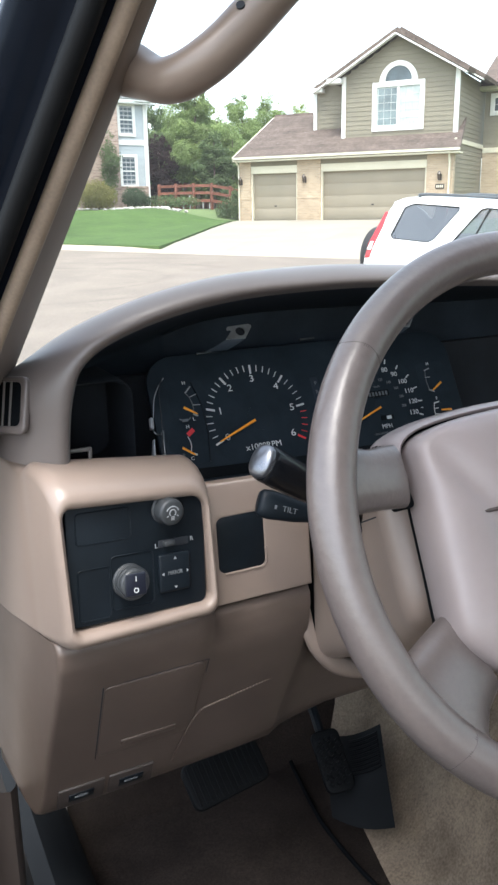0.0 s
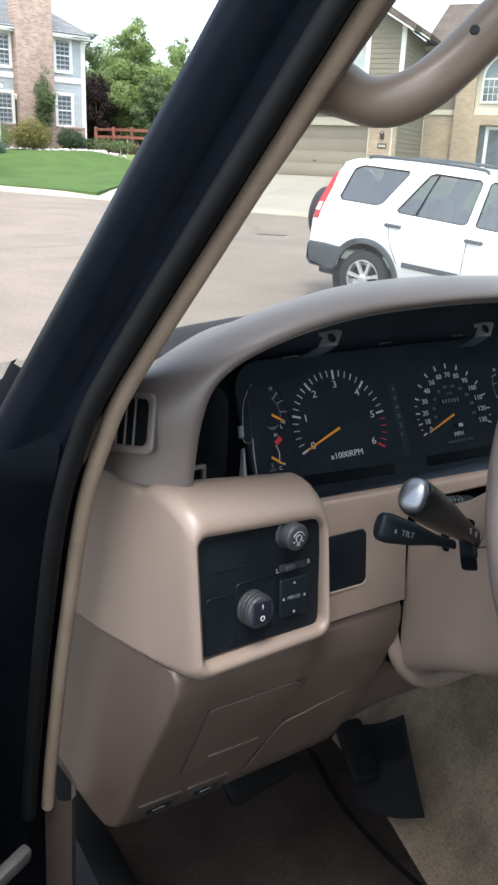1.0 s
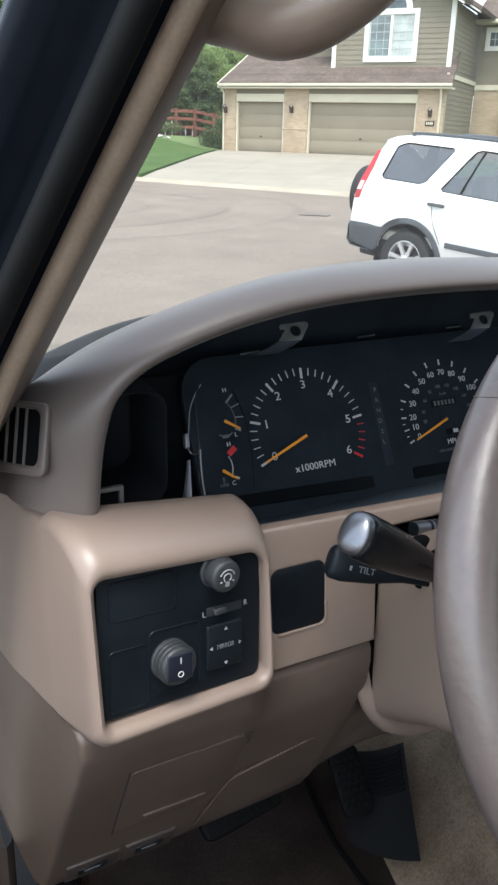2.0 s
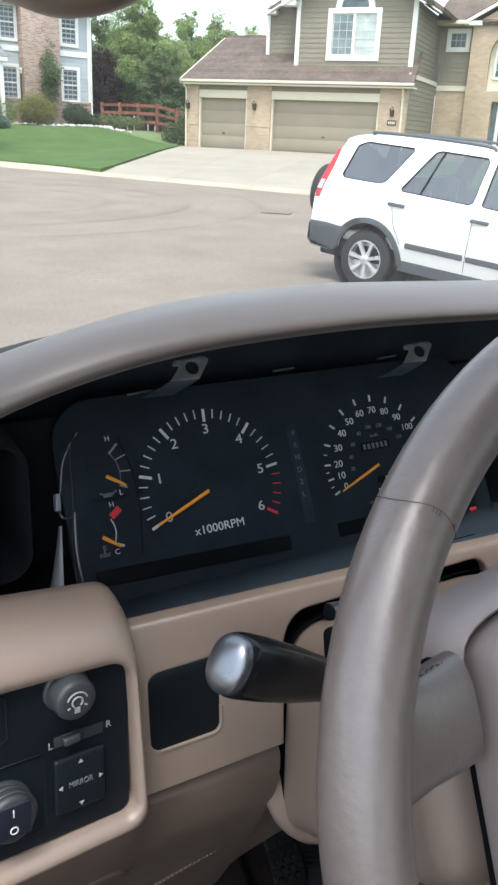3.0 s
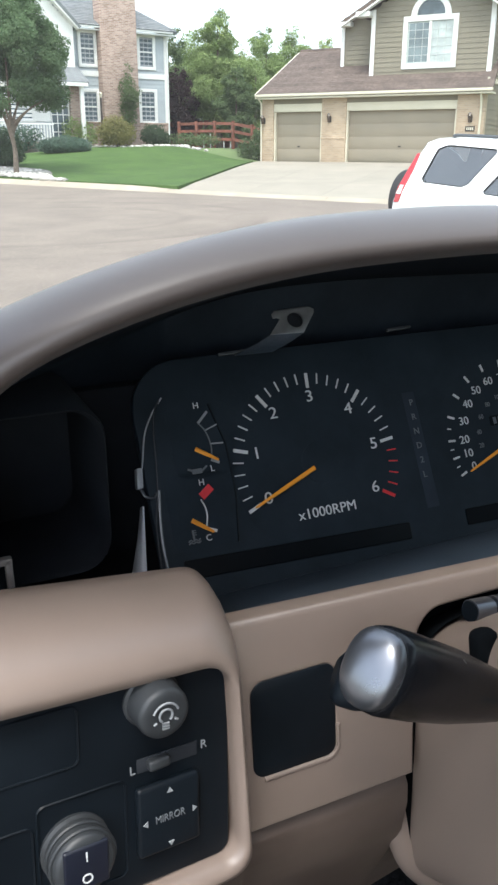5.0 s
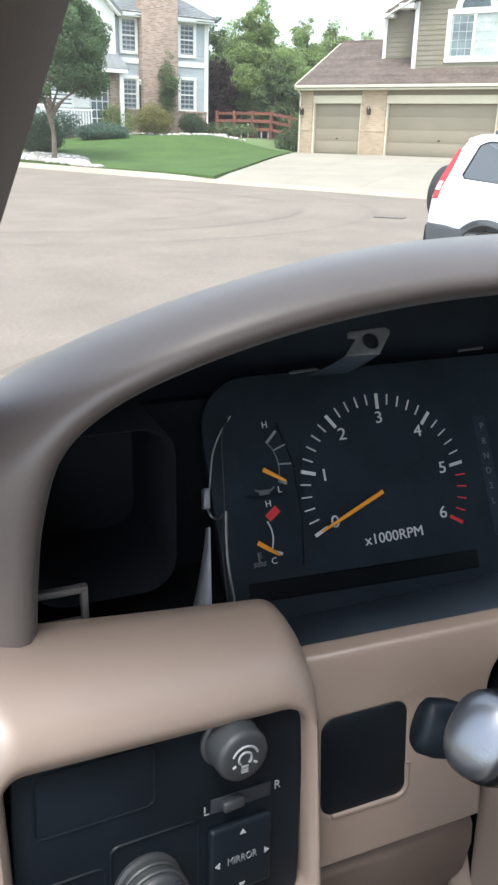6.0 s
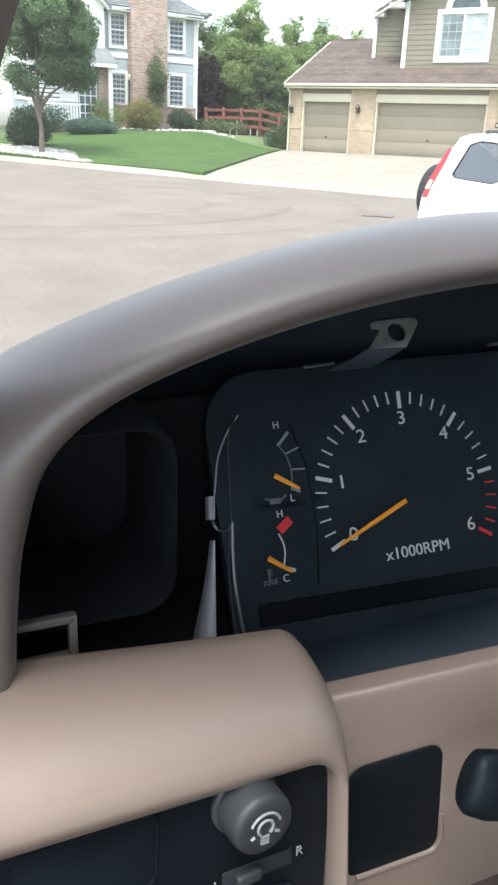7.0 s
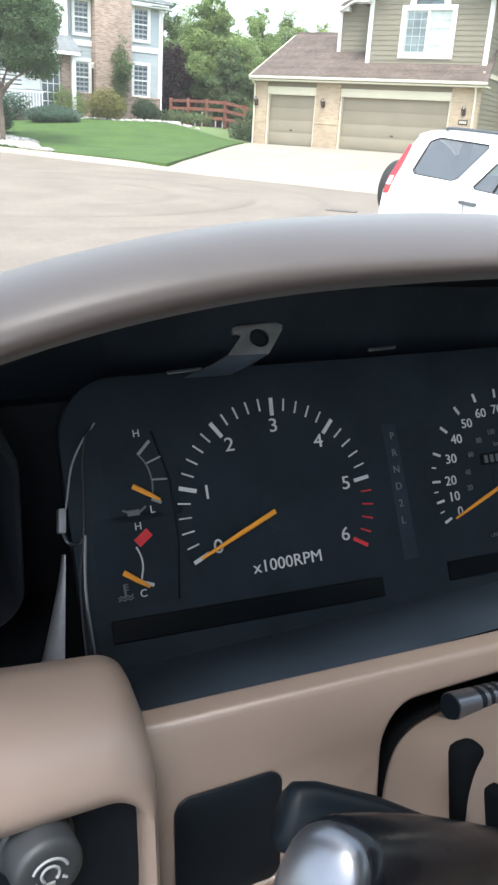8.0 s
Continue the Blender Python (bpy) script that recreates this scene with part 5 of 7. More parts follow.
bm = bmesh.new()
box(bm, (-0.02, -2.2, 0.70), (0.06, -0.22, 1.36), 0.01)
box(bm, (0.03, -0.46, 1.36), (0.11, -0.34, 1.98), 0.01)
box(bm, (0.03, -2.2, 1.36), (0.11, -2.05, 1.98), 0.01)
solo("near_side_wall", bm, TRIM_TAN, "unseen tan wall behind the door opening, added to block low light", "wall", kind="structure")
door = thing("open_door", "unseen driver door with tan trim, set ajar to shade the footwell", "car door", kind="structure")
_dm = frame_of((0.0, 0.80, 0.0), (-0.42, -0.9075, 0), (0, 0, 1))
part("door_skin", moved(boxed((0.0, 0.45, -0.06), (1.15, 1.28, 0.03), 0.02), _dm), PAINT, door)
part("door_trim", moved(boxed((0.02, 0.56, 0.03), (1.10, 1.26, 0.06), 0.02), _dm), TRIM_TAN, door)
solo("rear_wall", boxed((0.06, -0.60, 0.75), (1.60, -0.50, 1.32), 0.02), TRIM_TAN, "plain tan partition added out of view to block light from behind", "wall", kind="structure")
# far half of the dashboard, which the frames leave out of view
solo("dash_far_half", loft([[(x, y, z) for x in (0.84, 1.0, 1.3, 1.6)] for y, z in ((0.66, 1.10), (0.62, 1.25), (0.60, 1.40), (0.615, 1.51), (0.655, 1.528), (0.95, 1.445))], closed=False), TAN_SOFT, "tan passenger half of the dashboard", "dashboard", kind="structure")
# windshield
_ws = [[(x, y + 0.10 * (1 - ((x - 0.85) / 0.75) ** 2), z) for x in np.linspace(0.10 + k0, 1.60 - k0, 16)] for k0, y, z in ((0.02, 0.84, 1.44), (0.06, 0.70, 1.56), (0.10, 0.58, 1.68), (0.14, 0.45, 1.81), (0.17, 0.30, 1.97))]
_wsm = mesh_of("window_1", loft(_ws, closed=False), WINDSHIELD)
if _wsm.polygons[20].normal.y > 0:
    _wsm.flip_normals()
ws = solo("window_1", _wsm, WINDSHIELD, "clear windshield glass with faint streaks", "windshield", kind="structure")
ws.visible_shadow = False
# bonnet, scuttle and wiper outside the glass
solo("bonnet", loft([[(x, y, 1.400 - 0.27 * (y - 1.1) - 0.32 * max(0.0, 0.42 - x) - 0.30 * max(0.0, x - 1.24) + zo) for x in np.linspace(0.06, 1.60, 40)] for y, zo in ((1.06, -0.05), (1.08, 0.0), (1.3, 0.0), (1.7, 0.0), (2.1, 0.01), (2.3, -0.02), (2.36, -0.10), (2.38, -0.40))], closed=False), mat("dark_green_paint", (0.020, 0.045, 0.028), 0.16, vary=0.1, coat=0.8), "dark green bonnet of the car", "bonnet", kind="structure")
solo("wiper_arm", sweep(spline([(0.42, 1.00, 1.425), (0.60, 1.04, 1.425), (0.85, 1.06, 1.420)], 14), circle(0.008, 8)), BLACK, "black wiper arm resting below the windshield", "wiper", kind="structure")
solo("scuttle_panel", loft([[(x, y, float(np.interp(x, (0.12, 0.21, 0.247, 0.271, 0.30, 0.324, 0.35, 0.39, 0.42, 0.60, 1.56), (1.36, 1.410, 1.425, 1.434, 1.443, 1.448, 1.4525, 1.456, 1.459, 1.462, 1.455))) + z) for x in np.linspace(0.12, 1.56, 60)] for y, z in ((0.90, -0.012), (0.93, -0.002), (0.95, 0.0), (0.97, -0.004), (1.09, -0.060))], closed=False), RUBBER, "black scuttle panel at the foot of the windshield", "scuttle", kind="structure")


# ---- street: road, kerb, driveway, lawns ----
ASPHALT = mat("weathered_asphalt", (0.204, 0.169, 0.141), 0.9, vary=0.10, scale=0.8, fine=0.16, fine_scale=26, bump=0.5, bump_scale=60, tint=(0.170, 0.141, 0.117), spec=0.25)
CONCRETE = mat("pale_concrete", (0.300, 0.268, 0.220), 0.9, vary=0.06, scale=0.8, fine=0.06, fine_scale=30, bump=0.3, bump_scale=50, per_object=0.04, spec=0.25)
KERB = mat("kerb_concrete", (0.37, 0.32, 0.25), 0.9, vary=0.10, scale=1.2, fine=0.08, fine_scale=25, spec=0.25)
GRASS = mat("mown_grass", (0.062, 0.105, 0.029), 0.9, vary=0.22, scale=0.9, fine=0.3, fine_scale=22, bump=1.0, bump_scale=30, tint=(0.048, 0.086, 0.024), spec=0.15)
EARTH = mat("dry_grass_ground", (0.10, 0.14, 0.05), 0.95, vary=0.3, scale=0.2, fine=0.2, fine_scale=8)
GRAVEL = mat("white_landscape_stone", (0.48, 0.455, 0.41), 0.85, vary=0.22, scale=6, island=0.34, fine=0.25, fine_scale=14)
K0, KA, KN = Vector((8.65, 23.64, 0)), Vector((0.55, -0.835, 0)), Vector((0.835, 0.55, 0))
CRV_AT, CRV_YAW = Vector((6.88, 8.02, 0)), radians(-70)
CRV_DIR = Vector((math.cos(CRV_YAW), math.sin(CRV_YAW), 0))


def road_z(x, y):
    d = math.hypot(x, y)
    along = (Vector((x, y, 0)) - CRV_AT).dot(CRV_DIR)
    side = (Vector((x, y, 0)) - CRV_AT).dot(Vector((-CRV_DIR.y, CRV_DIR.x, 0)))
    dip = 0.075 * clamp(along, 0, 3.2) * smooth(-2.6, -1.2, side)
    return 0.022 * max(0.0, d - 9) - dip


def qs(x, y):
    p = Vector((x, y, 0)) - K0
    return p.dot(KA), p.dot(KN)


def at_qs(q, s):
    return K0 + KA * q + KN * s


def lot_z(x, y):
    q, s = qs(x, y)
    k = at_qs(q, 0)
    zk = 0.022 * max(0.0, math.hypot(k.x, k.y) - 9)
    top = 1.02 + 0.66 * smooth(-5.0, -10.0, q)
    return zk + 0.10 + (top - zk - 0.10) * smooth(-3.0, 15.0, s) if s > 0 else zk + 0.10


def sheet(q0, q1, s0, s1, nq, ns, zf, edge=None):
    rows = []
    for j in range(ns + 1):
        row = []
        for i in range(nq + 1):
            q, s = q0 + (q1 - q0) * i / nq, s0 + (s1 - s0) * j / ns
            if edge:
                q, s = edge(q, s, i / nq, j / ns)
            p = at_qs(q, s)
            row.append((p.x, p.y, zf(p.x, p.y)))
        rows.append(row)
    return loft(rows, closed=False)


solo("ground", loft([[(r * math.cos(a), r * math.sin(a), (-0.10 if r < 60 else 0.6) - 0.12 * (r < 30)) for a in (2 * math.pi * k / 64 for k in range(65))] for r in (0.5, 14, 30, 60, 90, 200, 700, 3000)], closed=False), EARTH, "dry grassy ground beyond the street", "ground", kind="structure")
solo("road", sheet(-42, 42, -46, 0.0, 84, 92, road_z), ASPHALT, "weathered pinkish grey asphalt cul-de-sac with faint tyre marks", "road", kind="structure")


def turning_marks(m, centre, squash):
    """Soft concentric tyre sweeps, broken by noise, round a turning centre."""
    nt, L = m.node_tree, m.node_tree.links.new
    N = nt.nodes.new
    b = nt.nodes["Principled BSDF"]
    src = b.inputs["Base Color"].links[0].from_socket
    mp, ln, nz = N("ShaderNodeMapping"), N("ShaderNodeVectorMath"), N("ShaderNodeTexNoise")
    tc = N("ShaderNodeTexCoord")
    mp.inputs["Location"].default_value = (-centre[0], -centre[1] * squash, 0)
    mp.inputs["Scale"].default_value = (1, squash, 0)
    ln.operation = "LENGTH"
    L(tc.outputs["Object"], mp.inputs[0])
    L(mp.outputs[0], ln.inputs[0])
    nz.inputs["Scale"].default_value, nz.inputs["Detail"].default_value = 0.5, 3
    L(tc.outputs["Object"], nz.inputs["Vector"])
    rad = N("ShaderNodeCombineXYZ")
    L(ln.outputs["Value"], rad.inputs[0])
    bands = N("ShaderNodeTexNoise")
    bands.inputs["Scale"].default_value, bands.inputs["Detail"].default_value = 1.7, 4
    L(rad.outputs[0], bands.inputs["Vector"])
    hi = N("ShaderNodeMapRange")
    hi.inputs[1].default_value, hi.inputs[2].default_value = 0.50, 0.66
    L(bands.outputs["Fac"], hi.inputs[0])
    patch = N("ShaderNodeMapRange")
    patch.inputs[1].default_value, patch.inputs[2].default_value = 0.34, 0.58
    L(nz.outputs["Fac"], patch.inputs[0])
    inner, outer = N("ShaderNodeMapRange"), N("ShaderNodeMapRange")
    inner.inputs[1].default_value, inner.inputs[2].default_value = 2.4, 3.4
    outer.inputs[1].default_value, outer.inputs[2].default_value = 8.5, 6.0
    L(ln.outputs["Value"], inner.inputs[0])
    L(ln.outputs["Value"], outer.inputs[0])
    fac = hi.outputs[0]
    for o in (patch.outputs[0], inner.outputs[0], outer.outputs[0]):
        mul = N("ShaderNodeMath")
        mul.operation = "MULTIPLY"
        L(fac, mul.inputs[0])
        L(o, mul.inputs[1])
        fac = mul.outputs[0]
    mix = N("ShaderNodeMix")
    mix.data_type, mix.blend_type = "RGBA", "MULTIPLY"
    mix.inputs[7].default_value = (0.76, 0.75, 0.75, 1)
    L(fac, mix.inputs[0])
    L(src, mix.inputs[6])
    L(mix.outputs[2], b.inputs["Base Color"])


turning_marks(ASPHALT, (3.2, 17.6), 1.25)
# drain cover in the road
_d = Vector((9.04, 14.42, 0))
solo("drain_cover", moved(plate(rrect(-0.30, 0.30, -0.16, 0.16, 0.03, 3), (), 0.012), Matrix.Translation((_d.x, _d.y, road_z(_d.x, _d.y) + 0.004)) @ pose(0, 0, 0, 0, 0, -42)), mat("rusty_iron", (0.145, 0.122, 0.105), 0.7, vary=0.3, scale=9), "rusty iron drain cover in the road", "drain cover")
# kerb, in cast lengths
_kerb = []
for i in range(26):
    q0 = -34 + 2.6 * i
    rows = []
    for q in (q0 + 0.006, q0 + 0.9, q0 + 1.7, q0 + 2.594):
        row = []
        low = 1.0 - 0.45 * smooth(-1.6, -0.2, q) * smooth(8.2, 6.8, q)
        for s, h in ((-0.42, 0.004), (-0.22, 0.010), (-0.10, 0.05 * low), (0.0, 0.115 * low), (0.18, 0.125 * low), (0.20, -0.05)):
            p = at_qs(q, s)
            row.append((p.x, p.y, 0.022 * max(0.0, math.hypot(p.x, p.y) - 9) + h))
        rows.append(row)
    _kerb.append(rows)
kerb = thing("kerb", "pale rolled concrete kerb along the road", "kerb", kind="structure")
for rows in _kerb:
    part("kerb_length", loft(rows, closed=False), KERB, kerb, sharp=60)
# driveway, from kerb to garage doors, in slabs
GA, GD = Vector((17.1, 35.4, 0)), Vector((0.6, -0.8, 0))


DRIVE0 = smooth(-0.25, 1.05, 0.0)


def drive_at(i, j):
    """i: 0 to 1 along the kerb, j: 0 to 1 towards the garage."""
    a, b = at_qs(0.0 + 7.0 * i, 0.20), GA + GD * (-0.1 + 10.4 * i)
    p = a.lerp(b, j)
    z0 = 0.022 * max(0.0, math.hypot(a.x, a.y) - 9) + 0.066
    return Vector((p.x, p.y, z0 + (1.02 - z0) * (0.15 * j + 0.85 * (smooth(-0.25, 1.05, j) - DRIVE0 * max(0.0, 1 - j / 0.12)) if j < 1 else 1)))


driveway = thing("driveway", "pale concrete driveway rising to the garage", "driveway", kind="structure")
for a in range(3):
    for b in range(4):
        g = 0.002
        rows = [[drive_at((a + g + (1 - 2 * g) * u / 4) / 3, (b + g + (1 - 2 * g) * v / 4) / 4) for u in range(5)] for v in range(5)]
        part("slab", loft(rows, closed=False), CONCRETE, driveway)
rows = [[drive_at(u / 8, v / 8) - Vector((0, 0, 0.02)) for u in range(9)] for v in range(9)]
part("joint_bed", loft(rows, closed=False), mat("dark_joint", (0.12, 0.11, 0.095), 0.9), driveway)


def skirted(bm, depth=0.25):
    """Sod edges that go down into the soil all round."""
    edges = [e for e in bm.edges if e.is_boundary]
    got = bmesh.ops.extrude_edge_only(bm, edges=edges)
    for v in got["geom"]:
        if isinstance(v, bmesh.types.BMVert):
            v.co.z -= depth
    return bm


def lawn_left(q, s, i, j):
    """The lawn ends on the driveway's edge."""
    p = drive_at(0, clamp((s - 0.2) / 13.0)) if s > 0.2 else at_qs(0, s)
    qe, _ = qs(p.x, p.y)
    return q + (qe - 0.05) * smooth(0.35, 1.0, i), s


solo("lawn", skirted(sheet(-14.0, 0.0, 0.20, 13.0, 40, 30, lambda x, y: lot_z(x, y) + 0.02, lawn_left)), GRASS, "mown green lawn in front of the blue house", "lawn", kind="structure")
solo("yard", sheet(-45, 30, 0.2, 60, 75, 60, lambda x, y: lot_z(x, y) - 0.10), EARTH, "planted yards between the houses", "yard", kind="structure")
solo("lawn", skirted(sheet(7.2, 16, 0.20, 12.0, 12, 12, lambda x, y: lot_z(x, y) + 0.02)), GRASS, "mown green lawn beside the driveway", "lawn", kind="structure")
# bed of white stones round the young tree at the lawn's end, and along the house
def stones(name, spots, n, seed, label):
    bm = bmesh.new()
    r = random.Random(seed)
    for k in range(n):
        (q, s, rq, rs) = spots[k % len(spots)]
        a, t = r.uniform(0, 6.28), math.sqrt(r.random())
        p = at_qs(q + rq * t * math.cos(a), s + rs * t * math.sin(a))
        z = lot_z(p.x, p.y) + 0.03
        g = r.uniform(0.04, 0.13)
        got = bmesh.ops.create_icosphere(bm, subdivisions=1, radius=g)
        for v in got["verts"]:
            v.co = Vector((v.co.x * r.uniform(0.8, 1.2), v.co.y * r.uniform(0.8, 1.2), v.co.z * 0.55)) + Vector((p.x, p.y, z))
    return solo(name, bm, GRAVEL, label, "stones", kind="stuff", smooth=False)


def bed_depth(q):
    return 0.25 + 2.5 * smooth(-4.6, -8.2, q)


# packed bed under the loose stones
solo("stone_bed_base", loft([[at_qs(q, 0.21 + (bed_depth(q) - 0.21) * t).to_3d() + Vector((0, 0, lot_z(*at_qs(q, 0.21 + (bed_depth(q) - 0.21) * t).to_2d()) + 0.045)) for t in np.linspace(0, 1, 8)] for q in np.linspace(-12.5, -4.6, 24)], closed=False), mat("bed_grit", (0.27, 0.25, 0.215), 0.95, vary=0.25, scale=5, fine=0.4, fine_scale=18), "packed pale stone bed at the lawn's corner", "stones", kind="structure")
stones("stone_bed", [(-5.1, 0.30, 0.5, 0.08), (-5.7, 0.38, 0.5, 0.14), (-6.3, 0.70, 0.6, 0.40), (-7.1, 1.05, 0.7, 0.80), (-8.0, 1.40, 0.9, 1.10), (-9.0, 1.45, 1.0, 1.15), (-10.2, 1.45, 1.2, 1.15)], 800, 3, "bed of white landscape stones at the lawn's corner")
stones("stone_bed", [(-13.0, 12.5, 2.5, 0.9), (-10.0, 13.4, 2.0, 0.5), (-15.5, 10.5, 1.5, 1.0)], 300, 8, "bed of white landscape stones below the shrubs")

# ---- the parked white car ----
WPAINT = mat("white_car_paint", (0.78, 0.78, 0.77), 0.22, vary=0.02, scale=2, coat=0.6)
CLAD = mat("grey_bumper_plastic", (0.075, 0.085, 0.095), 0.55, vary=0.1, scale=6, bump=0.15, bump_scale=300)
TINT = glass("tinted_car_glass", (0.56, 0.59, 0.58), ior=2.7)
CABIN = mat("grey_car_cabin", (0.50, 0.52, 0.47), 0.8, vary=0.1, scale=5)
TYREM = mat("tyre_rubber", (0.015, 0.015, 0.016), 0.75, vary=0.2, scale=15, bump=0.3, bump_scale=120)
ALLOY = mat("silver_alloy", (0.62, 0.62, 0.63), 0.3, metal=0.6, vary=0.05, scale=20)
TAIL = mat("red_lens", (0.45, 0.018, 0.025), 0.15, vary=0.05, coat=0.5)
CHROMEW = mat("clear_lens", (0.75, 0.70, 0.68), 0.2, vary=0.05)
suv = thing("parked_suv", "white compact suv with grey bumpers parked at the kerb", "car", Matrix.Translation((CRV_AT.x, CRV_AT.y, 0.0)) @ Matrix.Rotation(CRV_YAW, 4, "Z") @ Matrix.Translation((0, 0, 0.335)) @ Matrix.Rotation(radians(4.4), 4, "Y") @ Matrix.Translation((0, 0, -0.335)))
HW = 0.885


def flank(z):
    """Half width of the body at height z."""
    if z < 1.06:
        return HW - 0.05 * smooth(0.62, 0.3, z) - 0.02 * smooth(0.85, 1.06, z)
    return HW - 0.02 - 0.235 * (z - 1.06) / 0.6 - 0.04 * smooth(1.52, 1.68, z)


def arc_pts(cx, cz, r, a0, a1, n=16):
    return [(cx + r * math.cos(radians(a0 + (a1 - a0) * i / n)), cz + r * math.sin(radians(a0 + (a1 - a0) * i / n))) for i in range(n + 1)]


def dense(poly, step=0.12):
    out = []
    for (x0, z0), (x1, z1) in zip(poly, poly[1:] + poly[:1]):
        n = max(1, int(math.hypot(x1 - x0, z1 - z0) / step))
        out += [(x0 + (x1 - x0) * i / n, z0 + (z1 - z0) * i / n) for i in range(n)]
    return out


def on_side(poly, holes, side, thick, proud, material, name, label="", bevel=0.004, parent=None):
    def bend(c):
        return Vector((c.x, side * (flank(c.y) + proud - thick + c.z), c.y))
    return part(name, plate(dense(poly), [dense(h) for h in holes], thick, bevel, 2, bend), material, parent or suv, label, sharp=50)


def side_pane(poly, side, name):
    """One thin sheet of glass, curved with the flank and facing the street."""
    bm = bmesh.new()
    bm.faces.new([bm.verts.new((x, side * (flank(z) - 0.014), z)) for x, z in dense(poly)])
    me = mesh_of(name, bm, TINT, False)
    if (suv.matrix_world.to_3x3() @ me.polygons[0].normal).dot(suv.matrix_world.translation) > 0:
        me.flip_normals()
    return part(name, me, TINT, suv, "tinted side window")


LOWER = [(-0.765, 1.075), (-0.80, 0.95), (-0.805, 0.62), (-0.78, 0.48)] + [(-0.46, 0.40)] + arc_pts(0, 0.335, 0.415, 168, 12) + [(0.5, 0.34), (2.12, 0.34)] + arc_pts(2.62, 0.335, 0.415, 168, 12) + [(3.20, 0.42), (3.46, 0.50), (3.50, 0.72), (3.38, 0.90), (3.1, 0.985), (2.35, 1.03), (1.2, 1.06), (0.2, 1.075)]
UPPER = [(-0.765, 1.071), (0.2, 1.071), (1.2, 1.056), (2.35, 1.026), (2.28, 1.06), (1.62, 1.56), (1.45, 1.625), (1.1, 1.655), (0.4, 1.665), (-0.2, 1.655), (-0.48, 1.635), (-0.58, 1.60), (-0.68, 1.35)]
QUARTER = [(-0.35, 1.575), (-0.42, 1.54), (-0.50, 1.22), (-0.46, 1.185), (0.02, 1.185), (0.09, 1.22), (0.30, 1.56), (0.28, 1.59), (-0.30, 1.59)]
RDOOR = [(0.30, 1.17), (0.33, 1.145), (1.13, 1.13), (1.17, 1.16), (1.19, 1.56), (1.15, 1.595), (0.62, 1.60), (0.56, 1.58)]
FDOOR = [(1.27, 1.15), (1.30, 1.13), (2.05, 1.105), (2.07, 1.13), (1.56, 1.55), (1.50, 1.58), (1.31, 1.595), (1.28, 1.57)]
for side in (-1, 1):
    body = on_side(LOWER, [], side, 0.03, 0.0, WPAINT, "lower_side", "white lower body side")
    on_side(UPPER, [QUARTER, RDOOR, FDOOR], side, 0.03, -0.001, WPAINT, "window_surround", "white roof pillars")
    for poly, nm in ((QUARTER, "quarter_window"), (RDOOR, "rear_door_window"), (FDOOR, "front_door_window")):
        side_pane(poly, side, nm)
        rim_pts = [(x, side * (flank(z) - 0.004), z) for x, z in dense(poly, 0.08)]
        part("window_seal", sweep(rim_pts, circle(0.006, 6), up=(0, 1, 0), closed=True), RUBBER, suv)
    part("door_divider", sweep([(0.545, side * (flank(1.15) - 0.006), 1.15), (0.66, side * (flank(1.59) - 0.006), 1.59)], circle(0.012, 6), up=(0, 1, 0)), RUBBER, suv)
    on_side([(-0.80, 0.66), (-0.81, 0.60), (-0.80, 0.42), (-0.46, 0.36)] + arc_pts(0, 0.335, 0.42, 168, 105, 8) + arc_pts(0, 0.335, 0.478, 105, 138, 6) + [(-0.44, 0.655), (-0.56, 0.665)], [], side, 0.03, 0.016, CLAD, "rear_corner_cladding", "grey plastic bumper corner", 0.006)
    for cx in (0.0, 2.62):
        on_side(arc_pts(cx, 0.335, 0.475, 172, 2, 20) + arc_pts(cx, 0.335, 0.41, 2, 172, 20), [], side, 0.02, 0.016, CLAD, "arch_trim", "grey wheel arch trim", 0.004)
    on_side([(0.46, 0.42), (2.16, 0.42), (2.20, 0.30), (0.42, 0.30)], [], side, 0.02, 0.004, CLAD, "sill_cladding", "grey sill cladding", 0.004)
    on_side(rrect(0.50, 1.20, 0.565, 0.625, 0.012, 3), [], side, 0.018, 0.016, CLAD, "side_moulding", "grey side moulding", 0.004)
    on_side(rrect(1.24, 2.10, 0.560, 0.620, 0.012, 3), [], side, 0.018, 0.016, CLAD, "side_moulding", "grey side moulding", 0.004)
    for hx, hz in ((0.20, 1.00), (1.20, 0.985)):
        on_side(rrect(hx, hx + 0.21, hz - 0.018, hz + 0.018, 0.015, 4), [], side, 0.03, 0.030, CLAD, "door_handle", "grey door handle", 0.006)
    for line in ([(0.28, 1.12), (0.24, 1.02), (0.30, 0.80), (0.47, 0.52)], [(1.225, 1.10), (1.225, 0.36)], [(2.14, 1.08), (2.20, 0.80), (2.12, 0.40)]):
        part("door_gap", sweep([(x, side * (flank(z) - 0.001), z) for x, z in dense(line, 0.08)[: -max(1, int(math.hypot(line[-1][0] - line[0][0], line[-1][1] - line[0][1]) / 0.08))]], circle(0.004, 5), up=(0, 1, 0)), BLACK_MATTE, suv)
    # tall tail lamp on the rear pillar
    lamp = [(-0.665, 1.48), (-0.625, 1.48), (-0.645, 1.30), (-0.69, 1.10), (-0.725, 0.94), (-0.79, 0.93), (-0.775, 1.10)]
    on_side(lamp, [], side, 0.03, 0.012, TAIL, "tail_lamp", "tall red tail lamp", 0.006)
    on_side([(-0.745, 1.13), (-0.70, 1.13), (-0.715, 1.03), (-0.775, 1.03)], [], side, 0.014, 0.018, CHROMEW, "reversing_lens", "clear lamp section", 0.003)
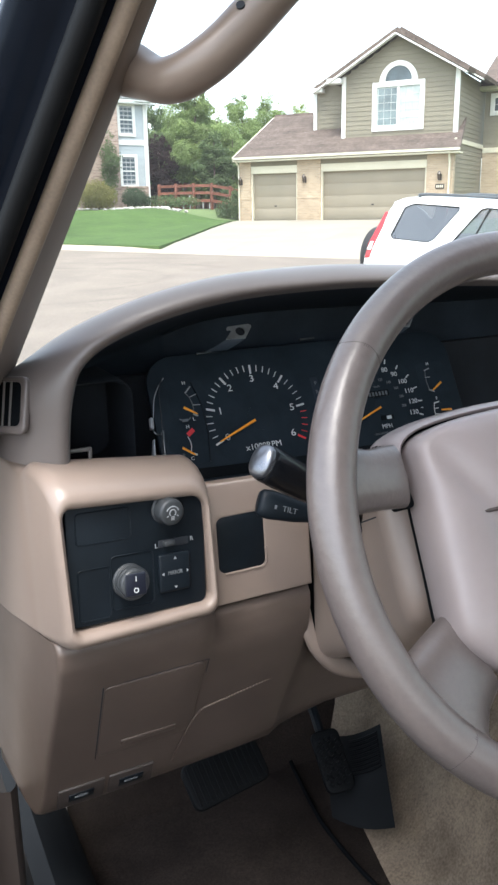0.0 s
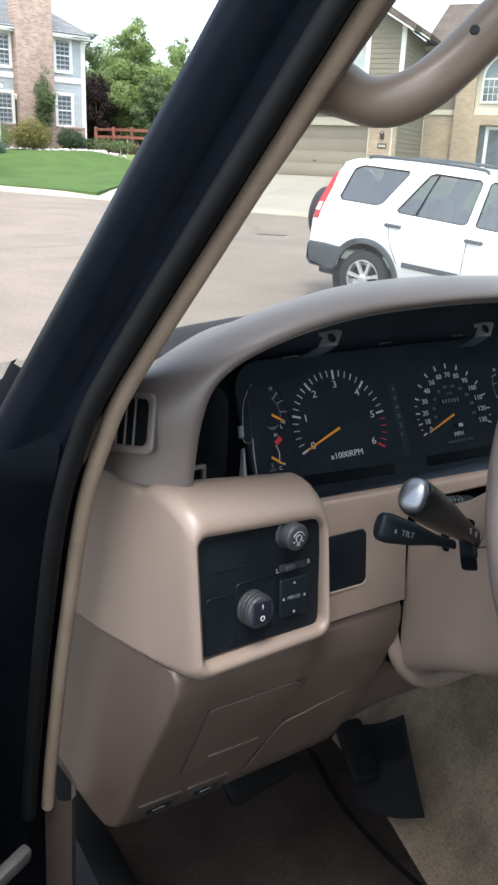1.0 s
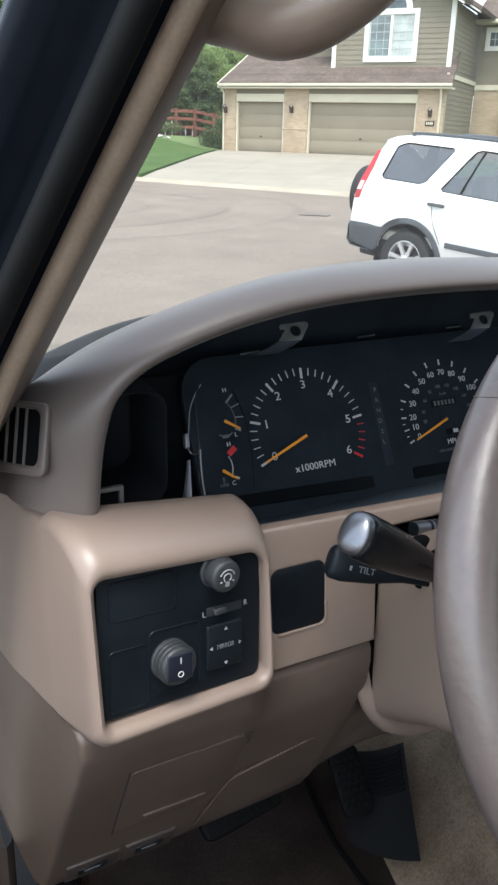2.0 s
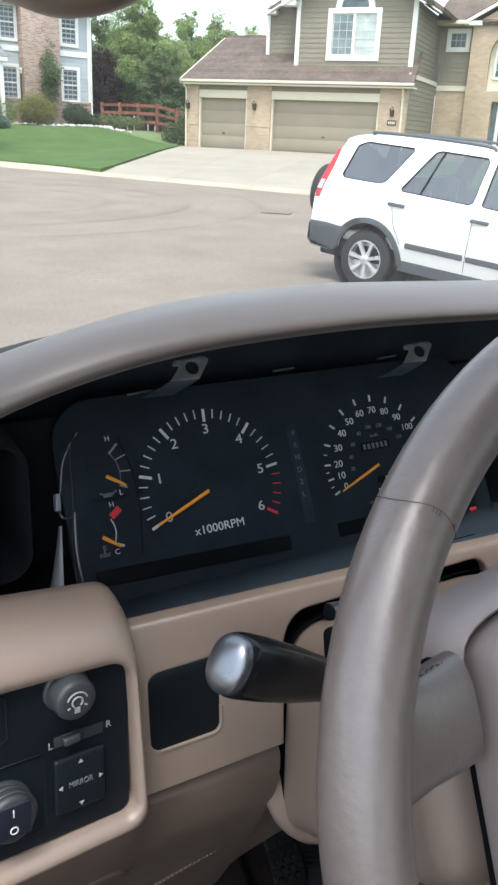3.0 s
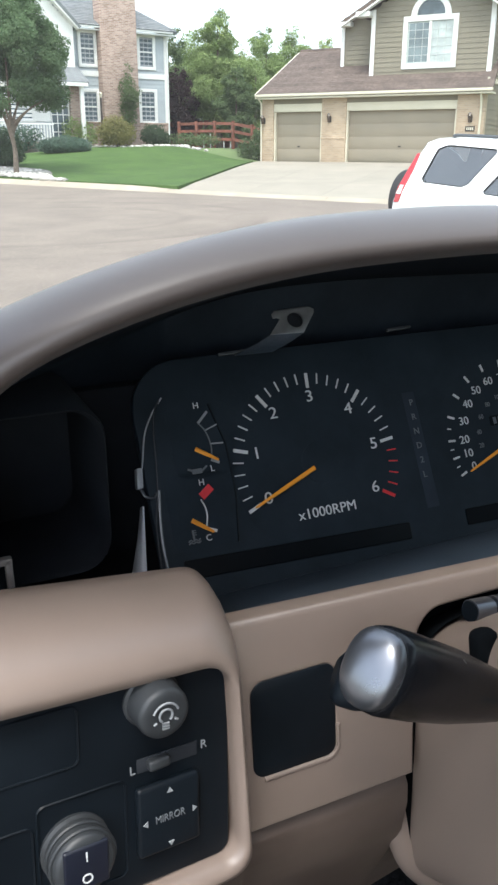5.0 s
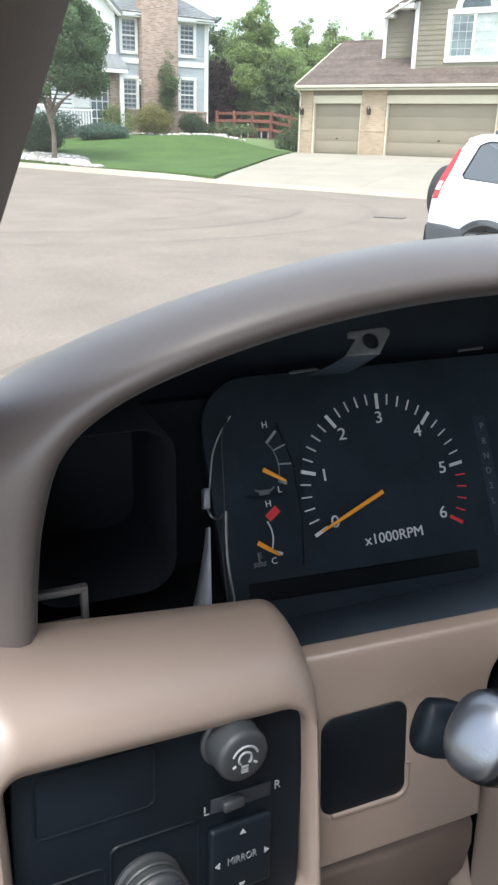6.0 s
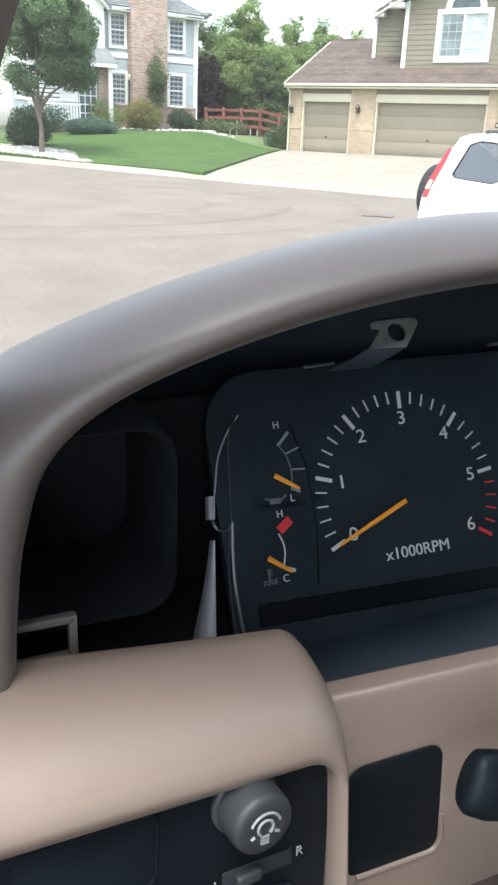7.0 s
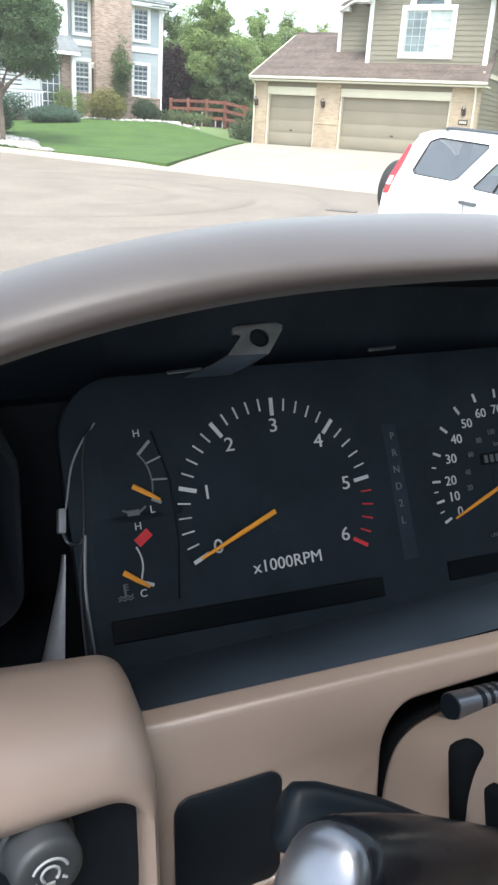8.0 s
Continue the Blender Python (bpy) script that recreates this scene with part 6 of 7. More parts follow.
    part("roof_rail", sweep(spline([(-0.30, side * 0.56, 1.665), (-0.24, side * 0.56, 1.70), (0.5, side * 0.565, 1.715), (1.1, side * 0.565, 1.705), (1.2, side * 0.565, 1.665)], 20), circle(0.017, 8), up=(0, 1, 0)), CLAD, suv, "dark roof rail")
    # interior seats, dimly seen through the glass
    part("seat_back", boxed((0.15, side * 0.62 - 0.25 * side - 0.22, 0.55), (0.32, side * 0.62 - 0.25 * side + 0.22, 1.28), 0.06, 3), CABIN, suv)
    part("seat_back", boxed((1.25, side * 0.40 - 0.23, 0.55), (1.42, side * 0.40 + 0.23, 1.38), 0.06, 3), CABIN, suv)
# roof, tailgate, front, floor
_roof = []
for x, z, k in ((-0.60, 1.585, 0.93), (-0.50, 1.628, 0.96), (-0.2, 1.655, 1), (0.4, 1.667, 1), (1.1, 1.656, 1), (1.45, 1.627, 1), (1.60, 1.565, 1)):
    w = flank(z) * 1.0
    _roof.append([(x, w * math.sin(radians(a)) , z - 0.004 + 0.045 * (math.cos(radians(a)) ** 0.8 if abs(a) < 90 else 0)) for a in np.linspace(-90, 90, 17)])
part("roof", loft(_roof, closed=False), WPAINT, suv, "white roof")
part("tailgate", loft([[(x + 0.02 * (1 - abs(t)) * -1, flank(z) * t * 0.995, z) for t in np.linspace(-1, 1, 11)] for x, z in ((-0.78, 0.45), (-0.805, 0.62), (-0.80, 0.95), (-0.765, 1.075))], closed=False), WPAINT, suv)
part("rear_window", loft([[(x - 0.02 * (1 - abs(t)), flank(z) * t * 0.99, z) for t in np.linspace(-1, 1, 11)] for x, z in ((-0.765, 1.075), (-0.68, 1.35), (-0.60, 1.585))], closed=False), TINT, suv)
part("rear_bumper", loft([[(x - 0.06 * (1 - t * t), (flank(0.6) + 0.012) * t, z) for t in np.linspace(-1, 1, 13)] for x, z in ((-0.79, 0.66), (-0.82, 0.62), (-0.82, 0.44), (-0.76, 0.38), (-0.5, 0.36))], closed=False), CLAD, suv, "grey rear bumper")
part("bonnet", loft([[(x, flank(0.98) * t, z + 0.05 * (1 - t * t)) for t in np.linspace(-1, 1, 11)] for x, z in ((2.30, 1.04), (3.1, 0.965), (3.4, 0.87), (3.5, 0.72), (3.47, 0.42))], closed=False), WPAINT, suv)
part("windscreen", loft([[(x + 0.08 * (1 - t * t), flank(z) * t * 0.97, z) for t in np.linspace(-1, 1, 11)] for x, z in ((2.30, 1.05), (1.95, 1.32), (1.60, 1.57))], closed=False), TINT, suv)
part("underbody", boxed((-0.7, -0.78, 0.28), (3.3, 0.78, 0.50), 0.03), BLACK_MATTE, suv)
part("interior_floor", boxed((-0.70, -0.80, 0.50), (2.3, 0.80, 0.62), 0.03), CABIN, suv)


def road_wheel(name, m, parent, r=0.335, w=0.215, cover=False):
    prof = [(r * 0.66, -w / 2), (r * 0.90, -w / 2), (r * 0.975, -w * 0.42), (r, -w * 0.28), (r, w * 0.28), (r * 0.975, w * 0.42), (r * 0.90, w / 2), (r * 0.66, w / 2), (r * 0.64, w * 0.3)]
    wl = part(name, moved(loft([[(q * math.cos(a), q * math.sin(a), z) for a in (2 * math.pi * i / 48 for i in range(48))] for q, z in prof]), m), TYREM, parent, "black tyre", sharp=60)
    part("rim", moved(loft([[(q * math.cos(a), q * math.sin(a), z) for a in (2 * math.pi * i / 40 for i in range(40))] for q, z in ((r * 0.665, w * 0.46), (r * 0.62, w * 0.47), (r * 0.60, w * 0.30), (r * 0.58, w * 0.05), (0.01, w * 0.05))]), m), CLAD if cover else ALLOY, wl, sharp=50)
    if not cover:
        bm = bmesh.new()
        for k in range(7):
            a = 2 * math.pi * k / 7 + 0.3
            d, s = Vector((math.cos(a), math.sin(a), 0)), Vector((-math.sin(a), math.cos(a), 0))
            rings = []
            for q, hw, z in ((r * 0.08, 0.024, w * 0.40), (r * 0.35, 0.020, w * 0.40), (r * 0.62, 0.027, w * 0.44)):
                c = d * q + Vector((0, 0, z))
                rings.append([c + s * hw, c + s * hw * 0.7 + Vector((0, 0, 0.014)), c - s * hw * 0.7 + Vector((0, 0, 0.014)), c - s * hw, c - s * hw + Vector((0, 0, -0.03)), c + s * hw + Vector((0, 0, -0.03))])
            loft(rings, True, True, True, bm)
        loft([[(q * math.cos(a), q * math.sin(a), z) for a in (2 * math.pi * i / 24 for i in range(24))] for q, z in ((r * 0.16, w * 0.38), (r * 0.16, w * 0.47), (r * 0.12, w * 0.50), (0.005, w * 0.50))], bm=bm)
        part("spokes", moved(bm, m), ALLOY, wl, "silver alloy spokes", sharp=40)
        part("wheel_well", moved(loft([[(q * math.cos(a), q * math.sin(a), z) for a in (2 * math.pi * i / 32 for i in range(32))] for q, z in ((0.42, 0.10), (0.42, -0.30), (0.01, -0.30))]), m), BLACK_MATTE, parent)
    return wl


for x in (0.0, 2.62):
    for side in (-1, 1):
        road_wheel("wheel", Matrix.Translation((x, side * 0.765, 0.335)) @ pose(0, 0, 0, -90 * side, 0, 0), suv)
spare = road_wheel("spare_wheel", Matrix.Translation((-0.985, -0.27, 0.93)) @ pose(0, 0, 0, 0, -90, 0), suv, 0.335, 0.20, True)


# ---- houses ----
SIDING = mat("taupe_lap_siding", (0.215, 0.190, 0.140), 0.75, vary=0.05, scale=1.5, island=0.03)
SIDING_BLUE = mat("pale_blue_lap_siding", (0.40, 0.435, 0.45), 0.75, vary=0.05, scale=1.5, island=0.03)
SASH = mat("weathered_white_sash", (0.50, 0.51, 0.50), 0.6, vary=0.05, scale=3)
WHITE_TRIM = mat("white_painted_trim", (0.75, 0.74, 0.71), 0.6, vary=0.03, scale=2)
CREAM_TRIM = mat("cream_painted_trim", (0.62, 0.57, 0.45), 0.6, vary=0.03, scale=2)
DOORPAINT = mat("taupe_garage_paint", (0.265, 0.225, 0.165), 0.6, vary=0.04, scale=1.2)
PANE = mat("reflective_window_pane", (0.16, 0.21, 0.22), 0.08, vary=0.25, scale=0.9, spec=0.8, tint=(0.05, 0.07, 0.08))
PANE_CURTAIN = mat("curtained_window_pane", (0.46, 0.51, 0.49), 0.25, vary=0.15, scale=2.0)
SHUTTER = mat("dark_shutter_pane", (0.10, 0.13, 0.15), 0.2, vary=0.2, scale=2)
LAMPIRON = mat("dark_bronze", (0.035, 0.028, 0.022), 0.5, vary=0.2, scale=20)


def brick_mat(name, c1, c2, mortar, s):
    m = bpy.data.materials.new(name)
    m.use_nodes = True
    nt, L = m.node_tree, m.node_tree.links.new
    b = nt.nodes["Principled BSDF"]
    b.inputs["Roughness"].default_value = 0.9
    tc, mp, br = nt.nodes.new("ShaderNodeTexCoord"), nt.nodes.new("ShaderNodeMapping"), nt.nodes.new("ShaderNodeTexBrick")
    mp.inputs["Scale"].default_value = (1, 1, 1)
    no = nt.nodes.new("ShaderNodeTexNoise")
    no.inputs["Scale"].default_value = 1.3
    mx = nt.nodes.new("ShaderNodeMix")
    mx.data_type, mx.blend_type = "RGBA", "MULTIPLY"
    mr = nt.nodes.new("ShaderNodeMapRange")
    mr.inputs[3].default_value, mr.inputs[4].default_value = 0.78, 1.15
    L(no.outputs["Fac"], mr.inputs[0])
    br.inputs["Color1"].default_value, br.inputs["Color2"].default_value, br.inputs["Mortar"].default_value = (*c1, 1), (*c2, 1), (*mortar, 1)
    br.inputs["Scale"].default_value, br.inputs["Mortar Size"].default_value, br.inputs["Brick Width"].default_value, br.inputs["Row Height"].default_value = 1.0, 0.008 * s, 0.22 * s, 0.075 * s
    br.inputs["Bias"].default_value = 0.0
    L(tc.outputs["Object"], mp.inputs[0])
    L(mp.outputs[0], br.inputs["Vector"])
    L(tc.outputs["Object"], no.inputs["Vector"])
    mx.inputs[0].default_value = 1.0
    L(br.outputs["Color"], mx.inputs[6])
    L(mr.outputs[0], mx.inputs[7])
    L(mx.outputs[2], b.inputs["Base Color"])
    bp = nt.nodes.new("ShaderNodeBump")
    bp.inputs["Strength"].default_value, bp.inputs["Distance"].default_value = 0.8, 0.012
    L(br.outputs["Fac"], bp.inputs["Height"])
    bp.invert = True
    L(bp.outputs[0], b.inputs["Normal"])
    return m


BRICK_TAN = brick_mat("buff_brick", (0.50, 0.375, 0.255), (0.39, 0.285, 0.19), (0.46, 0.40, 0.32), 1.0)
BRICK_RED = brick_mat("mottled_red_brick", (0.46, 0.325, 0.265), (0.27, 0.175, 0.135), (0.46, 0.40, 0.35), 1.0)
LAMPGLASS = mat("amber_lamp_glass", (0.070, 0.048, 0.036), 0.25, vary=0.2, scale=12)
SHINGLE = mat("brown_shingles", (0.138, 0.106, 0.091), 0.95, vary=0.14, scale=1.1, island=0.17, fine=0.30, fine_scale=9, spec=0.2)
SHINGLE_GREY = mat("grey_shingles", (0.19, 0.20, 0.205), 0.95, vary=0.12, scale=2.5, island=0.12, fine=0.12, fine_scale=30)


def blk(u0, u1, z0, z1, n0, n1, bevel=0.0):
    """A block in a house's own frame: along, up, outwards."""
    return boxed((u0, z0, n0), (u1, z1, n1), bevel)


def siding(u0, u1, z0, z1, n, holes=(), lap=0.19, left=None, right=None):
    """Lap boards between u0 and u1, cut at the openings; left and right give a gable's slanting ends by height."""
    bm = bmesh.new()
    z = z0
    while z < z1 - 0.01:
        h = min(lap, z1 - z)
        a, b = (left(z + h / 2) if left else u0), (right(z + h / 2) if right else u1)
        spans = [(a, b)]
        for hu0, hu1, hz0, hz1 in holes:
            if hz0 < z + h / 2 < hz1:
                spans = [s for p, q in spans for s in ((p, min(q, hu0)), (max(p, hu1), q)) if s[1] - s[0] > 0.02]
        for p, q in spans:
            if q - p > 0.03:
                vs = [bm.verts.new(c) for c in ((p, z, n + 0.022), (q, z, n + 0.022), (q, z + h, n + 0.004), (p, z + h, n + 0.004), (p, z, n - 0.02), (q, z, n - 0.02), (q, z + h, n - 0.02), (p, z + h, n - 0.02))]
                for f in ((0, 1, 2, 3), (5, 4, 7, 6), (4, 5, 1, 0), (3, 2, 6, 7), (1, 5, 6, 2), (4, 0, 3, 7)):
                    bm.faces.new([vs[i] for i in f])
        z += lap
    return bm


def shingles(a, b, c, d, rows, per_row, seed, lift=0.03):
    """Courses of shingles on the roof face a-b (eave) to d-c (ridge): staggered tabs with a small step."""
    a, b, c, d = (Vector(p) for p in (a, b, c, d))
    n = (b - a).cross(d - a).normalized()
    bm, r = bmesh.new(), random.Random(seed)
    for i in range(rows):
        t0, t1 = i / rows, (i + 1.08) / rows
        l0, r0, l1, r1 = a.lerp(d, t0), b.lerp(c, t0), a.lerp(d, min(1, t1)), b.lerp(c, min(1, t1))
        cuts = [0.0]
        while cuts[-1] < 1:
            cuts.append(min(1.0, cuts[-1] + r.uniform(0.7, 1.3) / per_row))
        for p, q in zip(cuts, cuts[1:]):
            k = r.uniform(0.6, 1.0) * lift
            v = [bm.verts.new(x) for x in (l0.lerp(r0, p) + n * k, l0.lerp(r0, q) + n * k, l1.lerp(r1, q) + n * 0.004, l1.lerp(r1, p) + n * 0.004, l0.lerp(r0, p), l0.lerp(r0, q))]
            bm.faces.new(v[:4])
            bm.faces.new((v[4], v[5], v[1], v[0]))
    return bm


def slab_roof(a, b, c, d, thick=0.14):
    bm = loft([[a, b, c, d]], cap0=True)
    n = (Vector(b) - Vector(a)).cross(Vector(d) - Vector(a)).normalized()
    rows = [[Vector(p) - n * 0.01 for p in (a, b, c, d)], [Vector(p) - n * thick for p in (a, b, c, d)]]
    bm.free()
    return loft(rows, True, True, True)


def window(parent, u0, u1, z0, z1, n, cols, rows, pane, trim=0.14, sash=True, name="window"):
    """A window in its wall: casing, sash, sill, panes and glazing bars."""
    w = part(name, plate(rrect(u0 - trim, u1 + trim, z0 - trim, z1 + trim, 0.01, 1), [rrect(u0, u1, z0, z1, 0.005, 1)], 0.06, 0.005, 1, lambda c: Vector((c.x, c.y, n + c.z))), WHITE_TRIM, parent, "white framed window")
    part("pane", blk(u0, u1, z0, z1, n - 0.03, n - 0.01), pane, w, smooth=False)
    for i in range(1, cols):
        x = u0 + (u1 - u0) * i / cols
        part("glazing_bar", blk(x - 0.009, x + 0.009, z0, z1, n - 0.01, n + 0.004), SASH, w, smooth=False)
    for i in range(1, rows):
        z = z0 + (z1 - z0) * i / rows
        part("glazing_bar", blk(u0, u1, z - 0.009, z + 0.009, n - 0.009, n + 0.003), SASH, w, smooth=False)
    if sash:
        zm = (z0 + z1) / 2
        part("sash_rail", blk(u0, u1, zm - 0.035, zm + 0.035, n - 0.01, n + 0.02), WHITE_TRIM, w, smooth=False)
    return w


# -- the taupe house with its three-car garage --
_gm = frame_of(GA, GD, (0, 0, 1))
house = thing("garage_house", "taupe two-storey house with a brick-piered garage and brown roof", "house", _gm)
EZ = 3.80
for u0, u1 in ((0.12, 0.68), (3.02, 4.14), (8.88, 9.98)):
    part("brick_pier", blk(u0, u1, 0.6, 3.60, -0.30, 0.06, 0.01), BRICK_TAN, house, "buff brick pier")
    part("pier_course", blk(u0 - 0.015, u1 + 0.015, 1.95, 2.03, -0.25, 0.075, 0.005), BRICK_TAN, house)
part("wall", blk(0.02, 9.95, 0.6, EZ, -0.60, -0.32), SIDING, house)
for u0, u1 in ((0.68, 3.02), (4.14, 8.88)):
    part("header_trim", blk(u0, u1, 3.08, 3.40, -0.30, 0.02, 0.01), CREAM_TRIM, house, "cream header board")
    part("header_siding", siding(u0, u1, 3.40, 3.62, -0.02, lap=0.11), SIDING, house)
    for e in (u0, u1 - 0.07):
        part("door_jamb", blk(e, e + 0.07, 0.9, 3.08, -0.28, -0.02), CREAM_TRIM, house)
    door = part("garage_door", blk(u0 + 0.05, u1 - 0.05, 0.92, 3.08, -0.26, -0.20), DOORPAINT, house, "taupe sectional garage door")
    for k in range(4):
        part("door_section", blk(u0 + 0.07, u1 - 0.07, 1.03 + 0.512 * k, 1.03 + 0.512 * k + 0.508, -0.205, -0.180, 0.003), DOORPAINT, door)
    part("pull_handle", blk((u0 + u1) / 2 - 0.06, (u0 + u1) / 2 + 0.06, 1.62, 1.68, -0.18, -0.15, 0.01), LAMPIRON, door)
# eave, gutter, downpipe
part("soffit", blk(0.08, 10.25, 3.60, 3.66, -0.4, 0.42), CREAM_TRIM, house)
part("gutter", blk(0.02, 10.32, 3.68, 3.81, 0.38, 0.50, 0.03), CREAM_TRIM, house, "cream gutter")
part("downpipe", sweep([(9.86, 3.66, 0.42), (9.84, 3.45, 0.20), (9.84, 3.2, 0.13), (9.84, 0.95, 0.13)], circle(0.045, 8), up=(0, 0, 1)), CREAM_TRIM, house, "cream downpipe")
part("downpipe", sweep([(0.08, 3.66, 0.42), (0.12, 3.45, 0.16), (0.10, 3.2, 0.10), (0.10, 0.95, 0.10)], circle(0.04, 8), up=(0, 0, 1)), CREAM_TRIM, house)
# garage roof: front and rear slopes with a gable end
SL = 0.44
rise = lambda n: EZ + (0.50 - n) * SL  # noqa: E731
_a, _b = (0.02, EZ, 0.50), (10.32, EZ, 0.50)
_rn = -4.3
_c, _d = (9.55, rise(_rn), _rn), (-0.10, rise(_rn), _rn)
part("roof", slab_roof(_a, _b, _c, _d), SHINGLE, house, "brown shingle garage roof")
part("shingles", shingles(_a, _b, _c, _d, 34, 58, 1, 0.014), SHINGLE, house)
part("rear_roof", slab_roof((9.55, rise(_rn) - 0.004, _rn), (-0.10, rise(_rn) - 0.004, _rn), (0.02, EZ, -9.0), (9.55, EZ, -9.0)), SHINGLE, house)
part("rake_board", sweep([(0.0, EZ - 0.10, 0.50), (-0.12, rise(_rn) - 0.10, _rn)], [(0.03, -0.10), (0.03, 0.10), (-0.03, 0.10), (-0.03, -0.10)], up=(0, 1, 0)), CREAM_TRIM, house)
part("gable_end", loft([[(0.30, 0.7, -0.4), (0.30, EZ - 0.05, -0.4), (0.30, rise(_rn) - 0.2, _rn), (0.30, EZ - 0.05, -8.8), (0.30, 0.7, -8.8)], [(0.36, 0.7, -0.4), (0.36, EZ - 0.05, -0.4), (0.36, rise(_rn) - 0.2, _rn), (0.36, EZ - 0.05, -8.8), (0.36, 0.7, -8.8)]], True, True, True), SIDING, house, "taupe gable end", smooth=False)
# upper storey: recessed wall and gabled bay
part("recessed_wall", siding(2.95, 5.0, 4.9, 7.0, -2.3), SIDING, house, "taupe lap siding")
part("wall_core", blk(2.97, 9.70, 3.9, 6.9, -9.0, -2.34), SIDING, house)
part("corner_board", blk(2.86, 3.02, 4.9, 6.85, -2.40, -2.24), WHITE_TRIM, house)
BN = -1.10
_gl, _gr = (lambda z: 4.76 + max(0, z - 7.0) / 0.56), (lambda z: 9.74 - max(0, z - 7.0) / 0.56)
BWIN = (6.28, 8.17, 4.89, 6.46)
part("bay_siding", siding(4.76, 9.74, 4.42, 8.40, BN, [(BWIN[0] - 0.1, BWIN[1] + 0.1, BWIN[2] - 0.1, BWIN[3] + 0.1), (6.58, 7.86, 6.5, 7.25)], left=_gl, right=_gr), SIDING, house, "taupe lap siding")
bm = plate([(4.78, 4.42), (9.72, 4.42), (9.72, 7.0), (7.17, 8.42), (4.78, 7.0)], [rrect(BWIN[0], BWIN[1], BWIN[2], BWIN[3], 0.01, 1)], 0.10, 0, 1, lambda c: Vector((c.x, c.y, BN - 0.13 + c.z)))
part("bay_wall", bm, SIDING, house)
for u in (4.68, 9.64):
    part("corner_board", blk(u, u + 0.18, 4.42, 7.0, BN - 0.08, BN + 0.05), WHITE_TRIM, house)
part("bay_side", blk(4.76, 4.82, 4.4, 7.0, -2.35, BN - 0.02), SIDING, house)
bw = window(house, *BWIN, BN, 6, 5, PANE_CURTAIN, 0.20, False, "bay_window")
part("mullion", blk(7.17, 7.28, BWIN[2], BWIN[3], BN - 0.01, BN + 0.04), WHITE_TRIM, bw)
part("blue_pane", blk(BWIN[0] + 0.06, 7.16, BWIN[2] + 0.06, BWIN[3] - 0.06, BN - 0.012, BN - 0.006), PANE, bw)
part("arch_frame", plate([(7.22 + 0.84 * math.cos(radians(a)), 6.62 + 0.84 * math.sin(radians(a))) for a in range(0, 181, 9)], [[(7.22 + 0.58 * math.cos(radians(a)), 6.68 + 0.58 * math.sin(radians(a))) for a in range(0, 181, 9)]], 0.07, 0.01, 1, lambda c: Vector((c.x, c.y, BN + c.z))), WHITE_TRIM, bw, "white arched frame")
part("arch_pane", plate([(7.22 + 0.58 * math.cos(radians(a)), 6.68 + 0.58 * math.sin(radians(a))) for a in range(0, 181, 9)], (), 0.02, 0, 1, lambda c: Vector((c.x, c.y, BN - 0.01 + c.z))), SHUTTER, bw, "dark louvred arch")
for k in range(5):
    z = 6.74 + 0.10 * k
    w = math.sqrt(max(0.01, 0.335 - (z - 6.68) ** 2))
    part("louvre", blk(7.22 - w, 7.22 + w, z - 0.012, z + 0.012, BN + 0.01, BN + 0.035), SHUTTER, bw)
# gable roofs with white rakes
def gable(u0, u1, apex, ze, za, n0, n1, name):
    for e, s in ((u0, 1), (u1, -1)):
        part(name, slab_roof(*((( e, ze, n0), (apex, za, n0), (apex, za, n1), (e, ze, n1)) if s < 0 else ((apex, za, n0), (e, ze, n0), (e, ze, n1), (apex, za, n1))), 0.16), SHINGLE, house, "brown shingle gable roof")
        part("rake_board", sweep([(e, ze - 0.06, n0 + 0.02), (apex, za - 0.06, n0 + 0.02)], [(0.03, -0.13), (0.03, 0.13), (-0.03, 0.13), (-0.03, -0.13)], up=(0, 0, 1)), WHITE_TRIM, house, "white rake board")


gable(4.15, 10.19, 7.17, 6.78, 8.50, -0.70, -9.0, "gable_roof")
gable(2.95, 10.6, 6.9, 6.62, 8.80, -1.95, -11, "rear_gable_roof")
part("eave_return", blk(4.12, 4.75, 6.72, 6.92, -1.1, -0.62, 0.02), WHITE_TRIM, house)
part("eave_return", blk(2.92, 3.40, 6.58, 6.76, -2.4, -1.9, 0.02), WHITE_TRIM, house)
# long side wall, entry wing in brick
for uu, z0, z1, nn in ((9.90, 0.8, 4.05, -0.30), (9.78, 4.05, 6.9, BN)):
    part("side_siding", moved(siding(-5.9, nn, z0, z1, 0.0), frame_of((uu, 0, 0), (0, 0, 1), (0, 1, 0)) @ Matrix.Diagonal((1, 1, -1, 1))), SIDING, house, "taupe lap siding")
part("band_board", blk(9.90, 9.98, 4.05, 4.22, -5.9, -0.3), CREAM_TRIM, house)
part("wing_wall", blk(9.90, 19.0, 0.6, 6.6, -6.5, -6.1), SIDING, house)
part("wing_brick", blk(9.95, 11.37, 0.6, 3.88, -6.1, -5.80), BRICK_TAN, house, "buff brick wall")
part("band_board", blk(9.95, 11.37, 3.88, 4.10, -6.0, -5.76), CREAM_TRIM, house)
part("wing_siding", siding(9.95, 11.37, 4.10, 6.60, -5.82, [(10.34, 11.10, 5.64, 6.30)]), SIDING, house)
window(house, 10.40, 11.05, 5.69, 6.24, -5.8, 3, 2, SHUTTER, 0.20, False)


def arch(uc, r, z0, zs, k=10):
    """Outline of an opening with upright sides and a round head."""
    return [(uc - r, z0), (uc + r, z0)] + [(uc + r * math.cos(radians(a)), zs + r * math.sin(radians(a))) for a in range(0, 181, k)]


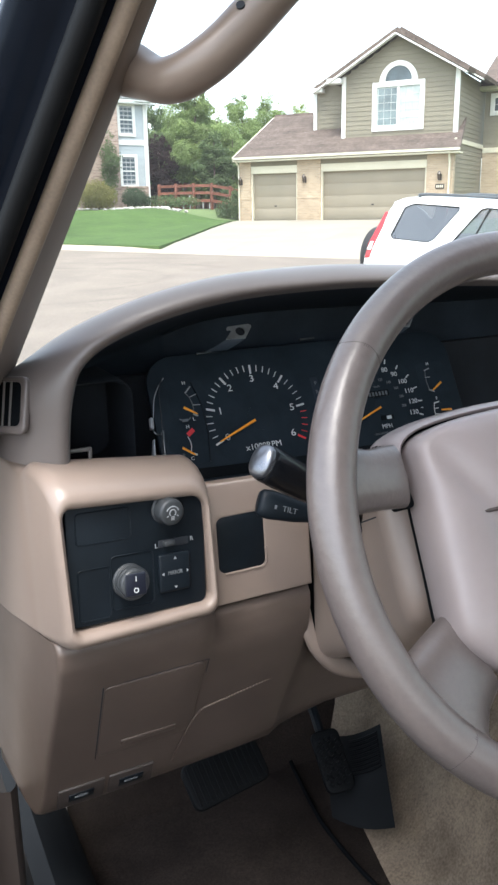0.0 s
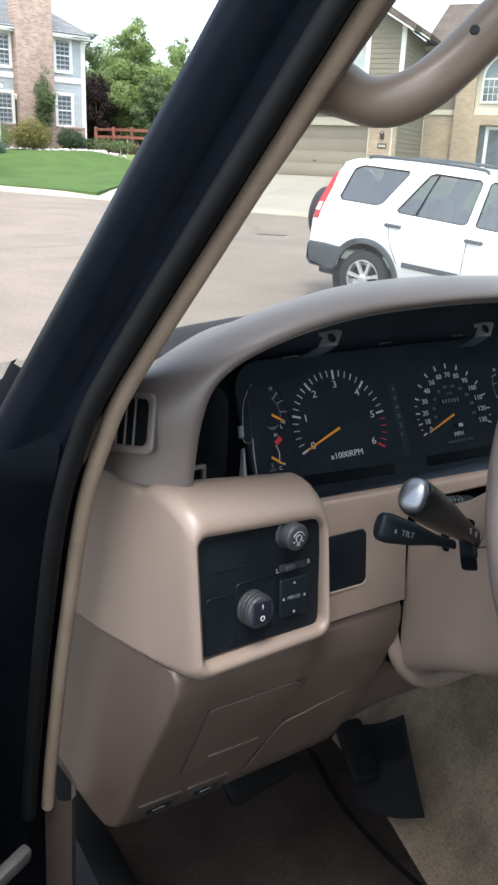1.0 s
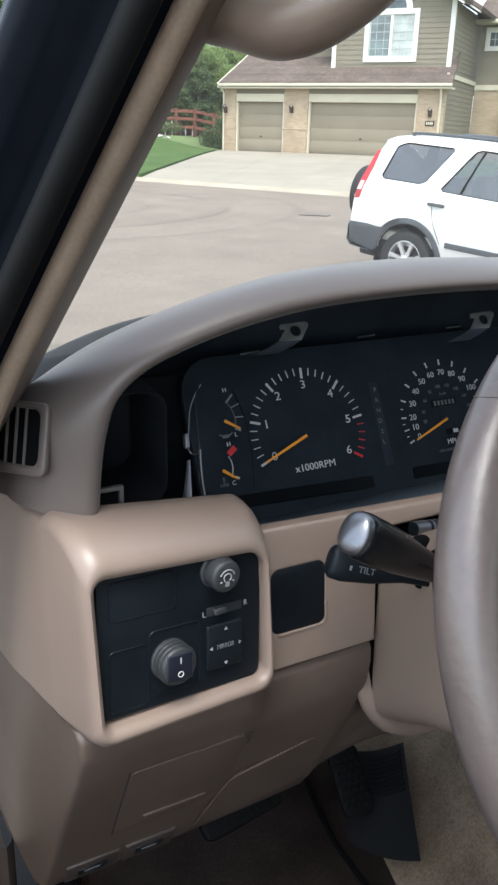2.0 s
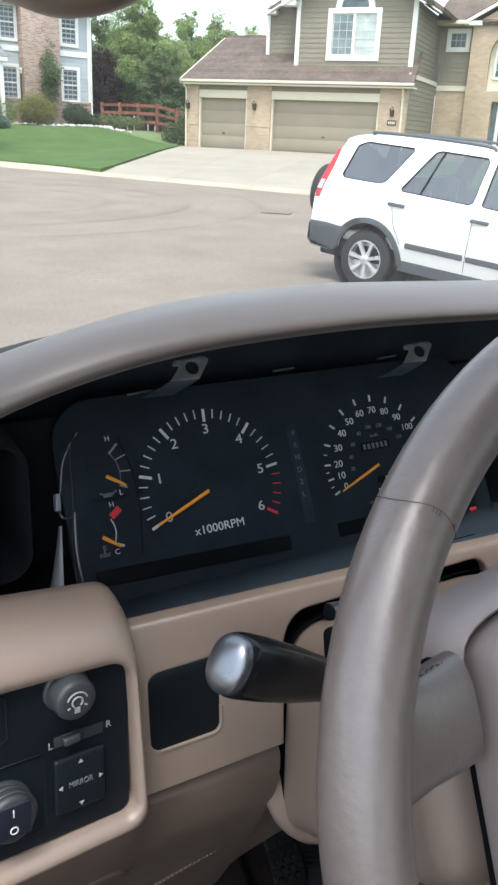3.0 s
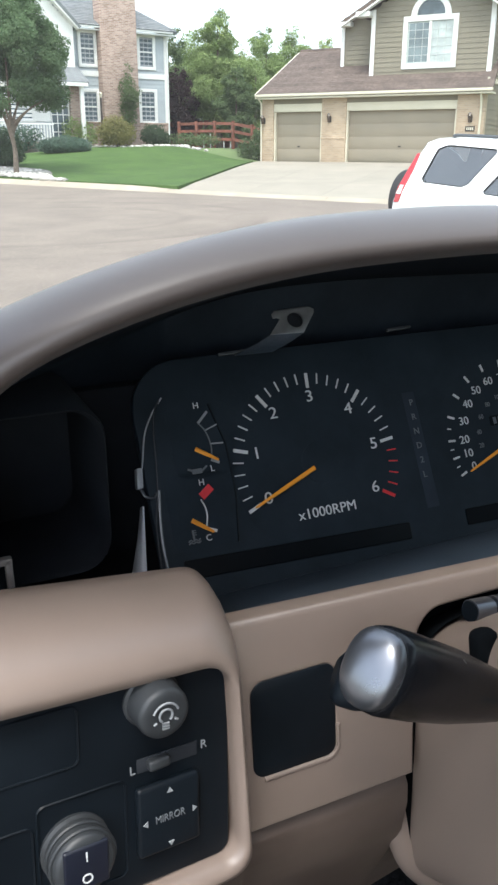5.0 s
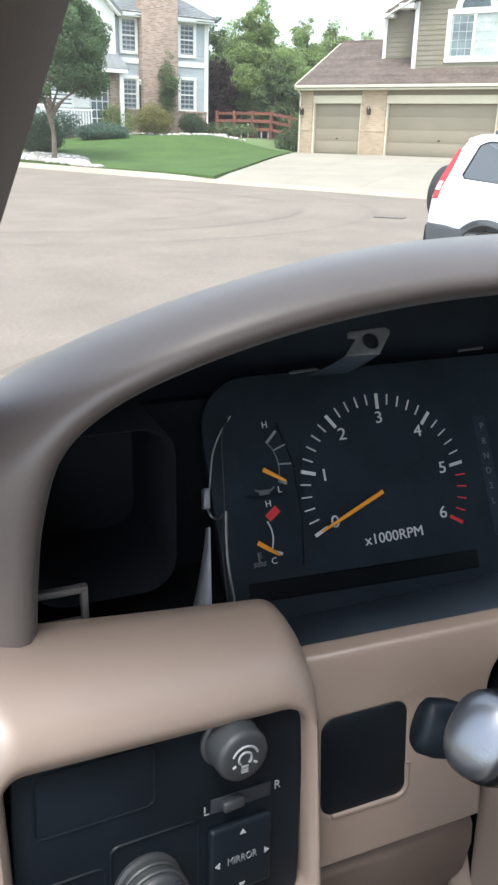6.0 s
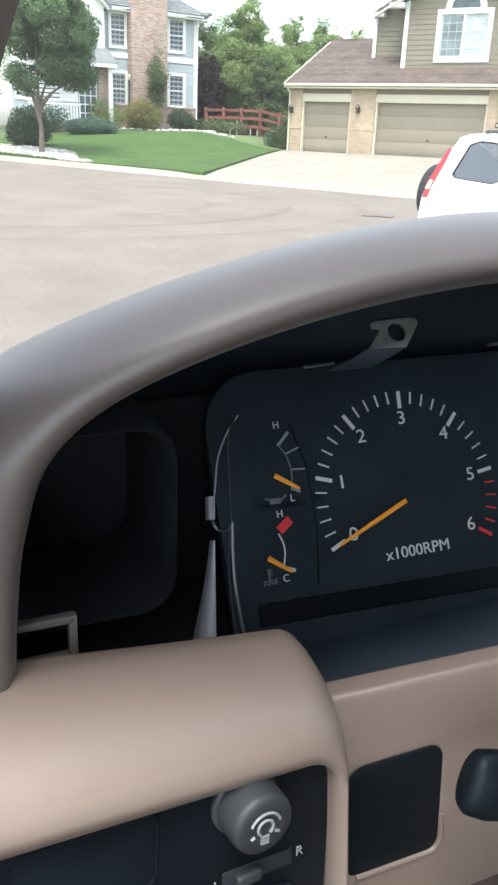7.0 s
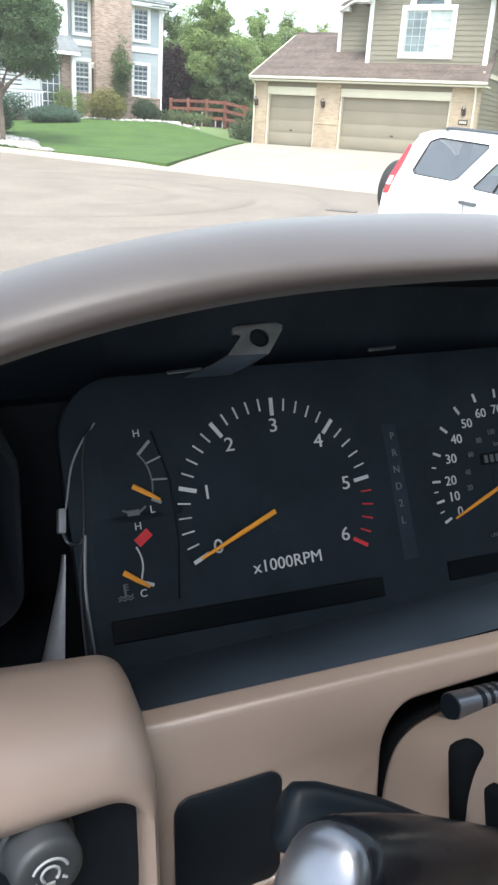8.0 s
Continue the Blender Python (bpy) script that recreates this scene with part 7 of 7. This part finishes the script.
part("entry_brick", plate([(11.37, 0.7), (15.43, 0.7), (15.43, 6.55), (13.40, 7.72), (11.37, 6.55)], [arch(13.40, 1.18, 3.90, 5.27), [(12.58, 0.72), (14.14, 0.72), (14.14, 3.45), (12.58, 3.45)]], 0.45, 0.01, 1, lambda c: Vector((c.x, c.y, -5.85 + c.z))), BRICK_TAN, house, "buff brick entry gable")
part("entry_panel", blk(12.0, 14.8, 3.7, 6.55, -6.0, -5.76), CREAM_TRIM, house, "cream panel in the arch")
entry_window = part("arched_window", plate(arch(13.40, 0.88, 4.47, 5.45), (), 0.03, 0.004, 1, lambda c: Vector((c.x, c.y, -5.755 + c.z))), PANE, house, "arched window with white bars")
part("arch_frame", plate(arch(13.40, 0.97, 4.38, 5.45), [arch(13.40, 0.87, 4.48, 5.45)], 0.07, 0.01, 1, lambda c: Vector((c.x, c.y, -5.757 + c.z))), WHITE_TRIM, entry_window)
part("transom", blk(12.53, 14.27, 5.38, 5.45, -5.75, -5.70), WHITE_TRIM, entry_window)
for k in range(1, 8):
    part("glazing_bar", blk(12.52 + 0.22 * k - 0.012, 12.52 + 0.22 * k + 0.012, 4.48, 5.40, -5.74, -5.715), WHITE_TRIM, entry_window, smooth=False)
for z in (4.78, 5.08):
    part("glazing_bar", blk(12.53, 14.27, z - 0.012, z + 0.012, -5.74, -5.713), WHITE_TRIM, entry_window, smooth=False)
part("porch_wall", blk(12.4, 14.3, 0.7, 3.6, -6.0, -5.72), DOORPAINT, house)
entry_door = part("entry_door", plate([(12.85, 1.0), (13.85, 1.0), (13.85, 3.42), (12.85, 3.42)], [[(13.00, 1.15), (13.70, 1.15), (13.70, 3.28), (13.00, 3.28)]], 0.08, 0.01, 1, lambda c: Vector((c.x, c.y, -5.70 + c.z))), WHITE_TRIM, house, "white framed storm door")
part("door_glass", blk(13.00, 13.70, 1.15, 3.28, -5.70, -5.66), SHUTTER, entry_door, "dark glass")
for u in (12.62, 13.90):
    part("sidelight", blk(u, u + 0.20, 1.1, 3.38, -5.71, -5.67), SHUTTER, house, "dark side pane")
part("entry_gable_trim", sweep([(11.02, 6.62, -5.28), (13.40, 7.92, -5.28), (15.78, 6.62, -5.28)], [(0.06, -0.12), (0.06, 0.12), (-0.06, 0.12), (-0.06, -0.12)], up=(0, 0, 1)), WHITE_TRIM, house)
part("eave_return", blk(10.98, 11.75, 6.50, 6.68, -5.6, -5.2, 0.02), WHITE_TRIM, house)
part("entry_roof", slab_roof((10.95, 6.74, -5.22), (13.40, 8.06, -5.22), (13.40, 8.06, -8.2), (10.95, 6.74, -5.5)), SHINGLE, house)
part("entry_roof", slab_roof((13.40, 8.06, -5.22), (15.85, 6.74, -5.22), (15.85, 6.74, -5.5), (13.40, 8.06, -8.2)), SHINGLE, house)
part("wing_roof", slab_roof((9.65, 6.66, -5.2), (19.2, 6.66, -5.2), (19.2, 9.25, -10.4), (9.75, 9.25, -10.4)), SHINGLE, house, "brown shingle roof")
part("wing_eave", blk(9.75, 11.2, 6.54, 6.70, -5.8, -5.12, 0.02), CREAM_TRIM, house)
# carriage lamps by the doors
for u, z in ((0.20, 2.72), (3.40, 2.75), (9.45, 2.68)):
    m = Matrix.Translation((u, z, 0.06))
    lamp = part("carriage_lamp", moved(boxed((-0.08, -0.12, 0), (0.08, 0.12, 0.03), 0.01), m), LAMPIRON, house, "dark bronze carriage lamp")
    part("lamp_glass", moved(loft([[(q * math.cos(a), y, 0.12 + q * math.sin(a)) for a in (2 * math.pi * i / 8 for i in range(8))] for q, y in ((0.05, -0.12), (0.085, 0.10), (0.10, 0.12), (0.03, 0.24))], True, True, True), m), LAMPGLASS, lamp)
part("number_plaque", blk(9.28, 9.66, 2.22, 2.42, 0.06, 0.09, 0.01), LAMPIRON, house, "dark house plaque")
for k in range(4):
    part("plaque_bar", blk(9.33 + 0.075 * k, 9.38 + 0.075 * k, 2.27, 2.37, 0.09, 0.10), CREAM_TRIM, house)

# -- the pale blue house with a brick chimney --
_hm = frame_of((16.2, 45.2, 0), (0.985, 0.15, 0), (0, 0, 1))
blue = thing("blue_house", "pale blue two-storey house with a tall brick chimney and grey roof", "house", _hm)
part("wall_core", blk(-5.65, -0.02, 1.4, 7.25, -8, -0.05), SIDING_BLUE, blue)
WINS = [(-1.58, -0.82, 5.62, 7.02), (-1.58, -0.80, 2.94, 4.38), (-4.86, -4.16, 5.60, 7.00), (-4.86, -4.16, 2.88, 4.28)]
part("siding", siding(-5.62, 0.0, 2.80, 7.25, -0.02, WINS, 0.20), SIDING_BLUE, blue, "pale blue lap siding")
part("brick_base", blk(-5.6, 0.03, 1.3, 2.80, -0.4, 0.06), BRICK_RED, blue, "mottled brick base")
part("base_cap", blk(-5.6, 0.06, 2.78, 2.86, -0.3, 0.10), BRICK_RED, blue)
part("band_board", blk(-5.6, 0.02, 5.02, 5.28, -0.05, 0.04), WHITE_TRIM, blue)
for u in (-5.62, -0.14):
    part("corner_board", blk(u, u + 0.17, 2.86, 7.2, -0.05, 0.045), WHITE_TRIM, blue)
for w in WINS:
    ww = window(blue, *w, 0.0, 3, 6, SHUTTER, 0.16)
    for k in range(7):
        z = w[2] + 0.06 + (w[3] - w[2] - 0.12) * k / 6
        part("blind_slat", blk(w[0] + 0.03, w[1] - 0.03, z - 0.03, z + 0.03, -0.012, -0.006), CLIPGREY, ww)
part("chimney", blk(-3.98, -1.98, 1.3, 9.6, -0.2, 0.55, 0.01), BRICK_RED, blue, "tall mottled brick chimney")
part("chimney", blk(-3.60, -2.25, 9.6, 12.0, -0.2, 0.50, 0.01), BRICK_RED, blue, "tall mottled brick chimney")
part("fascia", blk(-5.5, 0.20, 7.22, 7.38, 0.36, 0.48, 0.02), WHITE_TRIM, blue, "white gutter")
part("soffit", blk(-5.5, 0.38, 7.12, 7.18, -0.2, 0.40), WHITE_TRIM, blue)
part("downpipe", sweep([(0.02, 7.15, 0.36), (0.0, 6.9, 0.12), (0.0, 1.7, 0.10)], circle(0.045, 8), up=(0, 0, 1)), WHITE_TRIM, blue)
part("roof", slab_roof((-5.7, 7.34, 0.5), (0.45, 7.34, 0.5), (-1.6, 9.6, -4.2), (-5.7, 9.6, -4.2)), SHINGLE_GREY, blue, "grey shingle roof")
part("shingles", shingles((-5.7, 7.34, 0.5), (0.45, 7.34, 0.5), (-1.6, 9.6, -4.2), (-5.7, 9.6, -4.2), 22, 36, 5), SHINGLE_GREY, blue)
# gabled part with porch
part("gable_wall", plate([(-10.2, 1.4), (-5.58, 1.4), (-5.58, 7.2), (-7.9, 9.2), (-10.2, 7.2)], [], 0.3, 0, 1, lambda c: Vector((c.x, c.y, 0.6 + c.z))), SIDING_BLUE, blue)
part("gable_siding", siding(-10.2, -5.6, 2.8, 9.1, 0.92, left=lambda z: -10.2 + max(0, z - 7.2) / 0.857, right=lambda z: -5.6 - max(0, z - 7.2) / 0.857), WHITE_TRIM, blue, "white lap siding")
for e in (-10.55, -5.40):
    part("rake_board", sweep([(e, 7.0, 1.12), (-7.98, 9.40, 1.12)], [(0.04, -0.16), (0.04, 0.16), (-0.04, 0.16), (-0.04, -0.16)], up=(0, 0, 1)), WHITE_TRIM, blue)
    part("gable_roof", slab_roof(*(((e, 7.0, 1.3), (-7.98, 9.50, 1.3), (-7.98, 9.50, -6), (e, 7.0, -6)) if e > -8 else ((-7.98, 9.50, 1.3), (e, 7.0, 1.3), (e, 7.0, -6), (-7.98, 9.50, -6))), 0.15), SHINGLE_GREY, blue)
part("porch_roof", slab_roof((-9.4, 4.60, 2.0), (-5.38, 4.60, 2.0), (-5.50, 5.70, 0.4), (-9.4, 5.70, 0.4), 0.12), SHINGLE_GREY, blue, "grey porch roof")
part("porch_fascia", blk(-9.4, -5.42, 4.40, 4.60, 1.86, 1.98), WHITE_TRIM, blue)
part("porch_post", blk(-5.76, -5.58, 1.7, 4.42, 1.62, 1.80, 0.01), WHITE_TRIM, blue)
part("porch_brick", blk(-6.05, -5.58, 1.4, 4.5, 0.92, 1.2), BRICK_RED, blue)
part("porch_floor", blk(-10.0, -5.4, 1.3, 1.86, 0.9, 2.0, 0.02), CONCRETE, blue)
part("front_door", blk(-7.05, -6.10, 1.86, 4.05, 0.90, 0.98), SHUTTER, blue, "dark screen door with a white lattice")
for k in range(4):
    part("lattice_bar", blk(-7.05 + 0.30 * k, -7.01 + 0.30 * k, 1.86, 4.05, 0.98, 1.0), WHITE_TRIM, blue)
for k in range(6):
    part("lattice_bar", blk(-7.05, -6.10, 1.90 + 0.40 * k, 1.94 + 0.40 * k, 0.98, 1.0), WHITE_TRIM, blue)
rail = part("porch_rail", blk(-9.9, -7.3, 2.62, 2.70, 1.85, 1.93), WHITE_TRIM, blue, "white porch railing")
for k in range(18):
    part("baluster", blk(-9.85 + 0.145 * k, -9.80 + 0.145 * k, 1.95, 2.64, 1.87, 1.91), WHITE_TRIM, rail)
window(blue, -9.6, -8.0, 2.9, 4.3, 0.94, 4, 3, SHUTTER, 0.14)
window(blue, -8.7, -6.8, 5.7, 7.1, 0.94, 4, 3, SHUTTER, 0.14)
# lamp post by the path
post = thing("lamp_post", "slim black garden lamp post by the path", "street lamp", Matrix.Translation((12.0, 43.4, lot_z(12.0, 43.4))))
part("post", sweep([(0, 0, 0), (0, 0, 2.3)], circle(0.045, 8), up=(1, 0, 0)), LAMPIRON, post)
part("lantern", loft([[(q * math.cos(a), q * math.sin(a), z) for a in (2 * math.pi * i / 8 for i in range(8))] for q, z in ((0.05, 2.3), (0.08, 2.46), (0.09, 2.48), (0.02, 2.56))], True, True, True), CREAM_TRIM, post)
# red timber fence between the houses
WOODRED = mat("red_stained_timber", (0.21, 0.075, 0.048), 0.8, vary=0.2, scale=4, per_object=0.15)
fence = thing("fence", "red-stained timber rail fence between the houses", "fence")
_f0, _f1 = Vector((16.6, 44.6, 0)), Vector((19.4, 38.8, 0))
_fl = (_f1 - _f0).length
for k in range(6):
    p = _f0.lerp(_f1, k / 5)
    part("post", boxed((p.x - 0.07, p.y - 0.07, lot_z(p.x, p.y) - 0.2), (p.x + 0.07, p.y + 0.07, lot_z(p.x, p.y) + 1.25), 0.01), WOODRED, fence)
    if k < 5:
        q = _f0.lerp(_f1, (k + 1) / 5)
        for h in (0.35, 0.75, 1.12):
            part("rail", sweep([(p.x, p.y, lot_z(p.x, p.y) + h), (q.x, q.y, lot_z(q.x, q.y) + h)], [(0.02, -0.07), (0.02, 0.07), (-0.02, 0.07), (-0.02, -0.07)]), WOODRED, fence)
for k in range(26):
    p = Vector((15.2, 50.0, 0)).lerp(Vector((24.5, 46.0, 0)), k / 25)
    part("board", boxed((p.x - 0.17, p.y - 0.03, 1.2), (p.x + 0.17, p.y + 0.03, 3.1 + 0.05 * math.sin(k * 2.3)), 0.01), WOODRED, fence)


# ---- trees and shrubs ----
BARK = mat("grey_brown_bark", (0.16, 0.125, 0.095), 0.9, vary=0.25, scale=8, bump=0.8, bump_scale=30)


def leaf_mat(name, c):
    """Leaves that let some light through."""
    m = mat(name, c, 0.6, vary=0.22, scale=0.7, island=0.18, spec=0.25)
    nt, L = m.node_tree, m.node_tree.links.new
    b, out = nt.nodes["Principled BSDF"], nt.nodes["Material Output"]
    src = b.inputs["Base Color"].links[0].from_socket
    t, x = nt.nodes.new("ShaderNodeBsdfTranslucent"), nt.nodes.new("ShaderNodeMixShader")
    x.inputs[0].default_value = 0.5
    L(src, t.inputs[0])
    L(b.outputs[0], x.inputs[1])
    L(t.outputs[0], x.inputs[2])
    L(x.outputs[0], out.inputs[0])
    return m


LEAF = leaf_mat("maple_leaves", (0.265, 0.345, 0.135))
MAPLE = leaf_mat("dark_maple_leaves", (0.150, 0.225, 0.110))
LEAF_DARK = leaf_mat("dark_leaves", (0.150, 0.205, 0.095))
LEAF_LIGHT = leaf_mat("yellow_green_leaves", (0.330, 0.400, 0.130))
LEAF_PLUM = leaf_mat("plum_leaves", (0.065, 0.040, 0.042))
JUNIPER = leaf_mat("blue_juniper", (0.125, 0.190, 0.140))
SHRUB_DARK = leaf_mat("dark_shrub_leaves", (0.080, 0.120, 0.065))
GOLD = leaf_mat("golden_shrub_leaves", (0.270, 0.255, 0.095))


def crown(blobs, n, size, seed, material):
    """Leaves scattered in and on lumps: (x, y, z, rx, ry, rz); denser near their skins, with gaps between."""
    r = random.Random(seed)
    vol = [b[3] * b[4] * b[5] for b in blobs]
    tot = sum(vol)
    verts, faces = [], []
    for b, v in zip(blobs, vol):
        for _ in range(int(n * v / tot) + 8):
            d = Vector((r.gauss(0, 1), r.gauss(0, 1), r.gauss(0, 1))).normalized()
            q = 1 - 0.55 * r.random() ** 1.8
            if r.random() < 0.12:
                q *= 1.12
            q *= 1 + 0.22 * noise.noise(Vector((d.x * 2.3 + seed, d.y * 2.3, d.z * 2.3 + b[2])))
            c = Vector((b[0] + d.x * b[3] * q, b[1] + d.y * b[4] * q, b[2] + d.z * b[5] * q))
            k = size * r.uniform(0.55, 1.35)
            nrm = (d + Vector((r.gauss(0, 0.6), r.gauss(0, 0.6), r.gauss(0.3, 0.6)))).normalized()
            t = nrm.cross(Vector((r.gauss(0, 1), r.gauss(0, 1), r.gauss(0, 1)))).normalized()
            u = nrm.cross(t)
            i = len(verts)
            verts += [c - t * k * 0.55, c + u * k * 0.34 + nrm * k * 0.10, c + t * k * 0.55, c - u * k * 0.34 + nrm * k * 0.10]
            faces.append((i, i + 1, i + 2, i + 3))
    me = bpy.data.meshes.new("crown")
    me.from_pydata([tuple(v) for v in verts], [], faces)
    me.materials.append(material)
    return me


def limb(pts, r0, r1):
    pts = spline(pts, 12)
    return sweep(pts, circle(1.0, 8), up=(0.3, 0.2, 1) if abs((pts[-1] - pts[0]).normalized().z) < 0.9 else (1, 0, 0), scale=[r0 + (r1 - r0) * i / 11 for i in range(12)])


def tree(name, x, y, z, h, trunk_r, blobs, n, size, seed, material, label, forks=4, fork_at=0.3, group=""):
    t = thing(name, label, "tree", Matrix.Translation((x, y, z)), group)
    r = random.Random(seed)
    part("trunk", limb([(0, 0, -0.2), (0.03 * h * 0.2, 0, h * fork_at * 0.6), (0, 0.02 * h * 0.2, h * fork_at * 1.3), (0, 0, h * 0.85)], trunk_r, trunk_r * 0.2), BARK, t, "grey-brown trunk")
    for k in range(forks):
        a = 6.28 * k / forks + r.uniform(-0.4, 0.4)
        b = blobs[k % len(blobs)]
        z0 = h * fork_at * r.uniform(0.8, 1.4)
        tip = Vector((b[0] + b[3] * 0.5 * math.cos(a), b[1] + b[4] * 0.5 * math.sin(a), b[2] + b[5] * 0.3))
        part("limb", limb([(0, 0, z0), (tip.x * 0.35, tip.y * 0.35, z0 + (tip.z - z0) * 0.45), tuple(tip)], trunk_r * 0.55, trunk_r * 0.12), BARK, t)
    part("crown", crown(blobs, n, size, seed, material), material, t, "leafy crown with gaps")
    return t


def lumps(h, spread, n, seed, base=0.3, top=1.0, taper=0.6, loose=False):
    r = random.Random(seed)
    out = []
    for k in range(n):
        t = base + (top - base) * (k + 0.5) / n
        w = spread * (1 - taper * abs(t - 0.5 * (base + top)) / (0.5 * (top - base)) * (1 if t > 0.5 * (base + top) else 0.6))
        a, q = r.uniform(0, 6.28), w * (r.uniform(0.3, 1.05) if loose else r.uniform(0.1, 0.6))
        s = w * (r.uniform(0.24, 0.46) if loose else r.uniform(0.45, 0.75))
        out.append((q * math.cos(a), q * math.sin(a), h * t, s, s, s * r.uniform(0.65, 0.95)))
    return out


def gz(x, y):
    return lot_z(x, y)


# young tree on the lawn's corner
_t = Vector((5.35, 30.9, 0))
_lt = [(x + 0.35, y, z, a, b, c) for x, y, z, a, b, c in lumps(6.1, 1.55, 76, 11, 0.36, 1.0, 0.50, True)]
tree("lawn_tree", _t.x, _t.y, gz(_t.x, _t.y), 6.2, 0.11, _lt, 70000, 0.080, 11, MAPLE, "young leafy tree with a forked trunk in a white stone bed", 8, 0.20)
# slim tree against the chimney
tree("slim_tree", 13.6, 43.8, gz(13.6, 43.8), 4.1, 0.04, lumps(3.9, 0.72, 22, 21, 0.18, 1.0, 0.70), 3800, 0.085, 21, LEAF_DARK, "slim young tree in front of the chimney", 3, 0.3)
# trees between and behind the houses
BACK = [
    ("back_tree", 18.2, 50.5, 6.7, 2.0, LEAF_DARK, 31), ("back_tree", 20.1, 47.3, 7.5, 1.7, LEAF, 32), ("back_tree", 23.2, 51.0, 6.4, 2.2, LEAF, 33),
    ("back_tree", 16.6, 52.5, 6.2, 2.2, LEAF_DARK, 34), ("back_tree", 26.5, 54.0, 7.7, 2.0, LEAF, 35), ("back_tree", 21.5, 55.5, 7.2, 2.3, LEAF, 36),
    ("back_tree", 30.0, 57.0, 8.2, 2.2, LEAF, 37), ("plum_tree", 17.7, 47.4, 4.3, 1.2, LEAF_PLUM, 38), ("back_tree", 19.6, 43.6, 4.2, 1.1, LEAF_DARK, 39),
    ("back_tree", 24.5, 58.0, 8.6, 2.1, LEAF_LIGHT, 40), ("back_tree", 5.0, 58.0, 12.0, 4.0, LEAF, 41), ("back_tree", -3.0, 55.0, 11.0, 4.0, LEAF_DARK, 42),
    ("back_tree", 33.6, 57.5, 7.7, 2.2, LEAF_LIGHT, 43), ("back_tree", 21.9, 46.0, 4.6, 1.5, LEAF, 44),
]
for nm, x, y, h, sp, lm, sd in BACK:
    tree(nm, x, y, gz(x, y) - 0.1, h, 0.03 * h, lumps(h, sp * 1.08, 64, sd, 0.10, 0.98, 0.70, True), 42000 if h > 5 else 16000, 0.115 if h > 5 else 0.10, sd, lm, "dark plum-leaved tree by the blue house" if nm == "plum_tree" else "tall leafy green tree behind the houses", 4, 0.25, "" if nm == "plum_tree" else "trees behind the houses")


def shrub(name, x, y, blobs, n, size, seed, material, label):
    s = thing(name, label, "shrub", Matrix.Translation((x, y, gz(x, y))))
    part("stem", limb([(0, 0, -0.05), (0.02, 0, 0.2), (0.05, 0.03, 0.4)], 0.04, 0.02), BARK, s)
    part("foliage", crown(blobs, n, size, seed, material), material, s)


shrub("round_shrub", 5.4, 33.8, [(0, 0, 0.70, 0.80, 0.8, 0.72), (0.35, 0.1, 0.50, 0.55, 0.55, 0.5), (-0.35, 0, 0.50, 0.55, 0.55, 0.5)], 9000, 0.075, 51, SHRUB_DARK, "dark round clipped shrub beside the young tree")
shrub("juniper", 8.9, 38.6, [(0, 0, 0.34, 1.05, 0.8, 0.36), (0.65, 0.1, 0.28, 0.62, 0.7, 0.30), (-0.65, 0, 0.28, 0.62, 0.7, 0.30)], 9000, 0.07, 52, JUNIPER, "low spreading blue-green juniper at the lawn's edge")
shrub("golden_shrub", 11.9, 40.6, [(0, 0, 0.75, 0.78, 0.8, 0.68), (0.4, 0, 0.6, 0.55, 0.6, 0.55), (-0.45, 0.1, 0.62, 0.55, 0.5, 0.55)], 7000, 0.08, 53, GOLD, "golden-leaved shrub in the stone bed")
shrub("dark_shrub", 14.2, 41.9, [(0, 0, 0.52, 0.65, 0.6, 0.52), (0.4, 0, 0.38, 0.45, 0.5, 0.4)], 4500, 0.08, 54, SHRUB_DARK, "dark evergreen shrub by the house corner")
shrub("low_hedge", 16.0, 42.3, [(0, 0, 0.3, 1.3, 0.5, 0.35), (1.0, -0.6, 0.28, 0.9, 0.5, 0.3)], 1800, 0.09, 55, LEAF_DARK, "low green hedge along the lawn")
shrub("porch_shrub", 10.4, 42.9, [(0, 0, 0.7, 0.6, 0.5, 0.75), (0.7, 0, 0.6, 0.5, 0.5, 0.6)], 2400, 0.09, 56, LEAF, "bright green shrub by the porch")
shrub("garage_shrub", 17.9, 37.2, [(0, 0, 0.50, 0.50, 0.50, 0.60), (0, 0, 1.0, 0.30, 0.30, 0.45), (-0.5, 0.4, 0.4, 0.45, 0.4, 0.5)], 3000, 0.085, 57, LEAF_DARK, "leafy shrub at the garage corner")
shrub("porch_shrub", 7.4, 41.6, [(0, 0, 0.6, 1.2, 0.5, 0.6)], 1400, 0.12, 58, JUNIPER, "blue-green shrub below the porch railing")
